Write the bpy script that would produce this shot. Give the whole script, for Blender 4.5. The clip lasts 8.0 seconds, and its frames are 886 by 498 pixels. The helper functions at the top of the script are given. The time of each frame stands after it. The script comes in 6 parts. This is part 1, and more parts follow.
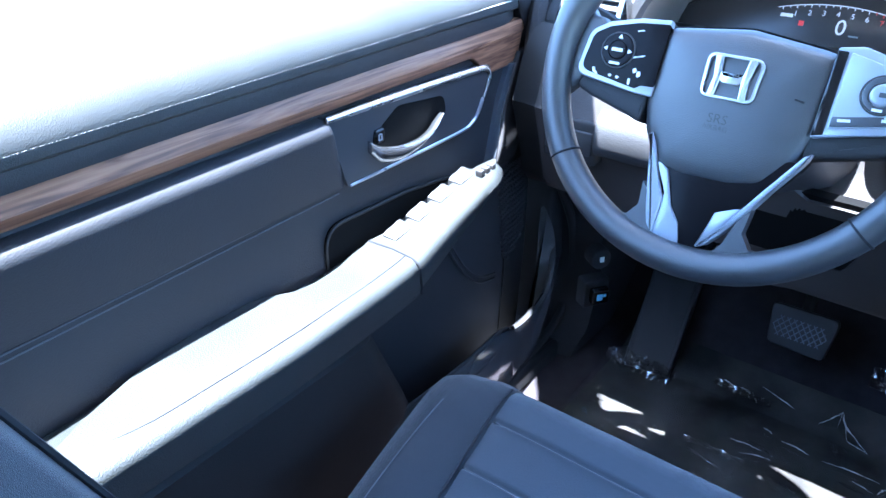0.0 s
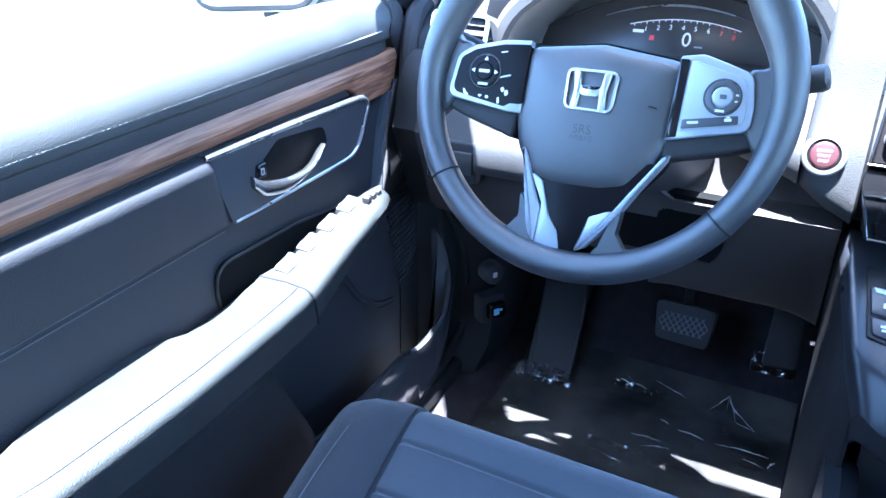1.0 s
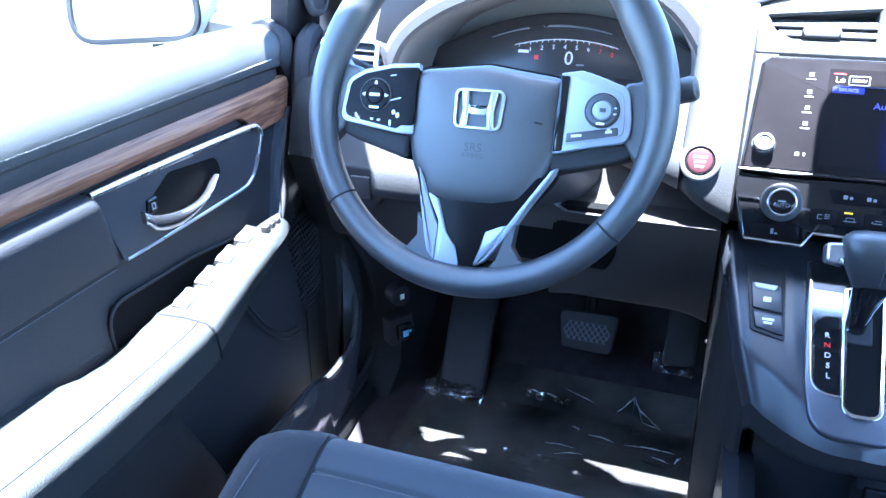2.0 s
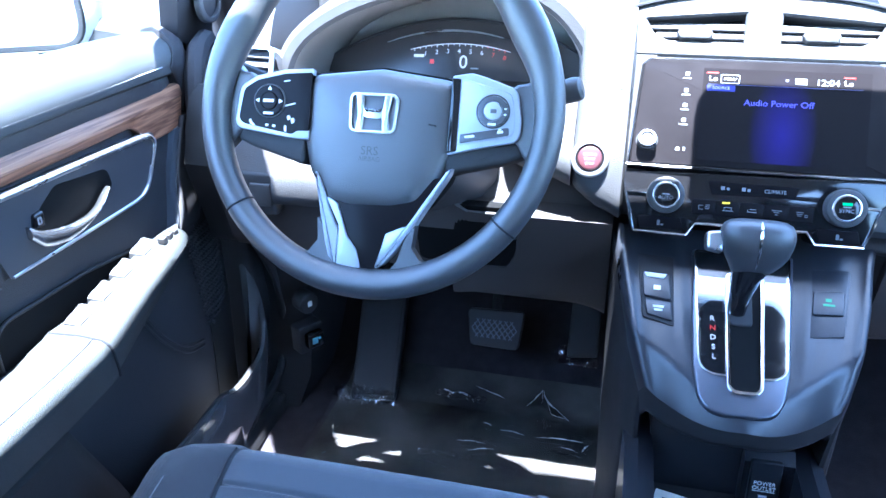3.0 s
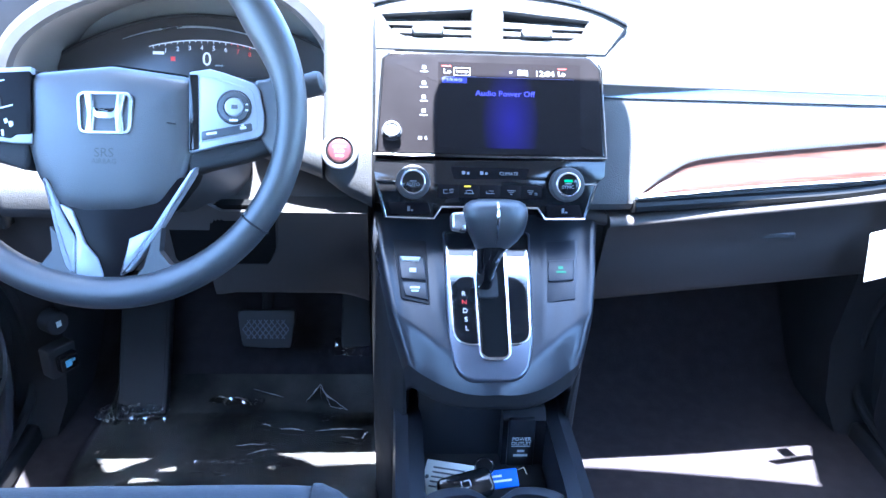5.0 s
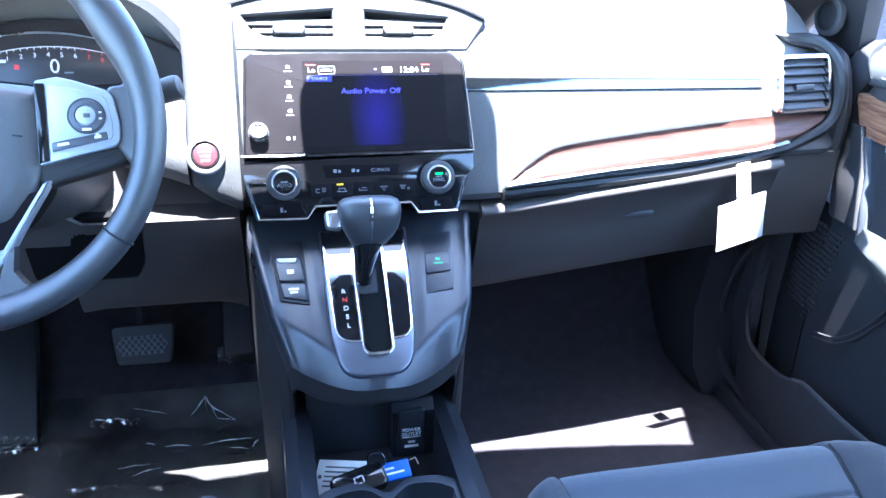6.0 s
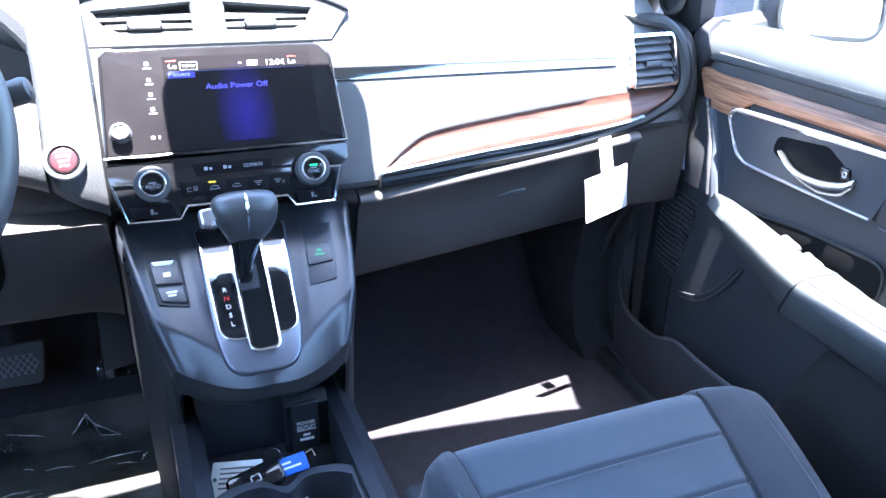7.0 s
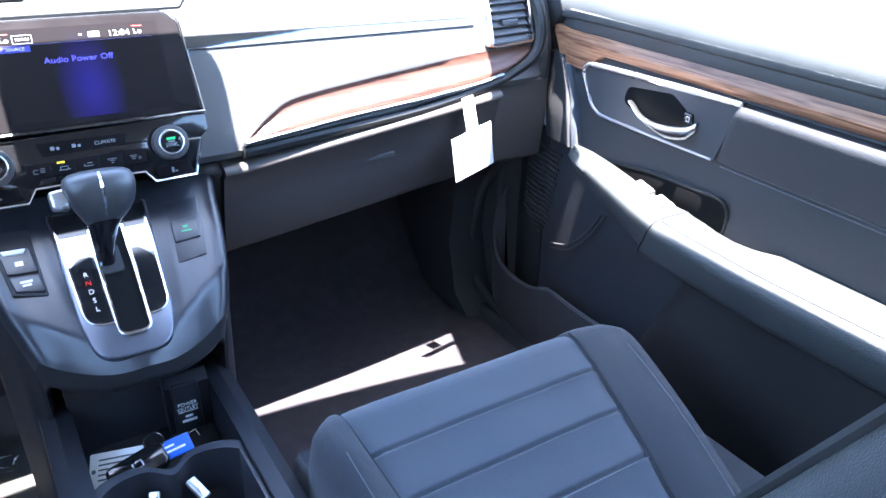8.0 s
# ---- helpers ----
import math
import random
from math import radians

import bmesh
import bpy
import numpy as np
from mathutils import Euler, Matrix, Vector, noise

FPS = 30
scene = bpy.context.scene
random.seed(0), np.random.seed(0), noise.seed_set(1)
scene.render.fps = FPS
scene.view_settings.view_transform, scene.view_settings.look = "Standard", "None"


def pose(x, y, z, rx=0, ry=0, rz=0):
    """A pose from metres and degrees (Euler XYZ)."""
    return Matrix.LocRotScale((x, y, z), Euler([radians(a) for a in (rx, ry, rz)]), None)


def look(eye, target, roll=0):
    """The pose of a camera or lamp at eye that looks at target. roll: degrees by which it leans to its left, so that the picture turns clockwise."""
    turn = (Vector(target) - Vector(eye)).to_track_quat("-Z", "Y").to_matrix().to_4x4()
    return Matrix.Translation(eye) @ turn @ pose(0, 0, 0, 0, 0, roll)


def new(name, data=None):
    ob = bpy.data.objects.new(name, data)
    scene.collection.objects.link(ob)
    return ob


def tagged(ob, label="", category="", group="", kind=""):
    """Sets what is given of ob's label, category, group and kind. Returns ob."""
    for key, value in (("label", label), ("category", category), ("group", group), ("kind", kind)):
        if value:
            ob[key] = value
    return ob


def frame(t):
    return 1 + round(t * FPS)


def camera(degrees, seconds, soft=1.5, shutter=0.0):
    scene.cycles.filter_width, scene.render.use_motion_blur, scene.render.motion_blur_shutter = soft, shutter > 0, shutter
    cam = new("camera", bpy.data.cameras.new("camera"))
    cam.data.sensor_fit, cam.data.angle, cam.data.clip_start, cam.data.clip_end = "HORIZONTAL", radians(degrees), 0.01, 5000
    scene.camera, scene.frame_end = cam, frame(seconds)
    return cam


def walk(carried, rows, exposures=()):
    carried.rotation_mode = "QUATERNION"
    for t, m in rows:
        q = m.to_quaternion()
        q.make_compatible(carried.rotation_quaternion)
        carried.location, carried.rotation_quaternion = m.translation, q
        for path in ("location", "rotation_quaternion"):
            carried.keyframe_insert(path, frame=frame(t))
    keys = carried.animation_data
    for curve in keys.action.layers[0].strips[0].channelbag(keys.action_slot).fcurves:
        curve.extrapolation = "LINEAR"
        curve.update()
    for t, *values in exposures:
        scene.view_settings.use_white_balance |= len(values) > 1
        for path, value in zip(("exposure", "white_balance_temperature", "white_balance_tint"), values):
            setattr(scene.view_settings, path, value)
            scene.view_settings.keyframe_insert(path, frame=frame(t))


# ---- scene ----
cam = camera(61.0, 8.0)
PATH = [
    (0, (-0.195, 0.009, 0.843), (-1.25, 1.383, -0.156), 0.1),
    (0.5, (-0.184, 0.005, 0.84), (-1.142, 1.473, -0.124), -0.8),
    (1, (-0.176, 0.001, 0.842), (-1.033, 1.551, -0.087), -1.1),
    (1.5, (-0.171, 0.0, 0.841), (-0.924, 1.622, -0.055), -1.3),
    (3, (-0.148, -0.007, 0.841), (-0.584, 1.742, -0.024), -0.6),
    (3.5, (-0.143, -0.013, 0.843), (-0.446, 1.764, -0.022), 0.1),
    (4, (-0.137, -0.018, 0.844), (-0.302, 1.778, -0.021), 1.0),
    (4.5, (-0.127, -0.021, 0.841), (-0.144, 1.783, -0.021), 2.0),
    (6, (-0.108, -0.035, 0.844), (0.323, 1.721, -0.01), 2.6),
    (6.5, (-0.106, -0.043, 0.846), (0.468, 1.67, -0.011), 2.5),
    (7, (-0.105, -0.051, 0.844), (0.609, 1.605, -0.019), 2.3),
    (7.5, (-0.098, -0.063, 0.84), (0.75, 1.518, -0.045), 2.3),
    (8, (-0.098, -0.07, 0.836), (0.875, 1.417, -0.081), 2.2),
]
EXPOSURES = [(0.0, 4.05, 5050, 11), (3.0, 4.42, 5050, 11), (4.5, 4.48, 5080, 12), (6.5, 4.50, 5500, 13), (8.0, 4.40, 5900, 15)]
walk(cam, [(t, look(eye, target, roll)) for t, eye, target, roll in PATH], EXPOSURES)

# ---------- light ----------
world = bpy.data.worlds.new("sky")
scene.world = world
world.use_nodes = True
_n = world.node_tree.nodes
_sky = _n.new("ShaderNodeTexSky")
_sky.sky_type = "NISHITA"
_sky.sun_disc = False
_sky.sun_elevation = radians(78.7)
_sky.sun_rotation = radians(180)
_bg = _n["Background"]
_bg.inputs["Strength"].default_value = 0.15
world.node_tree.links.new(_sky.outputs["Color"], _bg.inputs["Color"])

SUN_SLOPE = 0.20                     # how far the sun leans to the rear of the car
sun_data = bpy.data.lights.new("sun", "SUN")
sun_data.energy = 5.0
sun_data.angle = radians(0.53)
sun_data.color = (1.0, 0.95, 0.88)
sun = new("sun", sun_data)
sun.matrix_world = look((-0.02, -SUN_SLOPE, 1.0), (0, 0, 0))


# ---------- materials ----------
def material(name, color, rough=0.5, metal=0.0, bump=0.0, scale=400.0, vary=0.12, coat=0.0, kind="grain", sheen=0.0, big=9.0, spec=0.5):
    """Principled surface with a fine relief and a soft, uneven tint and gloss."""
    m = bpy.data.materials.new(name)
    m.use_nodes = True
    nt = m.node_tree
    b = nt.nodes["Principled BSDF"]
    b.inputs["Metallic"].default_value = metal
    b.inputs["Specular IOR Level"].default_value = spec
    b.inputs["Coat Weight"].default_value = coat
    b.inputs["Coat Roughness"].default_value = 0.08
    b.inputs["Sheen Weight"].default_value = sheen
    tc = nt.nodes.new("ShaderNodeTexCoord")
    big_noise = nt.nodes.new("ShaderNodeTexNoise")
    big_noise.inputs["Scale"].default_value = big
    big_noise.inputs["Detail"].default_value = 6
    nt.links.new(tc.outputs["Object"], big_noise.inputs["Vector"])
    fine = nt.nodes.new("ShaderNodeTexVoronoi" if kind == "grain" else "ShaderNodeTexNoise")
    fine.inputs["Scale"].default_value = scale
    nt.links.new(tc.outputs["Object"], fine.inputs["Vector"])
    ramp = nt.nodes.new("ShaderNodeMapRange")
    ramp.inputs["From Min"].default_value = 0.3
    ramp.inputs["From Max"].default_value = 0.7
    ramp.inputs["To Min"].default_value = 1 - vary
    ramp.inputs["To Max"].default_value = 1 + vary
    nt.links.new(big_noise.outputs[0], ramp.inputs["Value"])
    mul = nt.nodes.new("ShaderNodeVectorMath")
    mul.operation = "SCALE"
    mul.inputs[0].default_value = color
    nt.links.new(ramp.outputs[0], mul.inputs["Scale"])
    nt.links.new(mul.outputs[0], b.inputs["Base Color"])
    gloss = nt.nodes.new("ShaderNodeMapRange")
    gloss.inputs["From Min"].default_value = 0.3
    gloss.inputs["From Max"].default_value = 0.7
    gloss.inputs["To Min"].default_value = max(0.03, rough * 0.88)
    gloss.inputs["To Max"].default_value = min(1.0, rough * 1.12)
    nt.links.new(big_noise.outputs[0], gloss.inputs["Value"])
    nt.links.new(gloss.outputs[0], b.inputs["Roughness"])
    if bump:
        bp = nt.nodes.new("ShaderNodeBump")
        bp.inputs["Strength"].default_value = bump
        bp.inputs["Distance"].default_value = 0.0006
        nt.links.new(fine.outputs[0], bp.inputs["Height"])
        nt.links.new(bp.outputs[0], b.inputs["Normal"])
    return m


def glowing(name, color, strength):
    m = bpy.data.materials.new(name)
    m.use_nodes = True
    b = m.node_tree.nodes["Principled BSDF"]
    b.inputs["Base Color"].default_value = (*[c * 0.3 for c in color], 1)
    b.inputs["Emission Color"].default_value = (*color, 1)
    b.inputs["Emission Strength"].default_value = strength
    b.inputs["Roughness"].default_value = 0.4
    return m


def wood_material(name, dark, light, axis):
    m = material(name, light, 0.45, vary=0.1, coat=0.06, spec=0.3)
    nt = m.node_tree
    b = nt.nodes["Principled BSDF"]
    tc = nt.nodes.new("ShaderNodeTexCoord")
    mp = nt.nodes.new("ShaderNodeMapping")
    stretch = [150.0, 150.0, 150.0]
    stretch[axis] = 7.0
    mp.inputs["Scale"].default_value = stretch
    nt.links.new(tc.outputs["Object"], mp.inputs["Vector"])
    n1 = nt.nodes.new("ShaderNodeTexNoise")
    n1.inputs["Scale"].default_value = 1.0
    n1.inputs["Detail"].default_value = 8
    n1.inputs["Distortion"].default_value = 1.2
    nt.links.new(mp.outputs[0], n1.inputs["Vector"])
    cr = nt.nodes.new("ShaderNodeValToRGB")
    cr.color_ramp.elements[0].position, cr.color_ramp.elements[0].color = 0.36, (*dark, 1)
    cr.color_ramp.elements[1].position, cr.color_ramp.elements[1].color = 0.64, (*light, 1)
    nt.links.new(n1.outputs[0], cr.inputs[0])
    nt.links.new(cr.outputs[0], b.inputs["Base Color"])
    return m


def glass_material(name, tint, gloss=0.04, rim=0.9):
    """Thin clear sheet: light goes straight through, the surface mirrors a little."""
    m = bpy.data.materials.new(name)
    m.use_nodes = True
    nt = m.node_tree
    nt.nodes.remove(nt.nodes["Principled BSDF"])
    tr = nt.nodes.new("ShaderNodeBsdfTransparent")
    tr.inputs[0].default_value = (*tint, 1)
    gl = nt.nodes.new("ShaderNodeBsdfGlossy")
    gl.inputs["Roughness"].default_value = 0.02
    lw = nt.nodes.new("ShaderNodeLayerWeight")
    pw = nt.nodes.new("ShaderNodeMath")
    pw.operation = "POWER"
    pw.inputs[1].default_value = 5.0
    nt.links.new(lw.outputs["Facing"], pw.inputs[0])
    fr = nt.nodes.new("ShaderNodeMapRange")
    fr.inputs["To Min"].default_value = gloss
    fr.inputs["To Max"].default_value = rim
    nt.links.new(pw.outputs[0], fr.inputs["Value"])
    mx = nt.nodes.new("ShaderNodeMixShader")
    nt.links.new(fr.outputs[0], mx.inputs[0])
    nt.links.new(tr.outputs[0], mx.inputs[1])
    nt.links.new(gl.outputs[0], mx.inputs[2])
    nt.links.new(mx.outputs[0], nt.nodes["Material Output"].inputs[0])
    return m


PAD = material("soft_grained_vinyl", (0.056, 0.056, 0.057), 0.55, bump=0.5, scale=700)
BELT = material("grained_belt_vinyl", (0.041, 0.044, 0.044), 0.55, bump=0.4, scale=800)
HARD = material("hard_charcoal_plastic", (0.042, 0.041, 0.042), 0.48, bump=0.35, scale=900)
LOWER = material("lower_grey_plastic", (0.038, 0.036, 0.036), 0.6, bump=0.4, scale=800)
DARKTRIM = material("black_frame_plastic", (0.009, 0.009, 0.009), 0.5, bump=0.2, scale=900, spec=0.4)
DOORCLOTH = material("door_insert_vinyl", (0.024, 0.0245, 0.0275), 0.6, bump=0.45, scale=650)
SATIN = material("satin_silver_paint", (0.55, 0.56, 0.58), 0.28, metal=0.9, vary=0.04)
CHROME = material("polished_chrome", (0.8, 0.81, 0.83), 0.1, metal=1.0, vary=0.03)
RAIL = material("black_satin_rail", (0.016, 0.017, 0.021), 0.34, bump=0.12, scale=1200, vary=0.08)
CONSOLE = material("satin_console_plastic", (0.027, 0.029, 0.035), 0.3, bump=0.12, scale=1400, vary=0.06)
GUNMETAL = material("gunmetal_shift_plate", (0.15, 0.16, 0.19), 0.3, metal=0.75, vary=0.04)
PIANO = material("gloss_black_plastic", (0.009, 0.009, 0.010), 0.07, vary=0.05, coat=0.3, spec=0.4)
GLOSSPAD = material("gloss_black_switch_pad", (0.010, 0.009, 0.010), 0.2, vary=0.05, spec=0.07)
ARMPAD = material("armrest_vinyl", (0.029, 0.032, 0.031), 0.55, bump=0.6, scale=700)
BEZEL = material("dark_satin_metal", (0.10, 0.105, 0.115), 0.36, metal=0.6, vary=0.05)
STEEL = material("brushed_handle_metal", (0.36, 0.37, 0.39), 0.2, metal=0.95, vary=0.05)
# Near-black that stands in for the shade inside recesses and gaps.
RECESS_SHADE = material("recess_shade", (0.005, 0.005, 0.005), 0.8, spec=0.1)
SILVERPAD = material("pale_silver_paint", (0.38, 0.41, 0.46), 0.3, metal=0.35, vary=0.03)
BADGE = material("chromed_badge", (0.62, 0.64, 0.67), 0.18, metal=0.6, vary=0.03)
PADMARK = material("white_switch_print", (0.75, 0.76, 0.78), 0.6, vary=0.03)
STITCH = material("pale_thread", (0.30, 0.31, 0.32), 0.8, bump=0.5, scale=1500, kind="noise")
KNEE = material("warm_grey_plastic", (0.052, 0.046, 0.043), 0.55, bump=0.4, scale=800)
SMOKED = material("smoked_gate_metal", (0.24, 0.27, 0.30), 0.1, metal=1.0, vary=0.05)
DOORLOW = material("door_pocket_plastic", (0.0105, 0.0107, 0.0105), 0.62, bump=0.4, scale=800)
FILMED = material("film_wrapped_plastic", (0.085, 0.085, 0.088), 0.16, bump=0.0, vary=0.2, coat=1.0)
# Both tones raised to imitate the pale haze inside the binnacle.
HOODIN = material("hood_lining_plastic", (0.21, 0.20, 0.19), 0.5, bump=0.3, scale=900)
DIALBACK = material("hazed_instrument_glass", (0.052, 0.046, 0.045), 0.22, vary=0.08)
SCREEN = material("screen_glass", (0.013, 0.0115, 0.012), 0.12, vary=0.15, big=25, spec=0.07)
LEATHER = material("wheel_leather", (0.032, 0.034, 0.038), 0.42, bump=0.28, scale=1100, vary=0.08, spec=1.0)
CLOTH = material("seat_cloth", (0.036, 0.044, 0.056), 0.92, bump=0.9, scale=900, kind="noise", vary=0.08, sheen=0.25)
BOLSTER = material("seat_bolster_cloth", (0.016, 0.019, 0.025), 0.92, bump=0.9, scale=1100, kind="noise", vary=0.08, sheen=0.2)
CARPET = material("floor_carpet", (0.034, 0.028, 0.032), 0.98, bump=1.0, scale=500, kind="noise", vary=0.35, big=40)
RUBBER = material("black_rubber", (0.038, 0.036, 0.036), 0.6, bump=0.3, scale=500, kind="noise")
BLACK = material("matt_black_plastic", (0.020, 0.019, 0.020), 0.7, bump=0.2, scale=700)
THREAD = material("grey_thread", (0.10, 0.105, 0.115), 0.8, bump=0.5, scale=1500, kind="noise")
SEAM = material("dark_seam", (0.012, 0.013, 0.016), 0.9)
PAPER = material("white_card", (0.75, 0.74, 0.7), 0.75, bump=0.2, scale=600, kind="noise", vary=0.04)
PRINT = material("grey_print", (0.12, 0.12, 0.13), 0.8)
BLUETAG = material("blue_plastic_tag", (0.02, 0.12, 0.55), 0.35)
HEADLINER = material("headliner_cloth", (0.45, 0.44, 0.42), 0.95, bump=0.5, scale=800, kind="noise")
ASPHALT = material("asphalt", (0.055, 0.055, 0.057), 0.9, bump=0.8, scale=120, kind="noise", vary=0.25, big=1.5)
# One wood, light put into two tones: door paler for reflections, dash darker against sun.
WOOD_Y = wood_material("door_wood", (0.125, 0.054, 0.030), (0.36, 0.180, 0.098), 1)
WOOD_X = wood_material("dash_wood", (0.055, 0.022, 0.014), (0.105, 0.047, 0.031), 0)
GLASS = glass_material("window_glass", (0.93, 0.97, 0.96))
# Opaque white that paints the glints along the film's creases.
GLINT_WHITE = material("white_film_glint", (0.62, 0.62, 0.63), 0.2, vary=0.3, big=60)
CREASED = glass_material("creased_film", (0.93, 0.93, 0.93), 0.22, 0.7)
FILM = glass_material("clear_film", (0.95, 0.95, 0.95), 0.07, 0.6)
MIRROR = material("mirror_glass", (0.85, 0.88, 0.9), 0.03, metal=1.0, vary=0.02)
CARPAINT = material("white_car_paint", (0.7, 0.72, 0.74), 0.25, coat=1.0, vary=0.03)
DARKPAINT = material("dark_car_paint", (0.03, 0.035, 0.05), 0.25, coat=1.0, vary=0.03)
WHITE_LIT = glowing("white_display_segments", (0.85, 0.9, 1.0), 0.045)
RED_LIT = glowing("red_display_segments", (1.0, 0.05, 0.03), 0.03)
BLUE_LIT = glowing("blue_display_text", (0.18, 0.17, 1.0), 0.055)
GREEN_LIT = glowing("green_lamp", (0.05, 0.9, 0.3), 0.03)
AMBER_LIT = glowing("amber_lamp", (1.0, 0.75, 0.05), 0.06)
DIMPRINT = material("dim_grey_print", (0.14, 0.145, 0.16), 0.6, vary=0.03)
SYMBOL = material("pale_print", (0.22, 0.23, 0.25), 0.6, vary=0.03)
START_RED = material("red_start_button", (0.050, 0.014, 0.017), 0.4, vary=0.05)


# ---------- mesh tools ----------
ORIGIN = {}


def thing(name, at, label, category, group="", kind=""):
    ob = new(name)
    ob.empty_display_size = 0.05
    ob.location = at
    ORIGIN[ob] = Vector(at)
    return tagged(ob, label, category, group, kind)


def part(name, bm, mat, parent, label="", smooth=35):
    """Links bm (world coordinates) as one mesh under parent."""
    o = ORIGIN[parent]
    bmesh.ops.remove_doubles(bm, verts=bm.verts, dist=1e-6)
    bmesh.ops.recalc_face_normals(bm, faces=bm.faces)
    bmesh.ops.translate(bm, verts=bm.verts, vec=-o)
    me = bpy.data.meshes.new(name)
    bm.to_mesh(me)
    bm.free()
    me.materials.append(mat)
    me.shade_smooth()
    me.set_sharp_from_angle(angle=radians(smooth))
    ob = new(name, me)
    ob.parent = parent
    ORIGIN[ob] = o
    if label:
        tagged(ob, label)
    return ob


def solo(name, bm, mat, label, category, group="", kind="", smooth=35):
    """A thing that is one mesh."""
    bmesh.ops.recalc_face_normals(bm, faces=bm.faces)
    me = bpy.data.meshes.new(name)
    bm.to_mesh(me)
    bm.free()
    me.materials.append(mat)
    me.shade_smooth()
    me.set_sharp_from_angle(angle=radians(smooth))
    ob = new(name, me)
    ORIGIN[ob] = Vector((0, 0, 0))
    return tagged(ob, label, category, group, kind)


def axes(origin, u, v):
    u, v = Vector(u).normalized(), Vector(v).normalized()
    n = u.cross(v).normalized()
    v = n.cross(u)
    m = Matrix((u, v, n)).transposed().to_4x4()
    m.translation = origin
    return m


def rounded(pts, r, seg=4):
    """A closed polygon with rounded corners; r is one radius or one for each corner."""
    out, n = [], len(pts)
    for i, p in enumerate(pts):
        rad = r[i] if isinstance(r, (list, tuple)) else r
        p, a, b = Vector(p), Vector(pts[i - 1]), Vector(pts[(i + 1) % n])
        da, db = (a - p), (b - p)
        if rad <= 0:
            out.append(p)
            continue
        ang = da.angle(db)
        cut = min(rad / math.tan(ang / 2), da.length * 0.48, db.length * 0.48)
        s, e = p + da.normalized() * cut, p + db.normalized() * cut
        for k in range(seg + 1):
            t = k / seg
            out.append((1 - t) ** 2 * s + 2 * t * (1 - t) * p + t * t * e)
    return [(q.x, q.y) for q in out]


def rect(x0, x1, y0, y1, r=0.0, seg=4):
    return rounded([(x0, y0), (x1, y0), (x1, y1), (x0, y1)], r, seg)


def circle(cx, cy, r, n=32):
    return [(cx + r * math.cos(2 * math.pi * k / n), cy + r * math.sin(2 * math.pi * k / n)) for k in range(n)]


def shrink(pts, d):
    """The polygon moved inwards by d (outwards when negative)."""
    out, n = [], len(pts)
    area = sum(pts[i - 1][0] * pts[i][1] - pts[i][0] * pts[i - 1][1] for i in range(n))
    s = 1 if area > 0 else -1
    for i in range(n):
        a, p, b = Vector(pts[i - 1]), Vector(pts[i]), Vector(pts[(i + 1) % n])
        d1, d2 = (p - a).normalized(), (b - p).normalized()
        n1, n2 = Vector((-d1.y, d1.x)) * s, Vector((-d2.y, d2.x)) * s
        m = n1 + n2
        m = m / max(m.dot(m) / 2, 0.4) if m.length > 1e-6 else n1
        out.append((p.x + m.x * d, p.y + m.y * d))
    return out


def plate(bm, m, pts, z0, z1, edge=0.0, hole=None):
    """A slab of outline pts from z0 to z1 in the axes m, its upper rim rounded off by edge; hole: an inner outline with as many points."""
    rings = [(pts, z0)]
    if edge > 0:
        for k in range(4):
            a = k / 3 * math.pi / 2
            rings.append((shrink(pts, edge * (1 - math.cos(a))), z1 - edge + edge * math.sin(a)))
    else:
        rings.append((pts, z1))
    if hole:
        rings.append((hole, z1 if edge <= 0 else z1))
        rings.append((hole, z0))
    vs = [[bm.verts.new(m @ Vector((x, y, z))) for x, y in ring] for ring, z in rings]
    n = len(pts)
    for a, b in zip(vs, vs[1:]):
        for i in range(n):
            bm.faces.new((a[i - 1], a[i], b[i], b[i - 1]))
    if hole:
        for i in range(n):
            bm.faces.new((vs[-1][i - 1], vs[-1][i], vs[0][i], vs[0][i - 1]))
    else:
        bm.faces.new(vs[0][::-1])
        bm.faces.new(vs[-1])
    return bm


def slab(m, pts, z0, z1, edge=0.0, hole=None):
    return plate(bmesh.new(), m, pts, z0, z1, edge, hole)


def box(bm, lo, hi, edge=0.004):
    m = Matrix.Identity(4)
    m.translation = (0, 0, 0)
    r = min(edge, (hi[0] - lo[0]) * 0.4, (hi[1] - lo[1]) * 0.4)
    return plate(bm, m, rect(lo[0], hi[0], lo[1], hi[1], r, 3), lo[2], hi[2], min(edge, (hi[2] - lo[2]) * 0.4))


def loft(bm, rings, closed=True, caps=True):
    """Skin over rings of equally many points."""
    vs = [[bm.verts.new(Vector(p)) for p in ring] for ring in rings]
    n = len(vs[0])
    for a, b in zip(vs, vs[1:]):
        for i in range(0 if closed else 1, n):
            bm.faces.new((a[i - 1], a[i], b[i], b[i - 1]))
    if closed and caps:
        bm.faces.new(vs[0][::-1])
        bm.faces.new(vs[-1])
    return bm


def curve_through(pts, n):
    """n points on a smooth line through pts (Catmull-Rom)."""
    pts = [Vector(p) for p in pts]
    ext = [2 * pts[0] - pts[1]] + pts + [2 * pts[-1] - pts[-2]]
    out = []
    for k in range(n):
        s = k / (n - 1) * (len(pts) - 1)
        i = min(int(s), len(pts) - 2)
        t = s - i
        a, b, c, d = ext[i:i + 4]
        out.append(0.5 * (2 * b + (c - a) * t + (2 * a - 5 * b + 4 * c - d) * t * t + (3 * b - a - 3 * c + d) * t ** 3))
    return out


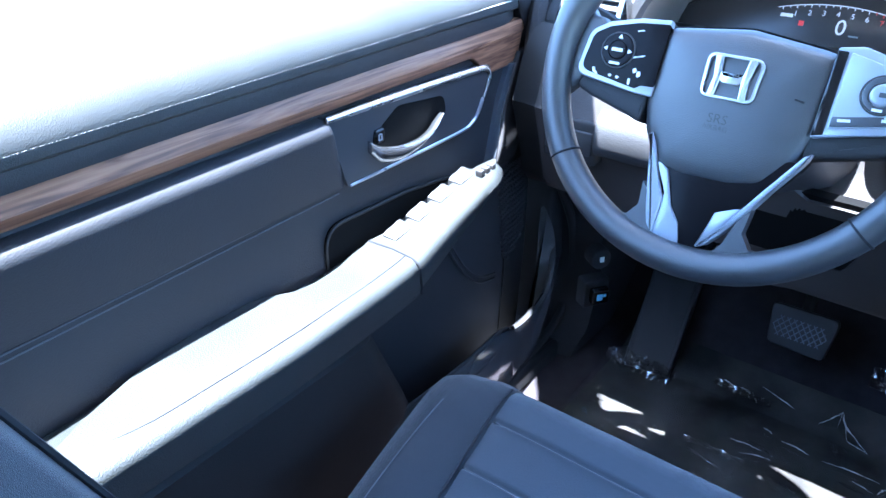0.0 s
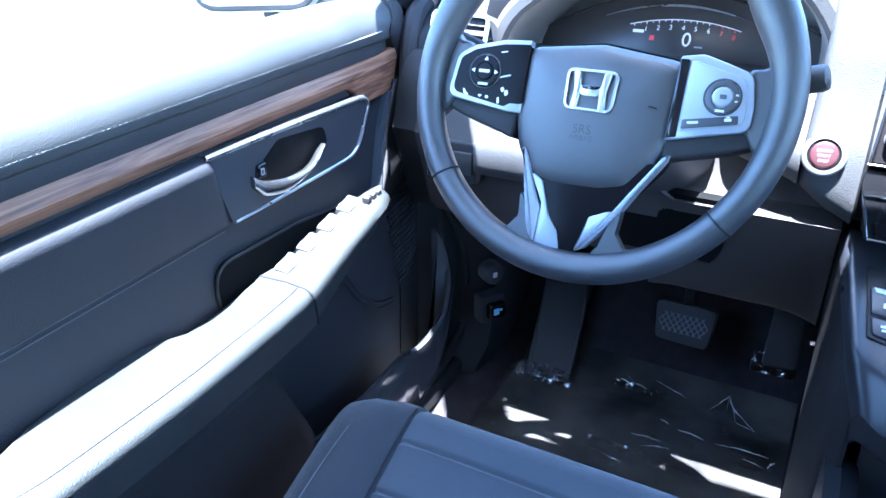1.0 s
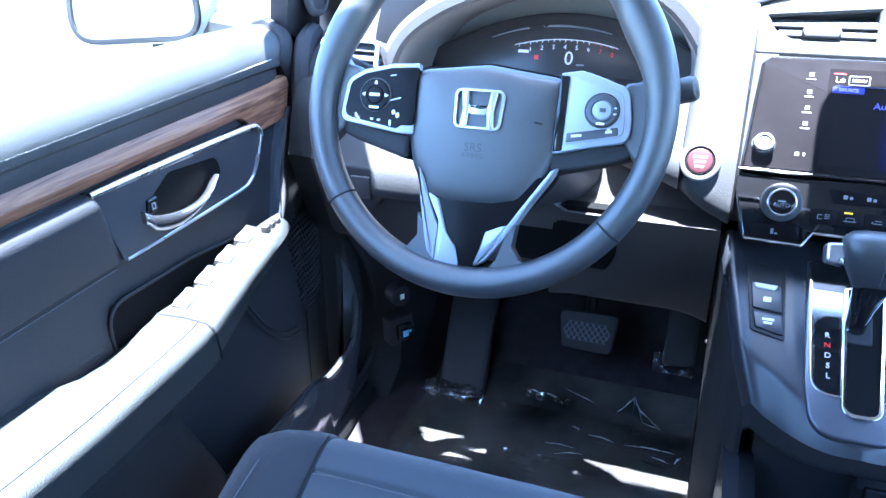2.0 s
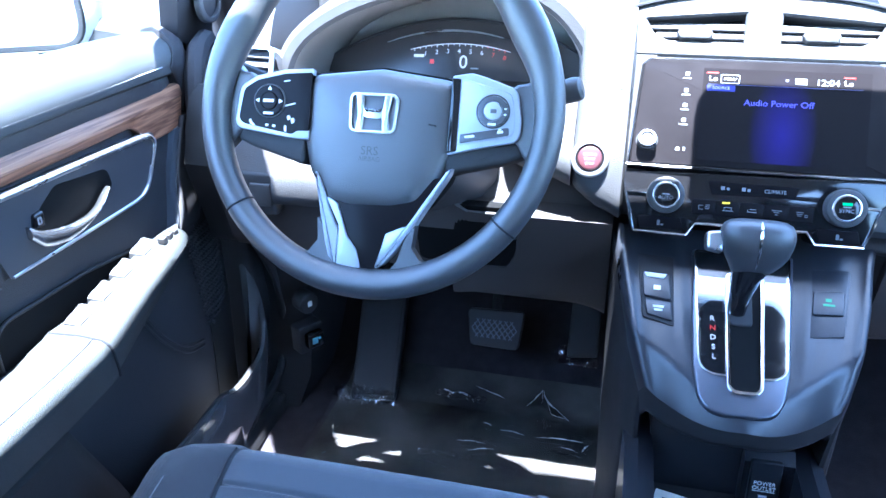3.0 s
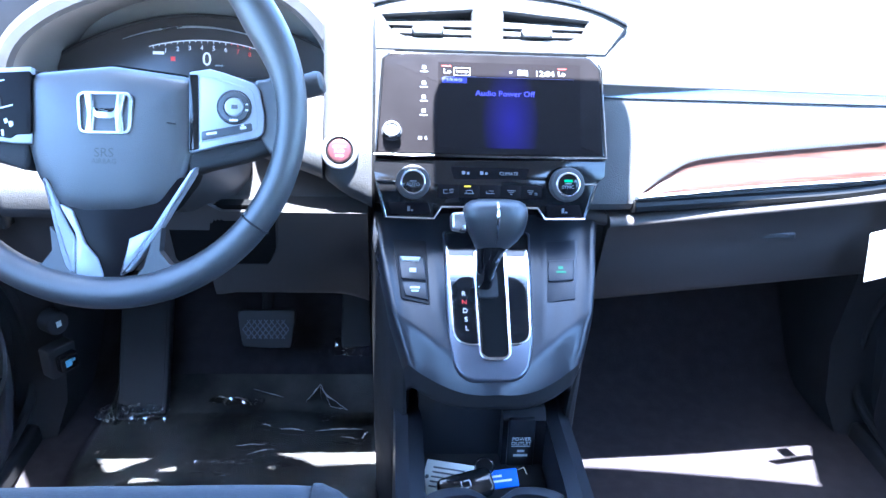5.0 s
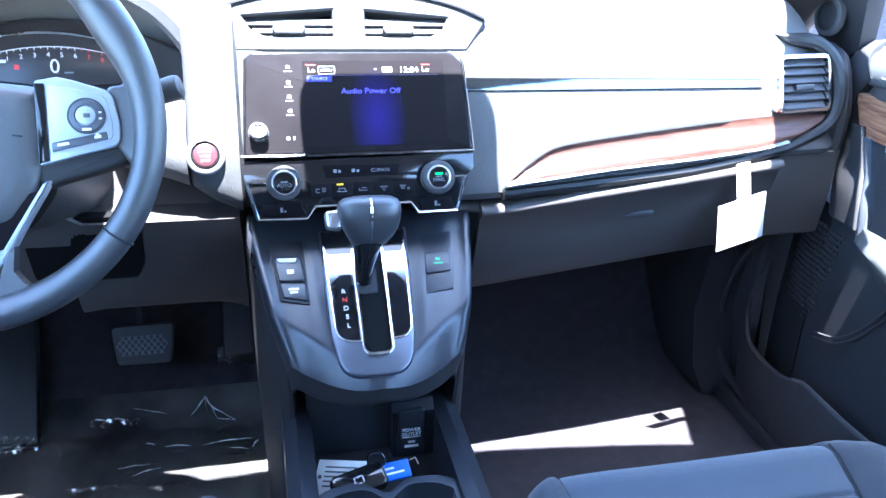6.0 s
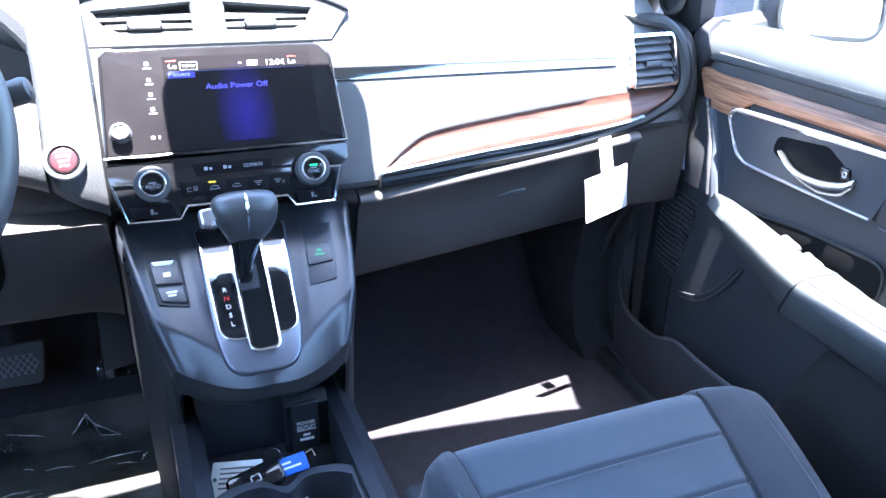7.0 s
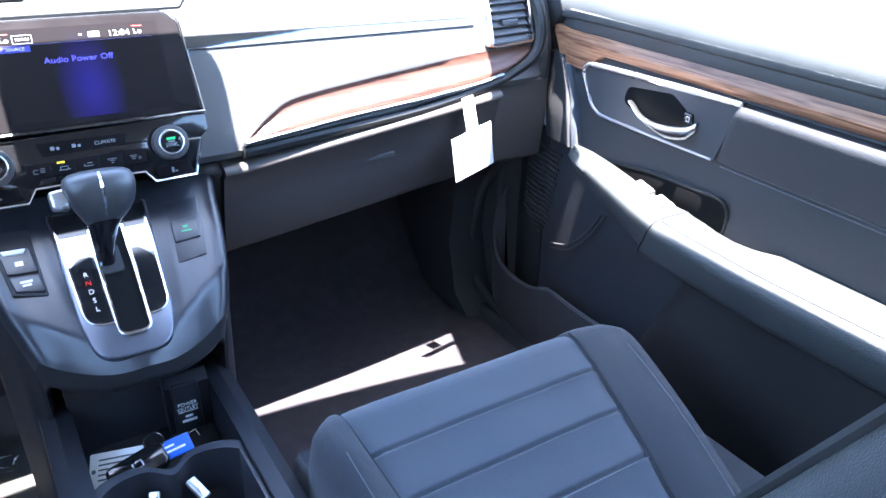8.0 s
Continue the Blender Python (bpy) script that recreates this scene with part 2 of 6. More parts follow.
def tube(bm, pts, r, n=8, closed=False):
    pts = [Vector(p) for p in pts]
    rings = []
    side = None
    for i, p in enumerate(pts):
        if closed:
            d = pts[(i + 1) % len(pts)] - pts[i - 1]
        else:
            d = pts[min(i + 1, len(pts) - 1)] - pts[max(i - 1, 0)]
        d.normalize()
        if side is None:
            side = d.orthogonal().normalized()
        side = (side - d * side.dot(d)).normalized()
        up = d.cross(side)
        rr = r[i] if isinstance(r, (list, tuple)) else r
        rings.append([p + (side * math.cos(2 * math.pi * k / n) + up * math.sin(2 * math.pi * k / n)) * rr for k in range(n)])
    if closed:
        rings.append(rings[0])
    return loft(bm, rings, True, not closed)


def sheet(bm, grid, thick, direction):
    """A skin over a grid of points with thickness along direction."""
    d = Vector(direction).normalized() * thick
    top = [[bm.verts.new(Vector(p)) for p in row] for row in grid]
    low = [[bm.verts.new(Vector(p) + d) for p in row] for row in grid]
    nr, nc = len(grid), len(grid[0])
    for i in range(nr - 1):
        for j in range(nc - 1):
            bm.faces.new((top[i][j], top[i][j + 1], top[i + 1][j + 1], top[i + 1][j]))
            bm.faces.new((low[i][j], low[i + 1][j], low[i + 1][j + 1], low[i][j + 1]))
    rim = [(0, j) for j in range(nc)] + [(i, nc - 1) for i in range(1, nr)] + [(nr - 1, j) for j in range(nc - 2, -1, -1)] + [(i, 0) for i in range(nr - 2, 0, -1)]
    for (a, b), (c, e) in zip(rim, rim[1:] + rim[:1]):
        bm.faces.new((top[a][b], low[a][b], low[c][e], top[c][e]))
    return bm


def lettering(name, words, m, size, mat, parent, label="", align="CENTER", depth=0.0003):
    """Words as a mesh part, centred at the axes m."""
    cu = bpy.data.curves.new(name, "FONT")
    cu.body, cu.size, cu.align_x, cu.align_y, cu.extrude = words, size, align, "CENTER", depth
    cu.resolution_u = 3
    ob = bpy.data.objects.new(name, cu)
    scene.collection.objects.link(ob)
    me = bpy.data.meshes.new_from_object(ob.evaluated_get(bpy.context.evaluated_depsgraph_get()))
    bpy.data.objects.remove(ob)
    me.transform(Matrix.Translation(-ORIGIN[parent]) @ m)
    me.materials.clear()
    me.materials.append(mat)
    out = new(name, me)
    out.parent = parent
    ORIGIN[out] = ORIGIN[parent]
    return tagged(out, label) if label else out


def bars(name, m, rows, mat, parent, label=""):
    """Unreadable print as plain bars: rows of x0, x1, y0, y1."""
    for x0, x1, y0, y1 in rows:
        part(name, slab(m, [(x0, y0), (x1, y0), (x1, y1), (x0, y1)], 0, 0.0004), mat, parent, label)


def at(m, x, y, z=0.0, turn=0.0):
    return m @ Matrix.Translation((x, y, z)) @ Matrix.Rotation(radians(turn), 4, "Z")


def lerp_table(table, s):
    """Linear look-up in rows of (s, value)."""
    xs, ys = zip(*table)
    return float(np.interp(s, xs, ys))

# ---------- setting: ground, car floor, roof, glass ----------
bm = bmesh.new()
plate(bm, Matrix.Identity(4), [(-400, -400), (400, -400), (400, 400), (-400, 400)], -0.62, -0.42)
solo("ground", bm, ASPHALT, "sunlit grey asphalt of a car park around the car", "ground", kind="structure")

TOE = [(-0.75, 0.02), (0.2, 0.01), (0.9, 0.0), (1.08, 0.005), (1.18, 0.05), (1.32, 0.22), (1.42, 0.36), (1.5, 0.40)]
bm = bmesh.new()
cols = [-0.72 + 0.06 * i for i in range(25)]
grid = []
for q in curve_through([(0, a, b) for a, b in TOE], 48):
    grid.append([(x, q.y, q.z + 0.006 * noise.noise((x * 4, q.y * 4, 0))) for x in cols])
sheet(bm, grid, 0.03, (0, 0, -1))
solo("floor", bm, CARPET, "black carpet on the footwell floor and toe board", "floor", kind="structure")

# side walls of the footwells below the dash, and the sills
for s, nm in ((-1, "wall_left"), (1, "wall_right")):
    bm = bmesh.new()
    ring = [(0.99, 0.0), (1.2, 0.0), (1.5, 0.0), (1.5, 0.5), (1.04, 0.5), (1.045, 0.3), (1.06, 0.17), (1.03, 0.07)]
    loft(bm, [[(s * (0.705 - 0.05 * min(1.0, max(0.0, (y - 0.96) / 0.05))), y, z - 0.02) for y, z in ring], [(s * 0.72, y, z) for y, z in ring], [(s * 0.80, y, z) for y, z in ring]])
    box(bm, (min(s * 0.735, s * 0.84), 1.01, -0.05), (max(s * 0.735, s * 0.84), 1.5, 0.612), 0.01)
    box(bm, (min(s * 0.69, s * 0.84), -0.5, -0.05), (max(s * 0.69, s * 0.84), 1.0, 0.03), 0.01)
    solo(nm, bm, BLACK, "dark plastic kick panel and sill trim beside the footwell", "wall", kind="structure")

# roof skin with its front edge over the wheel, side rails and a closed rear
HEADER_Y, HEADER_Z = 0.688, 1.13
bm = bmesh.new()
grid = []
for k in range(16):
    y = HEADER_Y - k * 0.205
    grid.append([(x * 0.64, y - (0.060 * x * x if k == 0 else 0), HEADER_Z + 0.035 * min(1, (HEADER_Y - y) / 0.4) * (1 - (abs(x)) ** 3) - 0.05 * abs(x) ** 4) for x in [i / 8 - 1 for i in range(17)]])
sheet(bm, grid, 0.04, (0, 0, 1))
solo("ceiling", bm, HEADLINER, "pale grey cloth headliner of the car roof", "ceiling", kind="structure")
bm = bmesh.new()
box(bm, (-0.84, 1.50, -0.1), (0.84, 1.56, 0.70))
solo("wall_front", bm, BLACK, "dark bulkhead behind the pedals and footwells", "wall", kind="structure")
bm = bmesh.new()
box(bm, (-0.8, -2.5, -0.1), (0.8, -2.4, 1.15))
solo("wall_rear", bm, HARD, "closed dark tailgate behind the seats", "wall", kind="structure")
for s, nm in ((-1, "pillar_left"), (1, "pillar_right")):
    bm = bmesh.new()
    box(bm, (min(s * 0.62, s * 0.80), -0.62, -0.05), (max(s * 0.62, s * 0.80), -0.42, 1.1), 0.03)
    box(bm, (min(s * 0.70, s * 0.80), -2.4, -0.05), (max(s * 0.70, s * 0.80), -0.62, 0.66), 0.02)
    solo(nm, bm, HARD, "dark grey pillar trim and rear door side", "pillar", kind="structure")
    bm = bmesh.new()
    tube(bm, curve_through([(s * 0.765, 1.20, 0.58), (s * (0.770 if s < 0 else 0.748), 1.08, 0.74), (s * 0.70 - (0.025 if s < 0 else 0.016), 0.87, 0.90), (s * 0.615, 0.64, 1.125)], 14), [max(0.062 - 0.004 * k, 0.04 + (0.012 if s < 0 else 0.024) * math.sin(math.pi * min(1.0, k / 10) / 2)) for k in range(14)], 12)
    solo("trim_" + nm, bm, KNEE, "slanting windscreen pillar trim in dark grey", "pillar", kind="structure")

# windscreen and side panes
bm = bmesh.new()
grid = []
for k in range(7):
    y = 0.65 + k * 0.150
    grid.append([(x, y + 0.05 * (1 - (x / 0.7) ** 2), 1.125 - (y - 0.65) * 0.43) for x in [i * 0.17 - 0.68 for i in range(9)]])
sheet(bm, grid, 0.005, (0, 0, 1))
ob = solo("window_1", bm, GLASS, "clear windscreen glass above the dashboard", "window", kind="structure")
ob.visible_shadow = False
for s, nm in ((-1, "window_2"), (1, "window_3")):
    bm = bmesh.new()
    grid = [[(s * (0.785 - 0.16 * k / 6), y, 0.665 + 0.44 * k / 6) for y in (-0.42, -0.1, 0.2, 0.5, 0.93 - 0.29 * (k / 6) ** 1.3)] for k in range(7)]
    sheet(bm, grid, 0.004, (s, 0, 0))
    ob = solo(nm, bm, GLASS, "closed side window glass of the front door", "window", kind="structure")
    ob.visible_shadow = False

# mirror with sensor housing
mir = thing("rear_view_mirror", (0.045, 0.63, 1.05), "black rear view mirror with sensor housing on the windscreen", "mirror")
part("housing", slab(axes((0.045, 0.712, 1.052), (1, 0, 0), (0, 1, -0.43)), rect(-0.125, 0.125, -0.13, 0.105, 0.03), -0.02, 0.01, 0.01), BLACK, mir)
part("mirror_body", slab(axes((0.03, 0.695, 0.985), (1, 0, 0), (0, -0.3, 1)), rect(-0.178, 0.14, -0.035, 0.035, 0.025), -0.032, 0.01, 0.01), BLACK, mir)
part("mirror_glass", slab(axes((0.03, 0.695, 0.985), (1, 0, 0), (0, -0.3, 1)), rect(-0.171, 0.133, -0.03, 0.03, 0.022), 0.009, 0.0115), MIRROR, mir)
part("stem", tube(bmesh.new(), [(0.045, 0.715, 0.985), (0.045, 0.735, 1.05)], 0.012), BLACK, mir)

# ---------- dashboard ----------
dash = thing("dashboard", (0, 1.1, 0.5), "charcoal grained dashboard with wood and bright trim", "dashboard")


def shift_y(x):
    return 0.036 * max(0.0, (abs(x) - 0.15) / 0.47)


FACE = [(1.52, 0.66), (1.5, 0.70), (1.3, 0.722), (1.1, 0.732), (1.0, 0.729), (0.962, 0.72), (0.938, 0.703), (0.922, 0.683), (0.905, 0.655),
        (0.892, 0.630), (0.884, 0.612), (0.874, 0.580), (0.865, 0.552), (0.856, 0.522), (0.848, 0.503), (0.846, 0.492), (0.852, 0.482), (0.90, 0.476), (1.3, 0.476)]


def face_y(z):
    t = [(b, a) for a, b in FACE[4:16]][::-1]
    return lerp_table(t, z)


def dash_pt(x, z, out=0.0):
    """A point on the passenger's dash face, out metres proud of it."""
    return Vector((x, face_y(z) + shift_y(x) - out * 0.93, z + out * 0.36))


def lift(x):
    """The lower edge of the upper dash climbs towards the doors."""
    return 0.033 * max(0.0, min(1.0, (abs(x) - 0.19) / 0.40))


def fall(x):
    """The dash top rounds off downwards at its outer ends."""
    k = max(0.0, (abs(x) - 0.655) / 0.09)
    return 0.085 * k ** 1.4


def dash_ring(x):
    out = []
    for y, z in FACE:
        w = max(0.0, min(1.0, (0.56 - z) / 0.07)) if y < 1.25 else 0
        out.append((x, y + shift_y(x), z + lift(x) * w - fall(x) * max(0.0, min(1.0, (z - 0.61) / 0.10))))
    return out


bm = bmesh.new()
loft(bm, [[(p[0], p[1] + max(0.0, (x - 0.69) / 0.03) ** 2 * 0.012, p[2]) for p in dash_ring(x)] for x in [0.118 + 0.572 * k / 24 for k in range(25)] + [0.70, 0.708, 0.715, 0.720, 0.732, 0.742]])
part("passenger_pad", bm, PAD, dash)
bm = bmesh.new()
loft(bm, [dash_ring(x) for x in (-0.705, -0.695, -0.685, -0.67, -0.655, -0.64, -0.622)])
part("outer_pad", bm, PAD, dash)
bm = bmesh.new()
loft(bm, [[(p[0], p[1] + max(0.0, (-x - 0.735) / 0.012) * 0.02, p[2]) for p in dash_ring(x)] for x in (-0.747, -0.741, -0.735, -0.725, -0.715, -0.7055)])
part("end_cap", bm, DARKTRIM, dash, "black rounded dash end")
bm = bmesh.new()
loft(bm, [[(x, 1.52, 0.66), (x, 1.5, 0.70), (x, 1.3, 0.722), (x, 1.16, 0.730), (x, 1.12, 0.72), (x, 1.12, 0.62), (x, 1.3, 0.6)] for x in (-0.63, -0.4, -0.1, 0.15)])
part("cowl", bm, PAD, dash)

# bright strip across the passenger's side, and its short piece left of the screen
def strip_on_dash(x0, x1, z0, z1, out, n=18):
    b = bmesh.new()
    rings = []
    for k in range(n):
        x = x0 + (x1 - x0) * k / (n - 1)
        zz0, zz1 = (z0(x), z1(x)) if callable(z0) else (z0, z1)
        m = (zz0 + zz1) / 2
        rings.append([dash_pt(x, zz0, -0.006), dash_pt(x, zz0, out * 0.6), dash_pt(x, m, out), dash_pt(x, zz1, out * 0.6), dash_pt(x, zz1, -0.006)])
    return loft(b, rings)


part("strip", strip_on_dash(0.136, 0.586, lambda x: 0.619 - 0.0185 * (x - 0.145), lambda x: 0.632 - 0.028 * (x - 0.145), 0.002), SMOKED, dash, "smoked bright strip along the dash face")
part("strip_line", strip_on_dash(0.136, 0.588, lambda x: 0.617 - 0.0185 * (x - 0.145), lambda x: 0.6188 - 0.0185 * (x - 0.145), 0.0022), SEAM, dash)
part("strip_seat", strip_on_dash(0.136, 0.588, lambda x: 0.6322 - 0.028 * (x - 0.145), lambda x: 0.634 - 0.028 * (x - 0.145), 0.001), SEAM, dash)

# wood inlay, swelling out of the dash face
WT = [(0.192, 0.503), (0.21, 0.517), (0.228, 0.528), (0.255, 0.542), (0.29, 0.548), (0.343, 0.553), (0.437, 0.560), (0.581, 0.569), (0.70, 0.571)]
WB = [(0.192, 0.5020), (0.201, 0.5035), (0.341, 0.5135), (0.485, 0.5205), (0.579, 0.5275), (0.623, 0.5345), (0.66, 0.544), (0.70, 0.562)]
# how far the wood stands out, from its lower to its upper edge
SWELL = [(0, 0.0125), (0.1, 0.0138), (0.2, 0.0128), (0.3, 0.0110), (0.4, 0.0088), (0.5, 0.0062), (0.6, 0.0043), (0.7, 0.0032), (0.8, 0.0030), (0.9, 0.0037), (1, 0.0050)]
WT = [(p.x, p.z) for p in curve_through([(x, 0, z) for x, z in WT], 60)]
TRIM_LOW = [(0.186, 0.497), (0.339, 0.508), (0.483, 0.514), (0.579, 0.521), (0.63, 0.527)]
BAND_LOW = [(0.186, 0.480), (0.338, 0.486), (0.482, 0.498), (0.545, 0.507), (0.63, 0.517)]
bm = bmesh.new()
rings = []
for k in range(40):
    x = 0.193 + 0.507 * (k / 39) ** 1.3
    a, b = lerp_table(WB, x), lerp_table(WT, x)
    hh = min(1.0, (b - a) / 0.03)
    rings.append([dash_pt(x, a, -0.008)] + [dash_pt(x, a + (b - a) * t, hh * lerp_table(SWELL, t)) for t in (0, 0.1, 0.2, 0.3, 0.4, 0.5, 0.6, 0.7, 0.8, 0.9, 1)] + [dash_pt(x, b, -0.008)])
loft(bm, rings)
lip = bmesh.new()
rings = []
for k in range(40):
    x = 0.194 + 0.400 * (k / 39) ** 1.6
    z0 = lerp_table(WT, x)
    g = min(1.0, (x - 0.193) / 0.012) * min(1.0, (0.595 - x) / 0.08)
    rings.append([dash_pt(x, z0 - 0.001, -0.004)] + [dash_pt(x, z0 + dz, g * o - 0.0005) for dz, o in ((-0.001, 0.0072), (0.003, 0.0082), (0.009, 0.0075), (0.018, 0.0050), (0.030, 0.0022), (0.045, 0.0003))] + [dash_pt(x, z0 + 0.046, -0.006)])
loft(lip, rings)
part("inlay_lip", lip, PAD, dash, smooth=60)
part("lower_band", strip_on_dash(0.186, 0.63, lambda x: lerp_table(BAND_LOW, x), lambda x: lerp_table(TRIM_LOW, x) - 0.0005, 0.005, 30), DARKTRIM, dash, "dark band below the wood inlay")
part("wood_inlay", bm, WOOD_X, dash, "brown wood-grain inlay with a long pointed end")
part("inlay_trim", strip_on_dash(0.188, 0.628, lambda x: lerp_table(TRIM_LOW, x), lambda x: max(lerp_table(TRIM_LOW, x) + 0.002, lerp_table(WB, x) - 0.0005), 0.0185, 30), SILVERPAD, dash, "silver band under the wood inlay")

bm = bmesh.new()
tube(bm, curve_through([dash_pt(0.615, 0.680, -0.002), dash_pt(0.64, 0.672, 0.004), dash_pt(0.682, 0.664, 0.010), dash_pt(0.708, 0.64, 0.010), dash_pt(0.717, 0.605, 0.010), dash_pt(0.713, 0.572, 0.009), dash_pt(0.695, 0.550, 0.008), dash_pt(0.655, 0.533, 0.006), dash_pt(0.61, 0.521, 0.004), dash_pt(0.482, 0.504, 0.002), dash_pt(0.338, 0.496, 0.001), dash_pt(0.188, 0.489, 0.0)], 60), [(0.0085 + 0.0035 * math.sin(math.pi * min(1, k / 35))) * min(1.0, 0.15 + k / 9) for k in range(60)], 10)
part("end_surround", bm, DARKTRIM, dash, "dark frame that wraps the outer vent and the wood")

# glove box with its lid lip, side piece and handle
glove = thing("glove_box", (0.38, 0.86, 0.42), "closed charcoal glove box under the passenger dash", "glove box")


def glove_ring(x, inset=0.0):
    t = (x - 0.155) / 0.46
    top, low = 0.4735 + 0.036 * max(0, min(1.1, (x - 0.18) / 0.4)), 0.330 + 0.040 * t
    dy = 0.014 + 0.03 * max(0, t)
    return [(x, 0.840 + dy, top + 0.001), (x, 0.832 + dy, top), (x, 0.8275 + dy, top - 0.0025), (x, 0.8250 + dy, top - 0.006), (x, 0.8250 + dy, top - 0.0095), (x, 0.8275 + dy, top - 0.013), (x, 0.8345 + dy, top - 0.0165), (x, 0.850 + dy * 0.9, (top + low) / 2), (x, 0.866 + dy * 0.8, low + 0.010), (x, 0.876 + dy * 0.8, low), (x, 1.05, low - 0.02), (x, 1.05, top)]


bm = bmesh.new()
loft(bm, [glove_ring(0.158 + 0.462 * k / 14) for k in range(15)])
part("lid", bm, KNEE, glove, smooth=60)
bm = bmesh.new()
box(bm, (0.345, 0.8715, 0.437), (0.425, 0.890, 0.445), 0.003)
part("handle_recess", bm, HARD, glove)
bm = bmesh.new()
loft(bm, [[(x, y + 0.0, z) for y, z in ((0.915, 0.53), (0.90, 0.515), (0.898, 0.46), (0.905, 0.38), (0.94, 0.36), (1.1, 0.36), (1.1, 0.53))] for x in (0.624, 0.66, 0.70, 0.735)])
part("end_piece", bm, KNEE, glove)

bm = bmesh.new()
loft(bm, [[(px, py + 0.010 + 0.012 * (0.158 - x) / 0.03, pz) for px, py, pz in glove_ring(x)] for x in (0.126, 0.135, 0.145, 0.1565)])
part("side_filler", bm, KNEE, glove)

# paper tag hanging from the glove box
tag = thing("airbag_tag", (0.55, 0.855, 0.44), "white printed airbag warning tag hanging from the glove box", "tag")
tm = axes((0.552, 0.847, 0.431), (1, 0.12, 0.215), (-0.03, -0.05, 1))
part("card", slab(tm, rect(-0.041, 0.040, -0.038, 0.038, 0.002), 0, 0.0008), PAPER, tag)
part("strap", slab(axes((0.5465, 0.8535, 0.490), (1, 0.12, 0.12), (-0.20, 0.16, 1)), rect(-0.0115, 0.0115, -0.029, 0.028, 0.002), 0, 0.0008), PAPER, tag)


# side and centre air vents
def vent(name, m, w, h, slats, rim, lean=0.0, tab_dx=0.0, rim_mat=SILVERPAD, deep=0.03, slat_mat=HARD, slat_w=0.0065):
    v = thing(name, m.translation, "air vent with black slats and a bright surround", "air vent", "dash air vents")
    outer = rounded([(-w - lean, -h), (w - lean * 0.3, -h), (w + lean, h), (-w + lean * 0.3, h)], 0.006)
    part("frame", slab(m, shrink(outer, -rim), -deep, 0.003, 0.002, outer), rim_mat, v)
    part("cavity", slab(m, outer, -deep, 0.004 - deep), BLACK, v)
    for k in range(slats):
        y = -h + 2 * h * (k + 0.5) / slats
        part("slat", slab(m @ Matrix.Translation((0, y, -0.006)) @ Matrix.Rotation(radians(-32), 4, "X"), rect(-w + 0.001, w - 0.001, -slat_w, slat_w, 0.001), -0.0014, 0.0014, 0.001), slat_mat, v)
    part("tab", slab(at(m, tab_dx, -h * 0.15, -0.004), rect(-0.017, 0.017, -0.0045, 0.0045, 0.002), -0.004, 0.006, 0.002), slat_mat, v)
    return v


CV = math.radians(24)
CVV = (0, math.sin(CV), math.cos(CV))
hump = thing("vent_panel", (0, 0.95, 0.69), "silver-grey panel that holds the centre air vents", "dash panel")
hm = axes((0, 0.918, 0.6865), (1, 0, 0), CVV)
def hump_arc(u):
    return (-0.008 + 0.176 * u, 0.014 + 0.031 * (1 - abs(u) ** 3))


def arc_run(a, b, n=9):
    return [hump_arc(a + (b - a) * k / n) for k in range(n + 1)]


shell = [(-0.150, -0.022), (0.142, -0.022)] + arc_run(1, -1, 24)
MOUTH_L = rounded([(-0.137, 0.0190), (-0.126, 0.0005), (-0.105, -0.0105), (-0.0225, -0.0105), (-0.0225, 0.0285)], [0.003, 0.01, 0.01, 0.002, 0.002], 4)
MOUTH_R = rounded([(0.0120, 0.0280), (0.0120, -0.0100), (0.095, -0.0105), (0.114, -0.0005), (0.1235, 0.0185)], [0.002, 0.002, 0.01, 0.01, 0.003], 4)


def pierced(m, outline, holes, deep, edge):
    """A panel of that outline with holes through it, their rims rounded inwards."""
    b = bmesh.new()
    for loop in [outline] + holes:
        vs = [b.verts.new(m @ Vector((x, y, 0))) for x, y in loop]
        for k in range(len(vs)):
            b.edges.new((vs[k - 1], vs[k]))
    bmesh.ops.triangle_fill(b, use_beauty=True, edges=b.edges[:])
    for loop in [outline] + holes:
        q = 1 if loop is outline else -1
        rings = [[m @ Vector((x, y, z)) for x, y in (shrink(loop, d * q) if d else loop)] for d, z in ((0.0, 0.0), (-edge * 0.4, -edge * 0.3), (-edge, -edge), (-edge, -deep))]
        loft(b, rings, True, False)
    return b


part("face", pierced(hm, shell, [MOUTH_L, MOUTH_R], 0.05, 0.0025), PAD, hump)
# dark tube that paints the shade in the gap over the panel
part("edge_shade", tube(bmesh.new(), [hm @ Vector((x, y + 0.001, 0.001)) for x, y in arc_run(1, -1, 24)], [0.0030 - 0.0014 * math.sin(math.pi * k / 24) for k in range(25)], 8), SEAM, hump)
bm = bmesh.new()
loft(bm, [[hm @ Vector((x * 1.0, y, -0.045)) for x, y in shell], [hm @ Vector((x * 1.02, y + 0.004, -0.20)) for x, y in shell]])
part("top_cover", bm, PAD, hump)


def centre_vent(mouth, x_of, tab):
    """x_of gives both ends of a slat at height v."""
    v_ = thing("air_vent", hm @ Vector((tab, 0.008, 0)), "centre air vent with pale slats and a wide tab", "air vent", "dash air vents")
    part("cavity", slab(hm, mouth, -0.034, -0.030), BLACK, v_)
    for k, v in enumerate((0.0118, 0.0022, -0.0070)):
        x0, x1 = x_of(v)
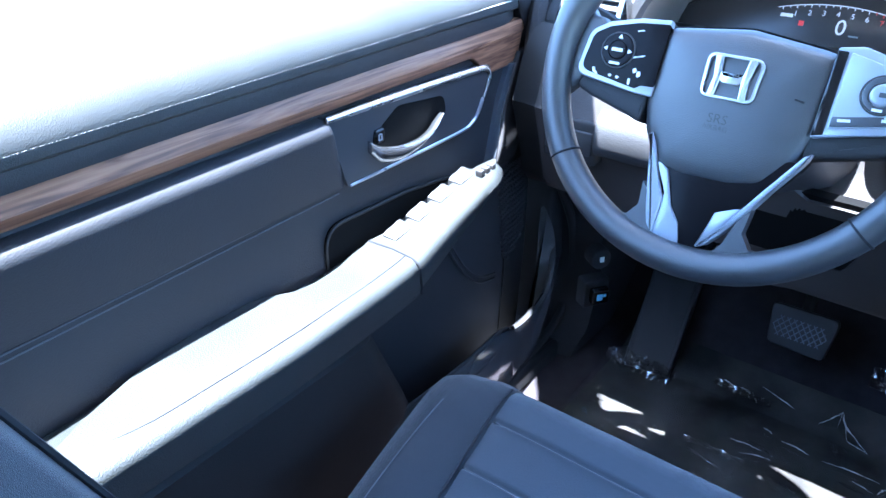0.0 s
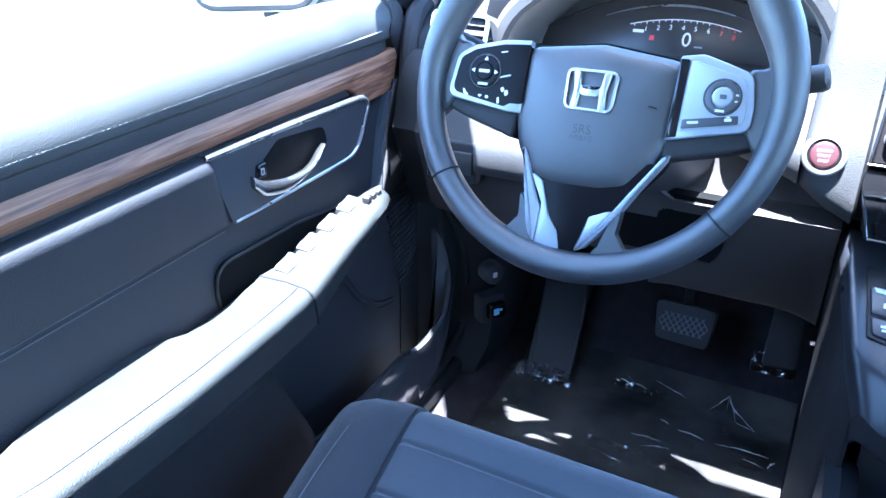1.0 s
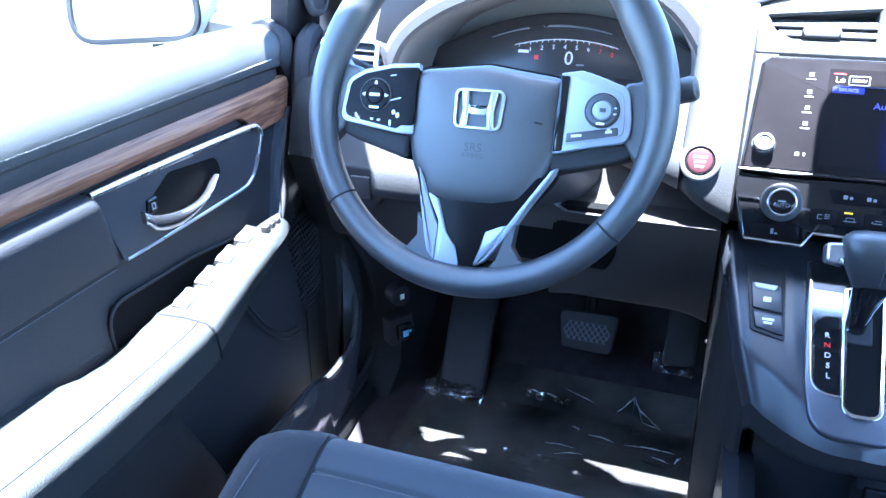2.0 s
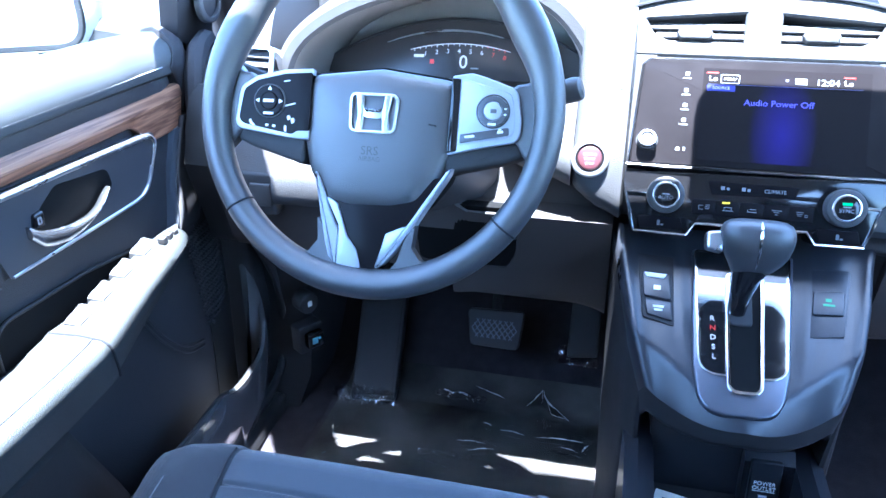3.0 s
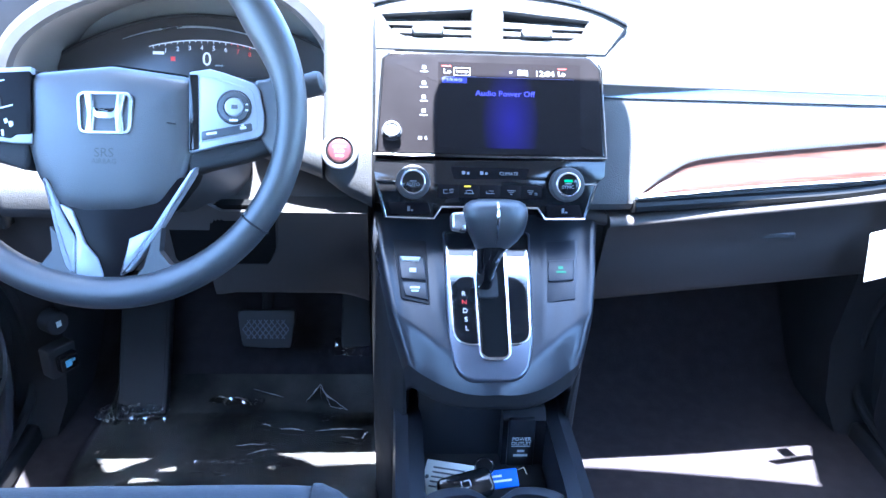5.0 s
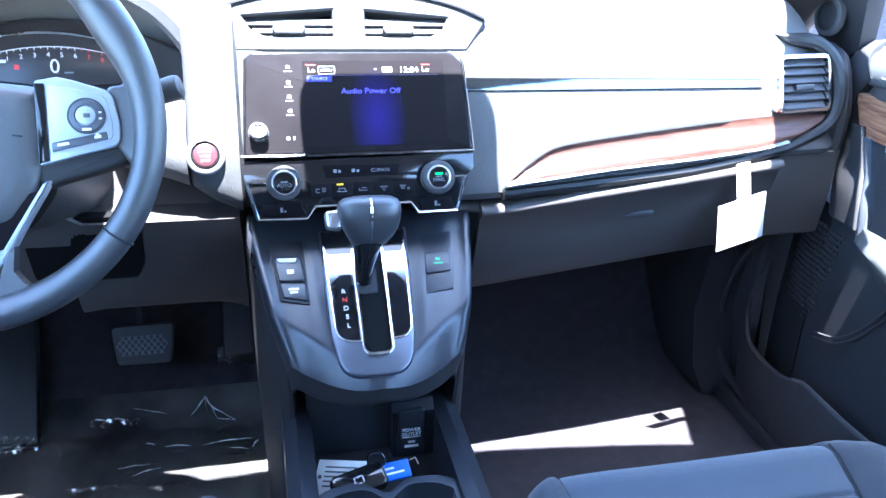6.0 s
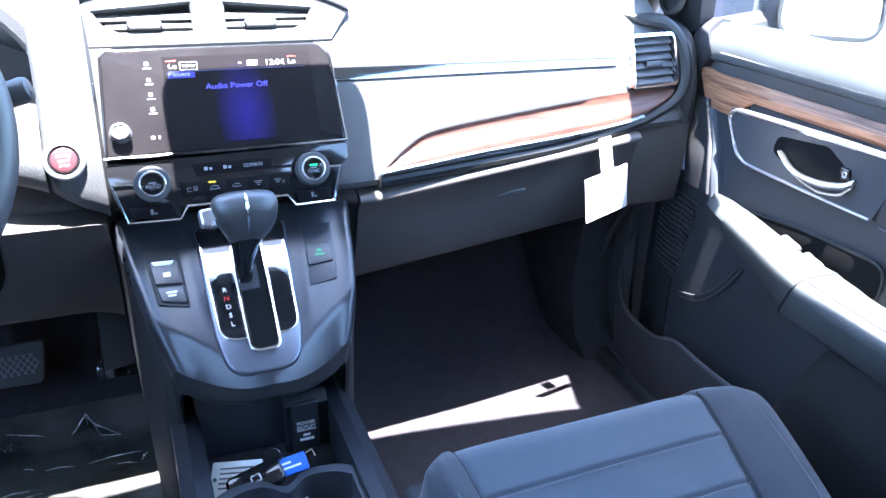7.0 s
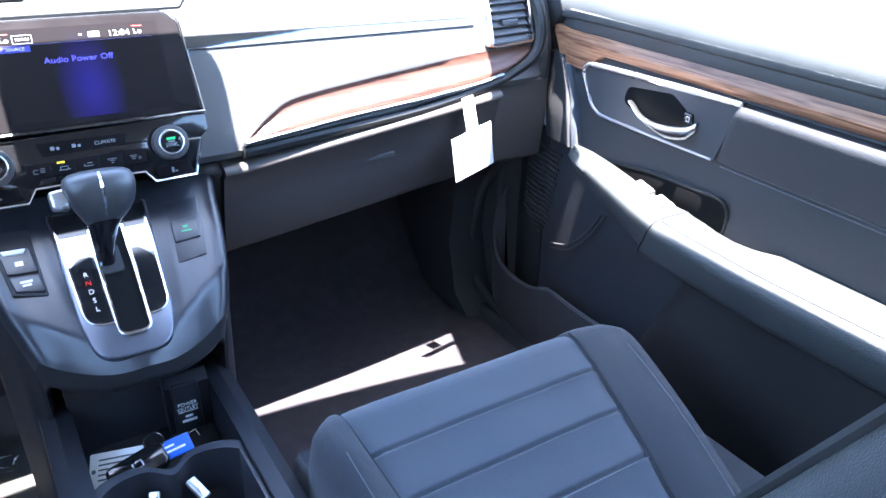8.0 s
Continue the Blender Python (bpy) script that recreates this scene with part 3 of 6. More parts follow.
        part("slat", slab(hm @ Matrix.Translation((0, v, -0.008)) @ Matrix.Rotation(radians(-28), 4, "X"), rounded([(x0, -0.0052), (x1, -0.0052), (x1, 0.0052), (x0, 0.0052)], 0.001, 2), -0.0013, 0.0013, 0.001), PAD, v_)
    part("tab", slab(at(hm, tab, 0.002, -0.004), rounded([(-0.0165, -0.0062), (0.0165, -0.0062), (0.0200, 0.0), (0.0170, 0.0064), (-0.0170, 0.0064), (-0.0200, 0.0)], 0.002, 3), -0.004, 0.006, 0.002), PAD, v_)


centre_vent(MOUTH_L, lambda v: (-0.1135 - 0.9 * (v + 0.007), -0.0230), -0.0785)
centre_vent(MOUTH_R, lambda v: (0.0125, 0.1060 + 0.64 * (v + 0.008)), 0.0560)
rv = axes(dash_pt(0.654, 0.612, 0.012), (1, 0.12, 0.0), (0, 0.32, 0.95))
vent("air_vent", rv, 0.042, 0.036, 6, 0.0058, deep=0.02, rim_mat=CHROME)
lv = axes(dash_pt(-0.652, 0.612, 0.012), (1, -0.12, 0.0), (0, 0.32, 0.95))
vent("air_vent", lv, 0.042, 0.036, 6, 0.0058, deep=0.02, rim_mat=CHROME)
bm = bmesh.new()
for k in range(9):
    x = 0.60 + 0.012 * k
    box(bm, (x, 1.0, 0.733), (x + 0.006, 1.06, 0.737), 0.001)
part("demister_grille", bm, BLACK, dash)

# ---------- instrument binnacle ----------
bin_ = thing("instrument_binnacle", (-0.39, 1.0, 0.62), "hooded instrument binnacle with a lit digital rev counter", "instruments")
ARCH = [(-0.590, 0.545), (-0.592, 0.60), (-0.573, 0.646), (-0.530, 0.680), (-0.468, 0.706), (-0.40, 0.721), (-0.33, 0.726), (-0.275, 0.716), (-0.236, 0.692), (-0.205, 0.648), (-0.200, 0.60), (-0.202, 0.545)]
arch = curve_through([(x, 0, z) for x, z in ARCH], 48)


def arch_ring(y, grow, drop=0.0):
    c = Vector((-0.395, 0, 0.58))
    out = []
    for p in arch:
        d = (p - c)
        k = 1 + grow / d.length
        out.append((c.x + d.x * k, y, c.z + d.z * k - drop))
    return out


bm = bmesh.new()
loft(bm, [arch_ring(1.11, -0.022, 0.0), arch_ring(1.0, -0.010), arch_ring(0.955, -0.002), arch_ring(0.935, 0.002)], False)
part("hood_lining", bm, HOODIN, bin_)
bm = bmesh.new()
loft(bm, [arch_ring(0.935, 0.002), arch_ring(0.930, 0.008), arch_ring(0.931, 0.020), arch_ring(0.945, 0.030), arch_ring(1.0, 0.036), arch_ring(1.12, 0.03, 0.006), arch_ring(1.25, 0.02, 0.03)], False)
part("hood", bm, PAD, bin_)
cm = axes((-0.385, 1.042, 0.618), (1, 0, 0), (0, 0.35, 0.94))
part("binnacle_back", slab(axes((0, 1.085, 0), (1, 0, 0), (0, 0, 1)), [(p[0], p[2]) for p in arch_ring(0, -0.018)][::-1], -0.01, 0.002), HOODIN, bin_)
def mask_y(x):
    return 0.059 - 1.55 * (x - 0.005) ** 2


part("dial_face", slab(cm, [(-0.205, -0.09), (0.185, -0.09)] + [(x, mask_y(x)) for x in [0.185 - 0.013 * k for k in range(31)]], -0.02, 0, 0.002), DIALBACK, bin_)
part("mask_edge", tube(bmesh.new(), [cm @ Vector((x, mask_y(x) + 0.001, 0.001)) for x in [0.185 - 0.013 * k for k in range(31)]], 0.0022, 6), BLACK, bin_)
part("inner_trim", tube(bmesh.new(), [cm @ Vector((x, 0.0435 - 1.9 * (x + 0.003) ** 2, 0.004)) for x in [-0.104 + 0.0106 * k for k in range(19)]], [0.0004 + 0.0012 * math.sin(math.pi * k / 18) for k in range(19)], 6), SATIN, bin_)


def scale_y(x):
    return 0.026 - 1.9 * (x - 0.004) ** 2


part("scale_line", tube(bmesh.new(), [cm @ Vector((x, scale_y(x), 0.001)) for x in [-0.070 + 0.0072 * k for k in range(21)]], 0.0006, 5), WHITE_LIT, bin_)
for k in range(17):
    x = -0.064 + 0.00815 * k
    big = k % 2 == 0
    part("tick", slab(at(cm, x, scale_y(x) - 0.0016, 0.001), rect(-0.0005, 0.0005, -0.0022 if big else -0.001, 0.0016), 0, 0.0006), WHITE_LIT if k < 13 else RED_LIT, bin_)
    if big and k:
        lettering("numeral", str(k // 2), at(cm, x, scale_y(x) - 0.0105, 0.001), 0.0088, WHITE_LIT if k < 13 else RED_LIT, bin_)
bars("scale_unit", cm, [(-0.065, -0.050, 0.0055, 0.0095)], WHITE_LIT, bin_)
lettering("speed_numeral", "0", at(cm, 0.008, 0.0, 0.001), 0.026, WHITE_LIT, bin_)
bars("unit_bar", cm, [(0.019, 0.030, -0.0085, -0.0065)], SYMBOL, bin_)
bars("warning_lamp", cm, [(-0.041, -0.035, -0.003, 0.003)], RED_LIT, bin_)

# ---------- driver's lower dash ----------
low = thing("driver_lower_dash", (-0.4, 0.9, 0.45), "charcoal lower dash around the steering column", "dash panel")
PROF = [(1.02, 0.60), (0.93, 0.605), (0.895, 0.60), (0.872, 0.578), (0.856, 0.55), (0.847, 0.52), (0.839, 0.503), (0.845, 0.485), (0.861, 0.44), (0.878, 0.385), (0.887, 0.340), (0.892, 0.332), (0.90, 0.328), (0.96, 0.330), (1.2, 0.36), (1.2, 0.5)]
# right of the column the upper part steps back under the centre cheek
STEP = [(1.02, 0.60), (0.96, 0.60), (0.93, 0.59), (0.91, 0.56), (0.90, 0.53), (0.895, 0.50), (0.882, 0.4815), (0.846, 0.474), (0.866, 0.44), (0.883, 0.385), (0.893, 0.340), (0.898, 0.332), (0.906, 0.328)] + PROF[13:]


def knee_ring(x):
    k = max(0.0, min(1.0, (x + 0.350) / 0.02))
    out = []
    for (y0, z0), (y1, z1) in zip(PROF, STEP):
        y, z = y0 + (y1 - y0) * k, z0 + (z1 - z0) * k
        if y < 1.1 and z < 0.37:
            z += 0.035 if x < -0.3585 else -0.012 * max(0.0, (x + 0.20) / 0.05) ** 2
        out.append((x, y + 0.02 * max(0, (abs(x) - 0.45) / 0.3), z))
    return out


bm = bmesh.new()
loft(bm, [knee_ring(x) for x in [-0.690 + 0.033 * k for k in range(11)] + [-0.360, -0.357, -0.350, -0.345, -0.34, -0.335, -0.33, -0.30, -0.28, -0.265, -0.25, -0.22, -0.20, -0.185, -0.17, -0.16, -0.15]])
part("knee_panel", bm, KNEE, low)
bm = bmesh.new()
loft(bm, [[(p[0], p[1] + 0.004, p[2]) for p in knee_ring(x)] for x in (-0.730, -0.715, -0.70, -0.6905)])
part("end_panel", bm, DARKTRIM, low, "black end of the lower dash")
# opening beside the steering column, its shade painted near-black, with its pale edge
orec = axes((0, 0.8585, 0.4535), (1, 0, 0), (0, -0.28, 0.96))
OPEN_ = rounded([(-0.262, 0.030), (-0.268, -0.040), (-0.282, -0.071), (-0.40, -0.068), (-0.40, 0.030)][::-1], [0.004, 0.004, 0.004, 0.012, 0.004][::-1], 5)
part("column_opening_shade", slab(orec, OPEN_, -0.01, 0.0015), RECESS_SHADE, low, "near-black sheet for the shaded opening around the steering column")
part("opening_edge", tube(bmesh.new(), [orec @ Vector((x, y, 0.002)) for x, y in ((-0.2615, 0.030), (-0.265, -0.005), (-0.2675, -0.038), (-0.272, -0.055), (-0.282, -0.069), (-0.32, -0.0695))], [0.0016, 0.0016, 0.0014, 0.001, 0.0008, 0.0006], 6), LOWER, low)
bm = bmesh.new()
loft(bm, [[(x, y, z) for y, z in ((0.850, 0.522), (0.838, 0.512), (0.834, 0.498), (0.833, 0.480), (0.836, 0.470), (0.842, 0.464), (0.87, 0.462), (0.88, 0.522))] for x in (-0.589, -0.586, -0.55, -0.46)])
part("trim_band", bm, PAD, low)
bm = bmesh.new()
box(bm, (-0.668, 0.846, 0.446), (-0.590, 0.88, 0.504), 0.006)
part("switch_panel", bm, BLACK, low)
sp = axes((-0.629, 0.8455, 0.474), (1, 0, 0), (0, 0, 1))
part("switch", slab(sp, rect(-0.034, -0.006, -0.016, 0.016, 0.003), 0, 0.003, 0.002), HARD, low)
part("switch", slab(sp, rect(0.004, 0.034, -0.016, 0.016, 0.003), 0, 0.003, 0.002), HARD, low)
bars("switch_mark", at(sp, -0.02, 0, 0.003), [(-0.004, 0.004, 0.001, 0.004), (-0.004, 0.004, -0.005, -0.002)], SYMBOL, low)
bm = bmesh.new()
loft(bm, [[(-0.39 + w * math.cos(a), y, z + h * math.sin(a)) for a in [2 * math.pi * k / 20 for k in range(20)]] for y, z, w, h in ((0.72, 0.600, 0.045, 0.045), (0.76, 0.585, 0.062, 0.055), (0.84, 0.55, 0.085, 0.075), (0.95, 0.50, 0.10, 0.09))])
part("column_shroud", bm, HARD, low)
# start button
st = axes((-0.183, 0.8440, 0.556), (1, 0.03, 0), (0, 0.40, 0.91))
btn = thing("start_button", (-0.183, 0.85, 0.553), "round red engine start button in a silver ring", "button")
part("ring", slab(st, circle(0, 0, 0.0222, 48), -0.01, 0.0022, 0.0022, circle(0, 0, 0.0166, 48)), SATIN, btn, "satin silver ring")
part("collar", slab(st, circle(0, 0, 0.0168, 48), -0.01, 0.0006, 0.0, circle(0, 0, 0.0140, 48)), PIANO, btn, "gloss black collar")
part("cap", slab(st, circle(0, 0, 0.0142, 48), -0.01, 0.0030, 0.0025), START_RED, btn)
lettering("print", "ENGINE", at(st, 0, 0.0042, 0.0033), 0.0044, SYMBOL, btn)
lettering("print", "START", at(st, 0, -0.0012, 0.0033), 0.0044, SYMBOL, btn)
lettering("print", "STOP", at(st, 0, -0.0066, 0.0033), 0.0044, SYMBOL, btn)
# small gloss piece left of the screen
bm = bmesh.new()
plate(bm, axes((0, 0.8775, 0.622), (1, 0, 0), (0, 0.3, 0.95)), rounded([(-0.181, -0.008), (-0.142, -0.0065), (-0.142, 0.010), (-0.177, 0.008)], 0.001), -0.01, 0.0015, 0.001)
part("strip_end", bm, PIANO, dash, "gloss black strip end beside the screen")
bm = bmesh.new()
CHEEK_LOW = [(-0.30, 0.548), (-0.237, 0.541), (-0.215, 0.535), (-0.196, 0.526), (-0.175, 0.509), (-0.144, 0.495), (-0.118, 0.490)]
rings = []
for x, dy in ((-0.300, 0.06), (-0.285, 0.035), (-0.262, 0.016), (-0.248, 0.010), (-0.235, 0.006), (-0.220, 0.003), (-0.204, 0.001), (-0.203, 0.012), (-0.199, 0.003), (-0.195, 0.001), (-0.185, 0.0), (-0.17, 0.0), (-0.158, 0.0), (-0.1445, -0.002), (-0.141, 0.014), (-0.118, 0.020)):
    zb, cap = lerp_table(CHEEK_LOW, x), 0.588 if x < -0.2035 else 0.715 if x < -0.142 else 0.664
    face = [(0.92, 0.715), (0.898, 0.70), (0.885, 0.67), (0.877, 0.64), (0.868, 0.60), (0.855, 0.575), (0.8455, max(0.552, zb + 0.030)), (0.8410, zb + 0.018), (0.8398, zb + 0.006), (0.8425, zb - 0.005), (0.850, zb - 0.013), (0.870, zb - 0.016), (1.05, zb - 0.016), (1.05, 0.71)]
    rings.append([(x, y + (dy if y < 1 else 0), min(z, cap)) for y, z in face])
loft(bm, rings)
part("centre_cheek", bm, PAD, dash, smooth=50)
# wiper stalk
stalk = thing("wiper_stalk", (-0.22, 0.77, 0.63), "black wiper stalk with a round knob beside the wheel", "stalk")
part("stem", tube(bmesh.new(), [(-0.33, 0.775, 0.605), (-0.26, 0.768, 0.632), (-0.220, 0.763, 0.649)], [0.010, 0.008, 0.008], 10), BLACK, stalk)
part("knob", tube(bmesh.new(), [(-0.220, 0.763, 0.649), (-0.215, 0.762, 0.6505), (-0.198, 0.760, 0.656), (-0.1935, 0.759, 0.6575), (-0.192, 0.759, 0.658)], [0.008, 0.0122, 0.0127, 0.0112, 0.007], 20), HARD, stalk)
stalk2 = thing("light_stalk", (-0.55, 0.77, 0.64), "black light stalk behind the wheel", "stalk")
part("stem", tube(bmesh.new(), [(-0.45, 0.770, 0.612), (-0.51, 0.765, 0.636), (-0.570, 0.760, 0.662)], [0.010, 0.008, 0.008], 10), BLACK, stalk2)
part("tip", tube(bmesh.new(), [(-0.570, 0.760, 0.662), (-0.585, 0.759, 0.668)], 0.012, 14), HARD, stalk2)

# ---------- steering wheel ----------
TILT = math.radians(23)
WM = axes((-0.3955, 0.7057, 0.6364), (1, 0, 0), (0, math.sin(TILT), math.cos(TILT)))
wheel = thing("steering_wheel", WM.translation, "dark leather steering wheel with silver lower spokes", "steering wheel")


def bell(a, mid, wide):
    return math.exp(-(((a - mid + 180) % 360 - 180) / wide) ** 2)


def rim_ring(a, grow=0.0, n=20):
    """The rim's section at a degrees: fatter on the inside at the thumb grips."""
    inner = 0.0150 + 0.0085 * (bell(a, 30, 15) + bell(a, 152, 17)) + 0.002 * bell(a, 270, 40) + grow
    outer = 0.0148 + 0.0012 * (bell(a, 40, 20) + bell(a, 140, 20)) + grow
    c, s = math.cos(radians(a)), math.sin(radians(a))
    out = []
    for j in range(n):
        b = 2 * math.pi * j / n
        r = 0.1775 + (outer if math.cos(b) > 0 else inner) * math.cos(b)
        out.append(WM @ Vector((r * c, r * s, (0.0165 + grow) * math.sin(b))))
    return out


bm = bmesh.new()
loft(bm, [rim_ring(360 * k / 144) for k in range(145)], True, False)
part("rim", bm, LEATHER, wheel, smooth=60)
for a in (217, 323):
    part("rim_seam", tube(bmesh.new(), rim_ring(a, 0.0004), 0.0011, 5, True), SEAM, wheel)
# leather that runs from the rim into the spokes
WEB = [(0.134, 0.026), (0.142, 0.035), (0.152, 0.036), (0.162, 0.047), (0.176, 0.060), (0.180, 0.0), (0.174, -0.060), (0.163, -0.046), (0.154, -0.036), (0.146, -0.024), (0.136, -0.012)]
for q in (1, -1):
    part("spoke_web", slab(WM, rounded([(q * x, y) for x, y in WEB][::-q], 0.006, 4), -0.018, -0.003, 0.005), LEATHER, wheel)
for q in (-1, 1):
    web = [(0.100, -0.149), (0.078, -0.1505), (0.060, -0.1475), (0.0505, -0.135), (0.0525, -0.112), (0.0440, -0.122), (0.0360, -0.150), (0.026, -0.163), (0.020, -0.176), (0.085, -0.160)]
    part("lower_web", slab(WM, [(q * x, y) for x, y in web][::-q], -0.013, 0.003, 0.0), LEATHER, wheel)

HUB = rounded([(-0.081, 0.0355), (0.002, 0.0455), (0.0850, 0.0355), (0.0838, -0.030), (0.0745, -0.064), (0.0525, -0.0935), (0.024, -0.1005), (-0.022, -0.1025), (-0.0495, -0.0970), (-0.0705, -0.061), (-0.0785, -0.030)],
              [0.020, 0.03, 0.018, 0.03, 0.03, 0.022, 0.03, 0.03, 0.022, 0.03, 0.03], 5)
HM = at(WM, 0, 0, -0.020)
bm = bmesh.new()
rings = [[HM @ Vector((x, y, z)) for x, y in HUB] for z in (-0.03, 0.006)]
for d, z in ((0.0006, 0.0095), (0.0022, 0.0130), (0.005, 0.0160), (0.009, 0.0185)):
    rings.append([HM @ Vector((x, y, z)) for x, y in shrink(HUB, d)])
for f, z in ((0.80, 0.0205), (0.60, 0.0222), (0.38, 0.0232), (0.15, 0.0236)):
    rings.append([HM @ Vector((x * f, y * f - 0.03 * (1 - f), z)) for x, y in shrink(HUB, 0.006)])
loft(bm, rings)
part("airbag_cover", bm, LEATHER, wheel, smooth=60)
part("cover_gap", slab(HM, shrink(HUB, -0.0028), -0.03, 0.0015, 0.001), RECESS_SHADE, wheel)
# badge: a rounded frame with two uprights and a web
em = at(HM, 0.0, -0.002, 0.0235)
EMB = rounded([(-0.0262, 0.0200), (0.0262, 0.0200), (0.0245, -0.0205), (-0.0245, -0.0205)], 0.0085, 6)
emblem = part("emblem", slab(em, EMB, -0.003, 0.003, 0.001, shrink(EMB, 0.0026)), BADGE, wheel, "chrome badge frame")
for q in (-1, 1):
    part("emblem_bar", slab(em, rounded([(q * 0.0190, 0.0185), (q * 0.0120, 0.0185), (q * 0.0095, -0.001), (q * 0.0112, -0.0190), (q * 0.0180, -0.0190), (q * 0.0158, -0.001)][::-q], 0.0008), -0.003, 0.0032, 0.001), BADGE, emblem)
part("emblem_web", slab(em, rounded([(-0.0105, 0.006), (-0.0068, 0.0012), (0.0068, 0.0012), (0.0105, 0.006), (0.0105, -0.0035), (0.006, -0.0058), (-0.006, -0.0058), (-0.0105, -0.0035)], 0.001), -0.003, 0.0028, 0.0008), BADGE, emblem)
lettering("lettering_srs", "SRS", at(HM, -0.0015, -0.0405, 0.0234), 0.0125, HARD, wheel)
lettering("lettering_airbag", "AIRBAG", at(HM, -0.0015, -0.0487, 0.0232), 0.0068, HARD, wheel)
part("cover_mark", slab(at(HM, 0.0615, -0.0105, 0.0195, -8), rect(-0.004, 0.004, -0.0007, 0.0007), 0.0, 0.003), SEAM, wheel)

# side spokes with their switch pads
PM = at(WM, 0, 0, -0.010)
LP = rounded([(-0.1555, -0.0245), (-0.1500, 0.0200), (-0.132, 0.0310), (-0.100, 0.0385), (-0.070, 0.0405), (-0.070, -0.0330), (-0.0900, -0.0325)], [0.012, 0.014, 0.02, 0.02, 0.002, 0.002, 0.004], 6)
RP = rounded([(0.0785, -0.0390), (0.112, -0.0300), (0.1500, -0.0215), (0.1500, 0.0), (0.1445, 0.0290), (0.112, 0.0395), (0.098, 0.0430), (0.0785, 0.0395)], [0.002, 0.02, 0.012, 0.02, 0.014, 0.02, 0.008, 0.002], 6)
LIN = rounded([(-0.1505, -0.0190), (-0.1455, 0.0170), (-0.130, 0.0265), (-0.100, 0.0340), (-0.070, 0.0362), (-0.070, -0.0240), (-0.0830, -0.0245), (-0.0890, -0.0285)], [0.010, 0.011, 0.018, 0.02, 0.002, 0.002, 0.003, 0.003], 6)
RIN = rounded([(0.0890, -0.0290), (0.112, -0.0235), (0.1440, -0.0160), (0.1440, 0.0), (0.1395, 0.0245), (0.108, 0.0325), (0.0890, 0.0370)], [0.002, 0.02, 0.008, 0.02, 0.011, 0.02, 0.003], 6)
for q, pl, inner in ((-1, LP, LIN), (1, RP, RIN)):
    part("spoke_back", slab(PM, rounded([(q * 0.1545, -0.020), (q * 0.074, -0.030), (q * 0.076, -0.0600), (q * 0.092, -0.0545), (q * 0.136, -0.043), (q * 0.154, -0.036)][::q], 0.006), -0.026, 0.004, 0.005), BLACK, wheel, "black underside of the spoke")
    part("spoke", slab(PM, shrink(pl, 0.001), -0.020, 0.0095, 0.002), BLACK, wheel)
    part("spoke_frame", slab(PM, pl, 0.002, 0.0112, 0.0015), SILVERPAD, wheel, "satin silver frame")
part("switch_pad", slab(PM, LIN, 0.002, 0.0122, 0.0006), GLOSSPAD, wheel, "gloss black pad with audio switches")
part("switch_pad", slab(PM, RIN, 0.002, 0.0122, 0.0006), SILVERPAD, wheel, "silver pad with cruise control switches")
part("pad_edge", slab(PM, rounded([(0.0785, -0.037), (0.0880, -0.0345), (0.0872, 0.0368), (0.0785, 0.037)], 0.001), 0.002, 0.0128, 0.0006), PIANO, wheel)
L0, R0 = at(PM, -0.1150, 0.0046, 0.0122), at(PM, 0.1219, 0.0062, 0.0122)
part("switch_ring", slab(L0, circle(0, 0, 0.0178, 32), -0.001, 0.0022, 0.0008, circle(0, 0, 0.0166, 32)), HARD, wheel)
part("switch_ring", slab(L0, circle(0, 0, 0.0160, 32), -0.001, 0.0026, 0.001, circle(0, 0, 0.0098, 32)), GLOSSPAD, wheel)
part("switch_centre", slab(L0, circle(0, 0, 0.0090, 24), -0.001, 0.0036, 0.001), GLOSSPAD, wheel)
bars("switch_mark", at(L0, 0, 0, 0.0038), [(-0.0058, 0.0058, -0.0016, 0.0016)], PADMARK, wheel)
for dx, dy, turn in ((0, 0.0130, 90), (0.0130, 0, 0), (-0.0130, 0, 180)):
    part("switch_arrow", slab(at(L0, dx, dy, 0.0027, turn), [(-0.0018, -0.0022), (0.0024, 0), (-0.0018, 0.0022)], 0, 0.0004), PADMARK, wheel)
bars("switch_mark", at(L0, 0, -0.0130, 0.0027), [(-0.0055, 0.0055, -0.0012, 0.0012)], PADMARK, wheel)
# phone, voice and menu marks along the lower edge
for pts in ([(-0.138, -0.0155), (-0.1362, -0.0200), (-0.1318, -0.0222), (-0.1305, -0.0205), (-0.1338, -0.0185), (-0.1355, -0.0152)], [(-0.1200, -0.0200), (-0.1170, -0.0190), (-0.1145, -0.0200), (-0.1170, -0.0222)], [(-0.1120, -0.0205), (-0.1090, -0.0195), (-0.1065, -0.0205), (-0.1090, -0.0228)],
            [(-0.0975, -0.0200), (-0.0952, -0.0200), (-0.0945, -0.0262), (-0.0968, -0.0262)], [(-0.0952, -0.0105), (-0.0925, -0.0090), (-0.0905, -0.0120), (-0.0935, -0.0150)], [(-0.0905, -0.0125), (-0.0870, -0.0115), (-0.0860, -0.0160), (-0.0895, -0.0180)]):
    part("switch_mark", slab(at(PM, 0, 0, 0.0122), rounded(pts, 0.0008, 2), 0, 0.0004), PADMARK, wheel)
part("key_line", slab(at(PM, 0, 0, 0.0122), [(-0.100, -0.0010), (-0.0865, 0.0030), (-0.0865, 0.0042), (-0.100, 0.0004)], 0, 0.0006), PADMARK, wheel)
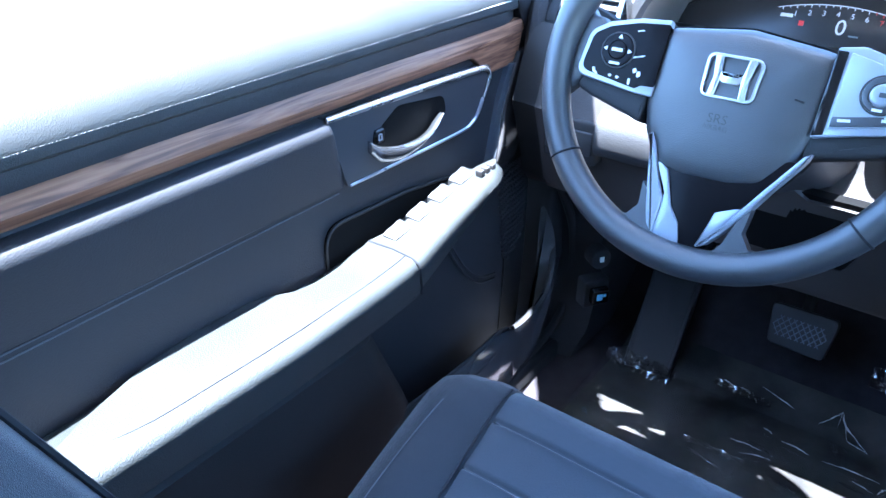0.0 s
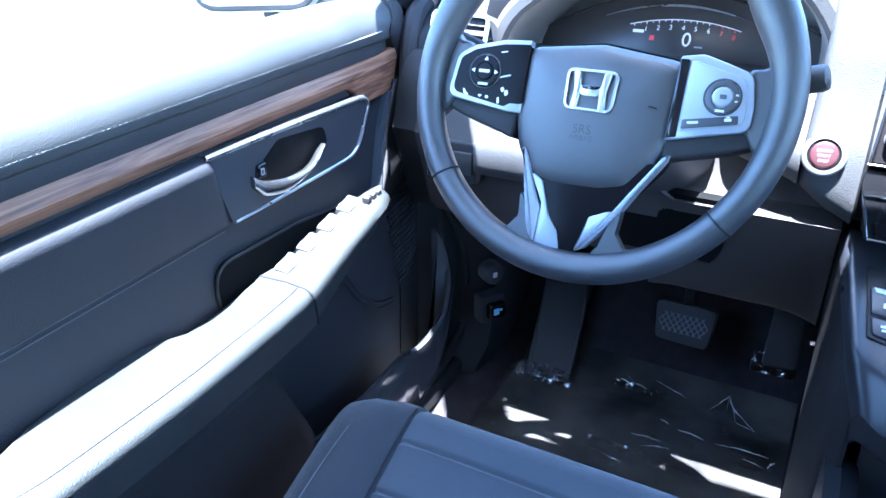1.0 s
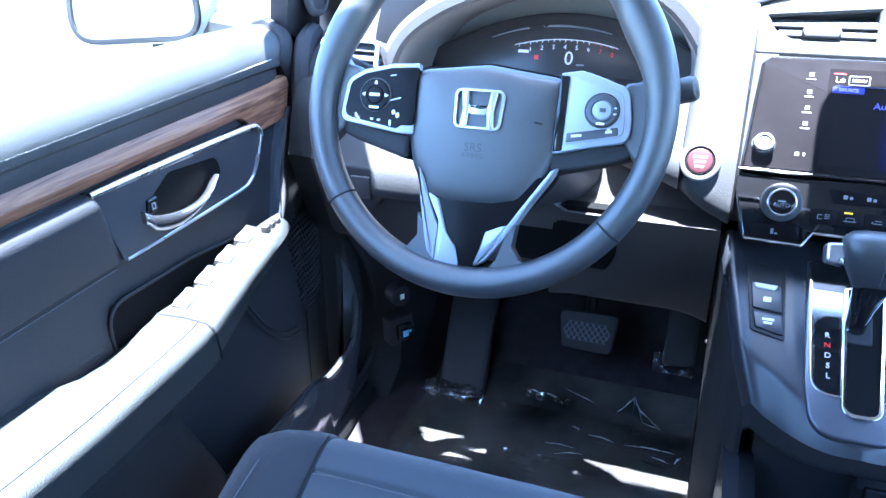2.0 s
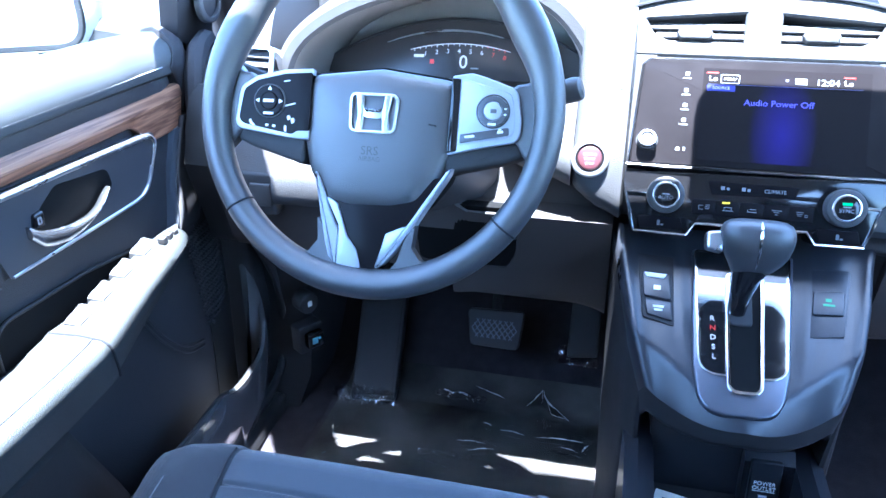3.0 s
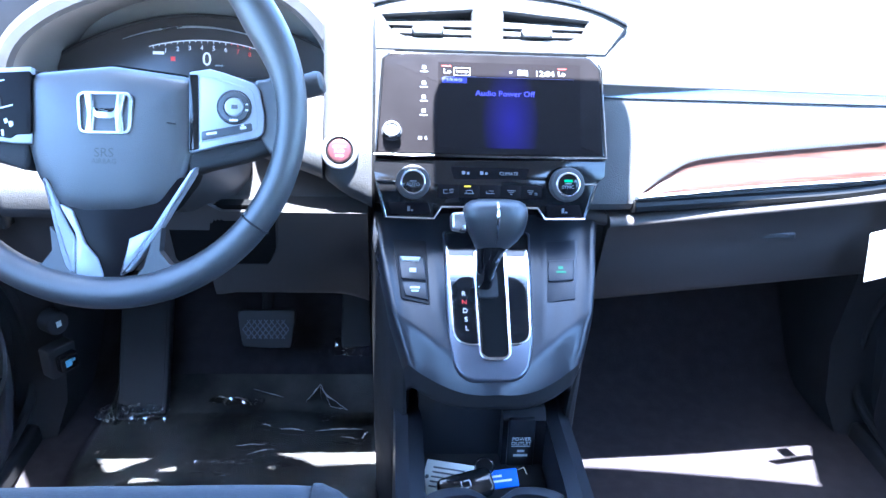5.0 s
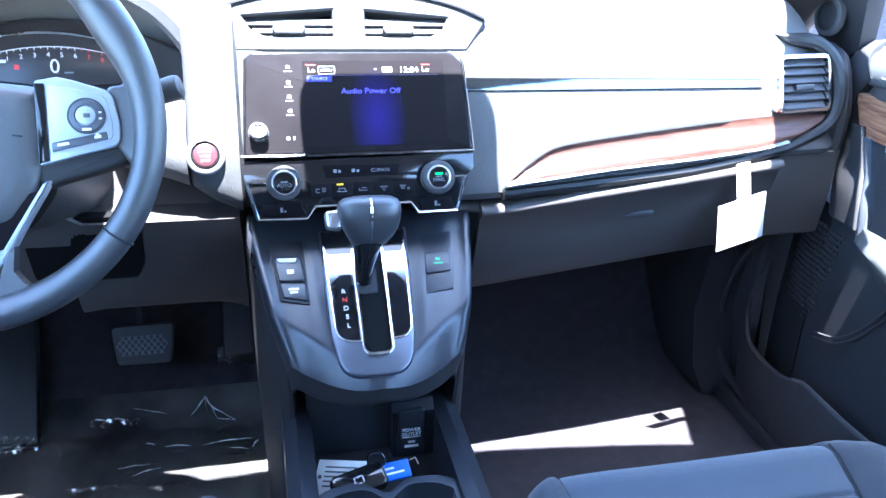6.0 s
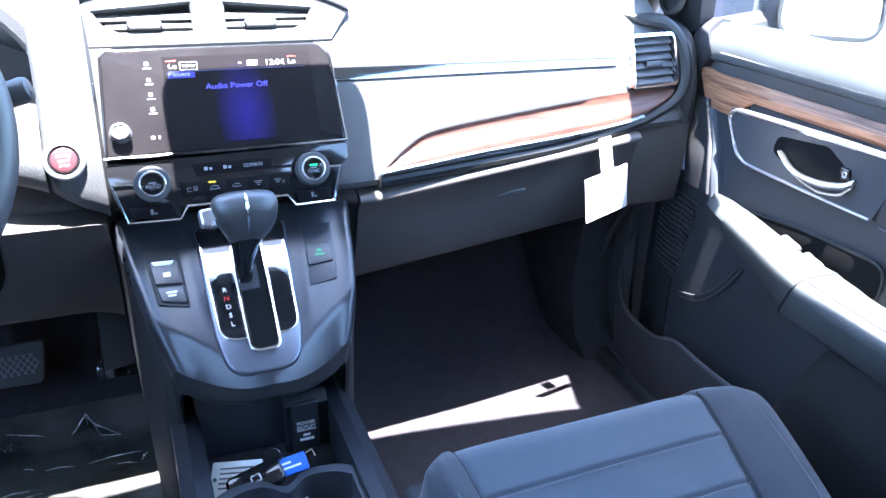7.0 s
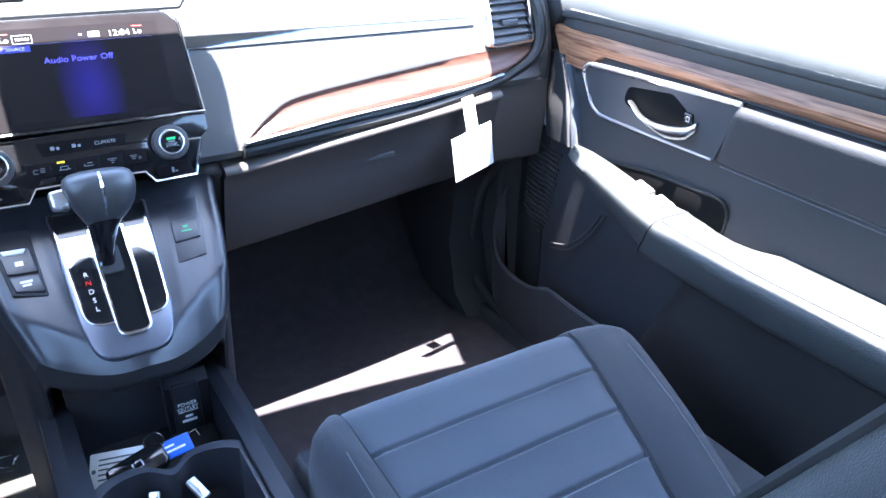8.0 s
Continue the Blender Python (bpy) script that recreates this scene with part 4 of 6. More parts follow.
bars("switch_mark", at(PM, -0.0975, 0.0262, 0.0122, 12), [(-0.0035, 0.0035, -0.0005, 0.0005)], PADMARK, wheel)
part("switch_ring", slab(R0, circle(0, 0, 0.0168, 32), -0.001, 0.0022, 0.0008, circle(0, 0, 0.0154, 32)), HARD, wheel)
part("switch_ring", slab(R0, circle(0, 0, 0.0150, 32), -0.001, 0.0028, 0.001, circle(0, 0, 0.0100, 32)), BEZEL, wheel)
part("switch_centre", slab(R0, circle(0, 0, 0.0094, 24), -0.001, 0.0040, 0.0025), SILVERPAD, wheel)
bars("switch_mark", at(R0, 0, 0, 0.0042), [(-0.002, 0.004, -0.002, 0.002)], BEZEL, wheel)
bars("switch_mark", at(R0, 0, 0, 0.0030), [(0.0112, 0.0138, 0.0020, 0.0036), (0.0112, 0.0138, -0.0036, -0.0020), (-0.004, 0.004, -0.0138, -0.0115)], PADMARK, wheel)
part("switch_bar", slab(PM, rounded([(0.0905, -0.0268), (0.1395, -0.0160), (0.1385, -0.0085), (0.0905, -0.0180)], 0.0015), 0.011, 0.0132, 0.0006), BEZEL, wheel)
bars("switch_mark", at(PM, 0.1005, -0.0195, 0.0134, 9), [(-0.005, 0.005, -0.0012, 0.0012)], PADMARK, wheel)
bars("switch_mark", at(PM, 0.1305, -0.0125, 0.0134, 9), [(-0.003, 0.003, -0.0022, 0.0005), (-0.0015, 0.0015, 0.0008, 0.0022)], PADMARK, wheel)
# lower spokes: gloss black middle between two silver blades
part("lower_spoke", slab(WM, rounded([(-0.054, -0.070), (0.078, -0.062), (0.0400, -0.125), (0.014, -0.1635), (-0.006, -0.1635), (-0.034, -0.130)], 0.004), -0.022, -0.0030, 0.002), GLOSSPAD, wheel, "gloss black lower spoke")
part("spoke_blade", slab(WM, rounded([(-0.0600, -0.062), (-0.0500, -0.1071), (-0.0432, -0.136), (-0.0386, -0.1504), (-0.0300, -0.1605), (-0.0296, -0.1225), (-0.0330, -0.1180), (-0.0405, -0.1030), (-0.0520, -0.075)], 0.002), -0.012, 0.0035, 0.002), SILVERPAD, wheel, "satin silver blade")
part("blade_facet", slab(WM, rounded([(-0.0470, -0.0880), (-0.0330, -0.0960), (-0.0206, -0.1286), (-0.0094, -0.1423), (-0.0034, -0.1615), (-0.0300, -0.1605), (-0.0300, -0.118)], 0.003), -0.012, 0.0005, 0.001), SILVERPAD, wheel, "bright inner face of the blade")
part("spoke_blade", slab(WM, rounded([(0.0875, -0.0510), (0.0799, -0.0653), (0.064, -0.0909), (0.048, -0.119), (0.0316, -0.1422), (0.0216, -0.1545), (0.0117, -0.1605), (0.0195, -0.1510), (0.0295, -0.1375), (0.0410, -0.1180), (0.0545, -0.0960), (0.0800, -0.0560)][::-1], 0.001), -0.012, 0.0035, 0.0015), SILVERPAD, wheel, "satin silver blade")
part("blade_facet", slab(WM, rounded([(0.0117, -0.160), (0.0181, -0.1374), (0.0214, -0.1232), (0.0371, -0.1157), (0.0430, -0.1140), (0.0300, -0.1380), (0.0200, -0.1520)][::-1], 0.001), -0.012, 0.0012, 0.001), SILVERPAD, wheel, "bright inner face of the blade")

# ---------- centre stack ----------
SA = math.radians(30)
SM = axes((0, 0.838, 0.557), (1, 0, 0), (0, math.sin(SA), math.cos(SA))) @ Matrix.Diagonal((1, 0.905, 1, 1))
CA = math.radians(20)
CM = axes((0, 0.835, 0.545), (1, 0, 0), (0, math.sin(CA), math.cos(CA)))
head = thing("head_unit", (0, 0.9, 0.6), "gloss black touchscreen unit showing audio power off", "touchscreen")
OUT = rounded([(-0.141, -0.003), (0.139, -0.003), (0.1345, 0.120), (0.120, 0.1375), (-0.124, 0.1375), (-0.134, 0.128)], [0.003, 0.003, 0.012, 0.014, 0.006, 0.004])
part("body", slab(SM, OUT, -0.06, 0.0, 0.002), PIANO, head)
part("glass", slab(SM, shrink(OUT, 0.003), -0.001, 0.0016, 0.001), SCREEN, head)
bm = bmesh.new()
tube(bm, [SM @ Vector(p) for p in ((-0.142, -0.003, 0.002), (0.0, -0.0035, 0.003), (0.140, -0.003, 0.002))], 0.0016, 6)
part("lower_trim", bm, CHROME, head, "thin chrome line")
bm = bmesh.new()
tube(bm, [SM @ Vector(p) for p in ((0.1395, -0.003, 0.001), (0.1372, 0.06, 0.001), (0.1350, 0.118, 0.001), (0.1310, 0.127, 0.001))], 0.0011, 6)
part("side_trim", bm, CHROME, head)
lit = bpy.data.materials.new("display_backlight")
lit.use_nodes = True
_nt = lit.node_tree
_b = _nt.nodes["Principled BSDF"]
_b.inputs["Base Color"].default_value = (0.0115, 0.010, 0.0105, 1)
_b.inputs["Specular IOR Level"].default_value = 0.07
_b.inputs["Roughness"].default_value = 0.12
_tc = _nt.nodes.new("ShaderNodeTexCoord")
_gr = _nt.nodes.new("ShaderNodeTexGradient")
_gr.gradient_type = "SPHERICAL"
_mp = _nt.nodes.new("ShaderNodeMapping")
_mp.vector_type = "TEXTURE"
_c = SM @ Vector((0.022, 0.045, 0)) - Vector((0, 0.9, 0.6))
_mp.inputs["Location"].default_value = _c
_mp.inputs["Scale"].default_value = (0.036, 0.070, 0.070)
_nt.links.new(_tc.outputs["Object"], _mp.inputs["Vector"])
_nt.links.new(_mp.outputs[0], _gr.inputs["Vector"])
_sc = _nt.nodes.new("ShaderNodeVectorMath")
_sc.operation = "SCALE"
_sc.inputs[0].default_value = (0.018, 0.012, 0.26)
_nt.links.new(_gr.outputs[0], _sc.inputs["Scale"])
_nt.links.new(_sc.outputs[0], _b.inputs["Emission Color"])
_b.inputs["Emission Strength"].default_value = 0.06
part("display", slab(SM, rect(-0.066, 0.108, 0.008, 0.124), 0.0014, 0.0019), lit, head, "dark display with a blue glow")
lettering("screen_text", "Audio Power Off", at(SM, 0.0155, 0.0822, 0.002), 0.0104, BLUE_LIT, head)
lettering("screen_clock", "12:04", at(SM, 0.0640, 0.1108, 0.002), 0.0110, WHITE_LIT, head)
lettering("screen_text", "Lo", at(SM, -0.055, 0.111, 0.002), 0.0092, WHITE_LIT, head)
lettering("screen_text", "Lo", at(SM, 0.0850, 0.1112, 0.002), 0.0092, WHITE_LIT, head)
bars("screen_mark", at(SM, 0, 0, 0.002), [(-0.062, -0.050, 0.1175, 0.119), (0.080, 0.091, 0.1175, 0.119)], RED_LIT, head)
bars("screen_rule", at(SM, 0, 0, 0.002), [(-0.06, 0.10, 0.1036, 0.1041)], glowing("dim_blue_rule", (0.10, 0.12, 0.4), 0.012), head)
bars("screen_line", at(SM, 0, 0, 0.002), [(0.031, 0.043, 0.108, 0.115), (0.021, 0.024, 0.111, 0.113)], WHITE_LIT, head)
part("menu_key", slab(at(SM, -0.037, 0.111, 0.002), rect(-0.010, 0.010, -0.0055, 0.0055, 0.001), 0, 0.0004, 0, shrink(rect(-0.010, 0.010, -0.0055, 0.0055, 0.001), 0.0007)), WHITE_LIT, head)
lettering("screen_text", "MENU", at(SM, -0.037, 0.111, 0.002), 0.0050, WHITE_LIT, head)
part("source_key", slab(SM, rect(-0.061, -0.031, 0.0955, 0.103), 0.0019, 0.0022), glowing("blue_key_fill", (0.05, 0.06, 0.5), 0.03), head)
lettering("screen_text", "SOURCE", at(SM, -0.046, 0.0993, 0.0023), 0.0050, WHITE_LIT, head)
for y in (0.112, 0.091, 0.072, 0.053, 0.020):
    bars("key_mark", at(SM, -0.083, y, 0.0018), [(-0.0022, 0.0022, 0.0015, 0.006), (-0.0045, 0.0045, -0.0025, -0.0012)] if y > 0.03 else [(-0.006, -0.002, -0.002, 0.002), (0.002, 0.004, -0.002, 0.002)], SYMBOL, head)
KNURL = [((0.0108 if k % 2 else 0.0100) * math.cos(2 * math.pi * k / 48), (0.0108 if k % 2 else 0.0100) * math.sin(2 * math.pi * k / 48)) for k in range(48)]
vol = part("volume_knob", slab(at(SM, -0.121, 0.028), KNURL, 0, 0.0165, 0.001, circle(0, 0, 0.0078, 48)), SATIN, head, "ridged silver volume knob")
part("knob_cap", slab(at(SM, -0.121, 0.028), circle(0, 0, 0.0080, 32), 0, 0.0150, 0.001), BEZEL, vol, "dark knob face")
part("knob_skirt", slab(at(SM, -0.121, 0.028), circle(0, 0, 0.0125, 32), 0, 0.003, 0.001), BLACK, vol)

cl = thing("climate_panel", (0, 0.83, 0.52), "gloss black climate control panel with two dials", "control panel")
COUT = rounded([(-0.142, 0.003), (-0.142, -0.012), (-0.130, -0.066), (-0.069, -0.066), (-0.060, -0.052), (0.058, -0.052), (0.067, -0.065), (0.118, -0.065), (0.130, -0.02), (0.140, -0.012), (0.140, 0.008)], 0.003)
part("body", slab(CM, COUT, -0.05, 0.0, 0.001), PIANO, cl)
edge = [(-0.141, -0.022), (-0.128, -0.022), (-0.134, -0.030), (-0.1265, -0.065), (-0.069, -0.066), (-0.0595, -0.0515), (0.0575, -0.0515), (0.067, -0.0645), (0.116, -0.064), (0.129, -0.022), (0.110, -0.0215)]
bm = bmesh.new()
tube(bm, [CM @ Vector((x, y, 0.0015)) for x, y in edge[3:10]], 0.0016, 6)
tube(bm, [CM @ Vector((x, y, 0.0015)) for x, y in ((-0.1265, -0.065), (-0.139, -0.021), (-0.116, -0.021))], 0.0014, 6)
tube(bm, [CM @ Vector((x, y, 0.0015)) for x, y in ((0.129, -0.022), (0.112, -0.0215))], 0.0014, 6)
part("outline_trim", bm, CHROME, cl, "bright silver outline")
for x, lamp in ((-0.095, None), (0.091, GREEN_LIT)):
    k = part("dial", slab(at(CM, x, -0.022), circle(0, 0, 0.0205, 40), -0.002, 0.016, 0.002, circle(0, 0, 0.0145, 40)), HARD, cl, "black dial with a silver ring")
    part("dial_ring", slab(at(CM, x, -0.022), circle(0, 0, 0.0150, 40), 0.0, 0.0172, 0.001, circle(0, 0, 0.0128, 40)), CHROME, k)
    part("dial_cap", slab(at(CM, x, -0.022), circle(0, 0, 0.0127, 32), 0.0, 0.0155, 0.001), PIANO, k)
    lettering("dial_text", "SYNC" if lamp else "AUTO", at(CM, x, -0.0250, 0.0157), 0.0060, SYMBOL, k)
    bars("dial_mark", at(CM, x, -0.022, 0.0155), [(-0.004, 0.004, 0.0005, 0.0018)], SYMBOL, k)
    if lamp:
        bars("dial_lamp", at(CM, x, -0.022, 0.0158), [(-0.005, 0.005, 0.003, 0.006)], lamp, k)
part("button_bar", slab(CM, rounded([(-0.050, -0.003), (0.046, -0.004), (0.042, -0.016), (-0.045, -0.018)], 0.002), -0.001, 0.0012, 0.0006), GLOSSPAD, cl)
bars("bar_mark", at(CM, 0, 0, 0.002), [(-0.036, -0.032, -0.012, -0.008), (-0.030, -0.027, -0.012, -0.009), (-0.014, -0.010, -0.012, -0.008), (-0.008, -0.005, -0.012, -0.009)], SYMBOL, cl)
lettering("panel_text", "CLIMATE", at(CM, 0.021, -0.0105, 0.002), 0.0058, SYMBOL, cl)
ICONS = [[(-0.006, -0.001, -0.003, -0.0022), (-0.006, -0.0052, -0.003, 0.002), (-0.006, -0.001, 0.0012, 0.002), (0.001, 0.006, -0.002, -0.0012), (0.001, 0.006, 0.0, 0.0008), (0.001, 0.006, 0.002, 0.0028)],
         [(-0.006, 0.006, -0.0028, -0.0018), (-0.0035, 0.0035, 0.0010, 0.0018), (-0.0042, -0.0034, -0.0018, 0.0012), (0.0034, 0.0042, -0.0018, 0.0012)],
         [(-0.005, 0.005, -0.0022, -0.0014), (-0.002, 0.004, 0.0008, 0.0016), (-0.005, -0.0042, -0.002, 0.0006)],
         [(-0.005, 0.005, 0.0015, 0.0024), (-0.003, 0.003, -0.0005, 0.0003), (-0.0014, 0.0014, -0.003, -0.0020)],
         [(-0.006, 0.002, 0.0018, 0.0026), (-0.005, 0.001, -0.0002, 0.0006), (-0.004, 0.0, -0.0022, -0.0014), (0.0032, 0.0065, -0.003, -0.0022), (0.0032, 0.0065, -0.001, -0.0002)]]
for k in range(5):
    x = -0.052 + 0.0255 * k
    part("button", slab(CM, rect(x - 0.0126, x + 0.0126, -0.0405, -0.0245, 0.001), -0.001, 0.0008, 0.0003), GLOSSPAD, cl)
    bars("button_mark", at(CM, x, -0.0325, 0.002), ICONS[k], DIMPRINT, cl)
bars("button_lamp", at(CM, -0.029, -0.0262, 0.0022), [(-0.004, 0.004, -0.001, 0.001)], AMBER_LIT, cl)
for x0, x1 in ((-0.124, -0.072), (0.067, 0.113)):
    part("seat_heat_key", slab(CM, rounded([(x0, -0.047), (x1 - 0.004, -0.047), (x1, -0.061), (x0 + 0.004, -0.061)], 0.002), -0.001, 0.0018, 0.0008), GLOSSPAD, cl)
    bars("key_mark", at(CM, (x0 + x1) / 2, -0.054, 0.003), [(-0.003, 0.0, -0.003, 0.003), (0.001, 0.004, -0.003, -0.001)], SYMBOL, cl)

# ---------- centre console ----------
console = thing("centre_console", (0, 0.6, 0.0), "satin dark grey centre console with tray and cup holders", "console")
KM = axes((0, 0.83, 0.448), (1, 0, 0), (0, 0.866, 0.5))
WL = [(-0.30, 0.078), (-0.25, 0.084), (-0.18, 0.096), (-0.15, 0.107), (-0.11, 0.121), (-0.05, 0.133), (0.0, 0.142), (0.045, 0.150)]
WR = [(-0.30, 0.082), (-0.25, 0.088), (-0.17, 0.101), (-0.145, 0.112), (-0.105, 0.124), (-0.05, 0.136), (0.0, 0.143), (0.045, 0.152)]


def crease(a):
    """Where the satin face folds under, a running from the middle to the side."""
    return -0.207 + 0.050 * a ** 2.2


def chin(a):
    """Where the face breaks into its lower chin."""
    return -0.199 + 0.100 * a ** 1.3


def console_point(s, v):
    """A point on the console's face; s runs from -1 to 1 across it."""
    x = s * lerp_table(WL if s < 0 else WR, v)
    a = abs(s)
    d = max(0.0, crease(a) - v)
    h = -2.2 * d - 0.42 * max(0.0, chin(a) - max(v, crease(a)))
    rib = math.exp(-((a - 0.50) / 0.05) ** 2) * max(0.0, min(1.0, (0.03 - v) / 0.03)) * max(0.0, min(1.0, (v + 0.16) / 0.06))
    h += 0.0016 * rib
    h += 0.0030 * math.exp(-((a - 0.94) / 0.035) ** 2) - 0.0012 * math.exp(-((a - 0.80) / 0.10) ** 2)
    h -= 0.020 * max(0.0, (a - 0.955) / 0.045) ** 2
    return KM @ Vector((x, v, h))


ss = [-1 + 2 * k / 64 for k in range(65)]
rows = []
for k in range(31):
    rows.append([console_point(s, 0.040 + (crease(abs(s)) - 0.0005 - 0.040) * k / 30) for s in ss])
base_rows = [rows[-1]]
for k in range(1, 13):
    base_rows.append([console_point(s, crease(abs(s)) - 0.0005 - (0.007 + 0.006 * abs(s) ** 2) * k / 12) for s in ss])
last = base_rows[-1]
base_rows.append([Vector((p.x * 0.985, p.y + 0.008, p.z - 0.010)) for p in last])
base_rows.append([Vector((p.x * 0.97, p.y + 0.022, p.z - 0.015)) for p in last])
base_rows.append([Vector((p.x * 0.95, max(p.y + 0.05, 0.71), p.z - 0.017)) for p in last])
base_rows.append([Vector((p.x * 0.95, 0.775, p.z - 0.017)) for p in last])


def skin(grid):
    b = bmesh.new()
    vs = [[b.verts.new(p) for p in row] for row in grid]
    for r0, r1 in zip(vs, vs[1:]):
        for q in range(len(r0) - 1):
            b.faces.new((r0[q], r0[q + 1], r1[q + 1], r1[q]))
    return b


part("face_body", skin(rows), CONSOLE, console, smooth=70)
part("face_base", skin(base_rows), BLACK, console, "black base below the console face", smooth=70)
for e in (0, -1):
    side = [row[e] for row in rows + base_rows[1:]]
    part("side_panel", skin([[p, Vector((p.x * 0.99, p.y + 0.01, p.z - 0.06)), Vector((p.x * 0.93, max(p.y, 0.74), 0.0))] for p in side]), BLACK, console, "black side of the console", smooth=60)
# shift gate plate, chrome border, gloss wells, slot
GATE = rounded([(-0.056, 0.010), (0.055, 0.010), (0.045, -0.140), (0.034, -0.194), (-0.044, -0.194), (-0.053, -0.140)], [0.004, 0.004, 0.06, 0.034, 0.034, 0.06], 8)
part("gate_plate", slab(KM, GATE, -0.004, 0.004, 0.003), GUNMETAL, console, "gunmetal shift surround")
WELL = rounded([(-0.052, 0.006), (0.049, 0.006), (0.040, -0.148), (-0.045, -0.149)], [0.004, 0.004, 0.020, 0.020], 9)
part("gate_border", slab(KM, shrink(WELL, -0.0026), 0.0, 0.0058, 0.0012, WELL), CHROME, console, "bright chrome gate border")
part("gate_panel", slab(KM, WELL, 0.0, 0.0045, 0.0), SMOKED, console, "smoked mirror-bright gate panel")
part("gear_scale", slab(KM, rounded([(-0.0465, -0.071), (-0.036, -0.059), (-0.0225, -0.059), (-0.0210, -0.1475), (-0.0435, -0.1475)], [0.004, 0.006, 0.003, 0.003, 0.020], 7), 0.004, 0.0049), PIANO, console, "gloss black gear scale")
# dark reflection in the gate panel, laid on as a gloss black patch
part("gate_side_reflection", slab(KM, rounded([(0.0215, -0.058), (0.031, -0.060), (0.0425, -0.074), (0.0392, -0.1465), (0.0205, -0.1465)], [0.003, 0.006, 0.012, 0.020, 0.003], 7), 0.004, 0.0049), PIANO, console)
SLOT = rounded([(-0.016, -0.024), (0.018, -0.024), (0.0135, -0.167), (-0.0150, -0.167)], [0.004, 0.004, 0.009, 0.009], 6)
part("slot_border", slab(KM, shrink(SLOT, -0.0042), 0.003, 0.0085, 0.0015, SLOT), CHROME, console, "bright chrome slot frame")
# the dark reflection behind the knob, likewise laid on in gloss black
part("gate_top_reflection", slab(KM, rounded([(-0.0510, 0.005), (0.0480, 0.005), (0.0455, -0.028), (-0.0495, -0.028)], 0.003), 0.004, 0.0049), PIANO, console, "gloss black patch for the dark reflection in the upper gate")
# near-black fill paints the shade down the slot
part("slot", slab(KM, SLOT, 0.002, 0.0062), RECESS_SHADE, console)
for k, ch in enumerate("RNDSL"):
    lettering("gear_letter", ch, at(KM, -0.0335 + 0.0005 * k, -0.083 - 0.0116 * k, 0.0052), 0.0086, RED_LIT if ch == "N" else WHITE_LIT, console)
# buttons beside the gate
part("key_recess", slab(KM, rounded([(-0.118, -0.002), (-0.077, -0.004), (-0.073, -0.096), (-0.107, -0.087)], 0.003), -0.004, 0.0015, 0.0005), BLACK, console)
part("parking_brake_key", slab(KM, rounded([(-0.1115, -0.028), (-0.080, -0.030), (-0.077, -0.064), (-0.1075, -0.061)], 0.003), -0.002, 0.004, 0.0015), CONSOLE, console)
part("parking_brake_lip", slab(KM, rounded([(-0.109, -0.0300), (-0.0835, -0.0310), (-0.087, -0.0370), (-0.106, -0.0360)], 0.001), 0.001, 0.006, 0.001), PADMARK, console)
part("brake_hold_key", slab(KM, rounded([(-0.1068, -0.0645), (-0.077, -0.067), (-0.0748, -0.0915), (-0.103, -0.0845)], 0.003), -0.002, 0.004, 0.0015), CONSOLE, console)
bars("key_mark", at(KM, -0.0935, -0.0495, 0.0042), [(-0.004, 0.004, -0.003, 0.003)], PADMARK, console)
bars("key_mark", at(KM, -0.0910, -0.0765, 0.0042), [(-0.006, 0.006, 0.0008, 0.0036), (-0.0045, 0.0045, -0.0035, -0.0008)], PADMARK, console)
part("key_recess", slab(KM, rounded([(0.074, -0.003), (0.115, 0.000), (0.102, -0.086), (0.066, -0.092)], 0.003), -0.004, 0.0012, 0.0005), CONSOLE, console)
part("eco_key", slab(KM, rounded([(0.0735, -0.033), (0.1065, -0.030), (0.1025, -0.061), (0.0705, -0.064)], 0.003), -0.002, 0.004, 0.0015), CONSOLE, console)
bars("eco_mark", at(KM, 0.088, -0.046, 0.0042), [(-0.003, 0.003, 0.0, 0.004), (-0.006, 0.006, -0.0055, -0.003)], glowing("dim_green_mark", (0.05, 0.7, 0.3), 0.014), console)
# lower console: side walls, rim, tray and cup holders
for s, x0, x1 in ((-1, -0.112, -0.082), (1, 0.076, 0.105)):
    bm = bmesh.new()
    sec = [(x0, 0.0), (x1, 0.0), (x1, 0.235), (x1 + (0.003 if s < 0 else 0), 0.25), ((x0 + x1) / 2, 0.257), (x0, 0.25), (x0, 0.235)]
    loft(bm, [[(x + (0.006 * s if k == 0 else 0), y, z) for x, z in sec] for k, y in enumerate((0.79, 0.72, 0.6, 0.45, 0.2, -0.2))])
    bmesh.ops.bevel(bm, geom=[e for e in bm.edges if e.calc_face_angle(0) > 0.6 and min(v.co.z for v in e.verts) > 0.2], offset=0.002, segments=2, affect="EDGES")
    part("rail", bm, RAIL, console, "black satin side rail")
bm = bmesh.new()
box(bm, (-0.082, 0.60, 0.165), (0.076, 0.74, 0.185), 0.004)
part("tray_floor", bm, BLACK, console)
bm = bmesh.new()
loft(bm, [[(x, y, z) for y, z in ((0.80, 0.16), (0.736, 0.17), (0.742, 0.245), (0.75, 0.262), (0.80, 0.34))] for x in (-0.083, -0.02, 0.0, 0.077)])
part("tray_back", bm, RAIL, console)
bm = bmesh.new()
loft(bm, [[(x, y, z) for y, z in ((0.745, 0.17), (0.716, 0.17), (0.722, 0.250), (0.735, 0.261), (0.748, 0.261))] for x in (0.022, 0.026, 0.071, 0.076)])
part("outlet_block", bm, RAIL, console)
om = axes((0.0450, 0.7170, 0.223), (1, 0, 0), (0, 0.1, 1))
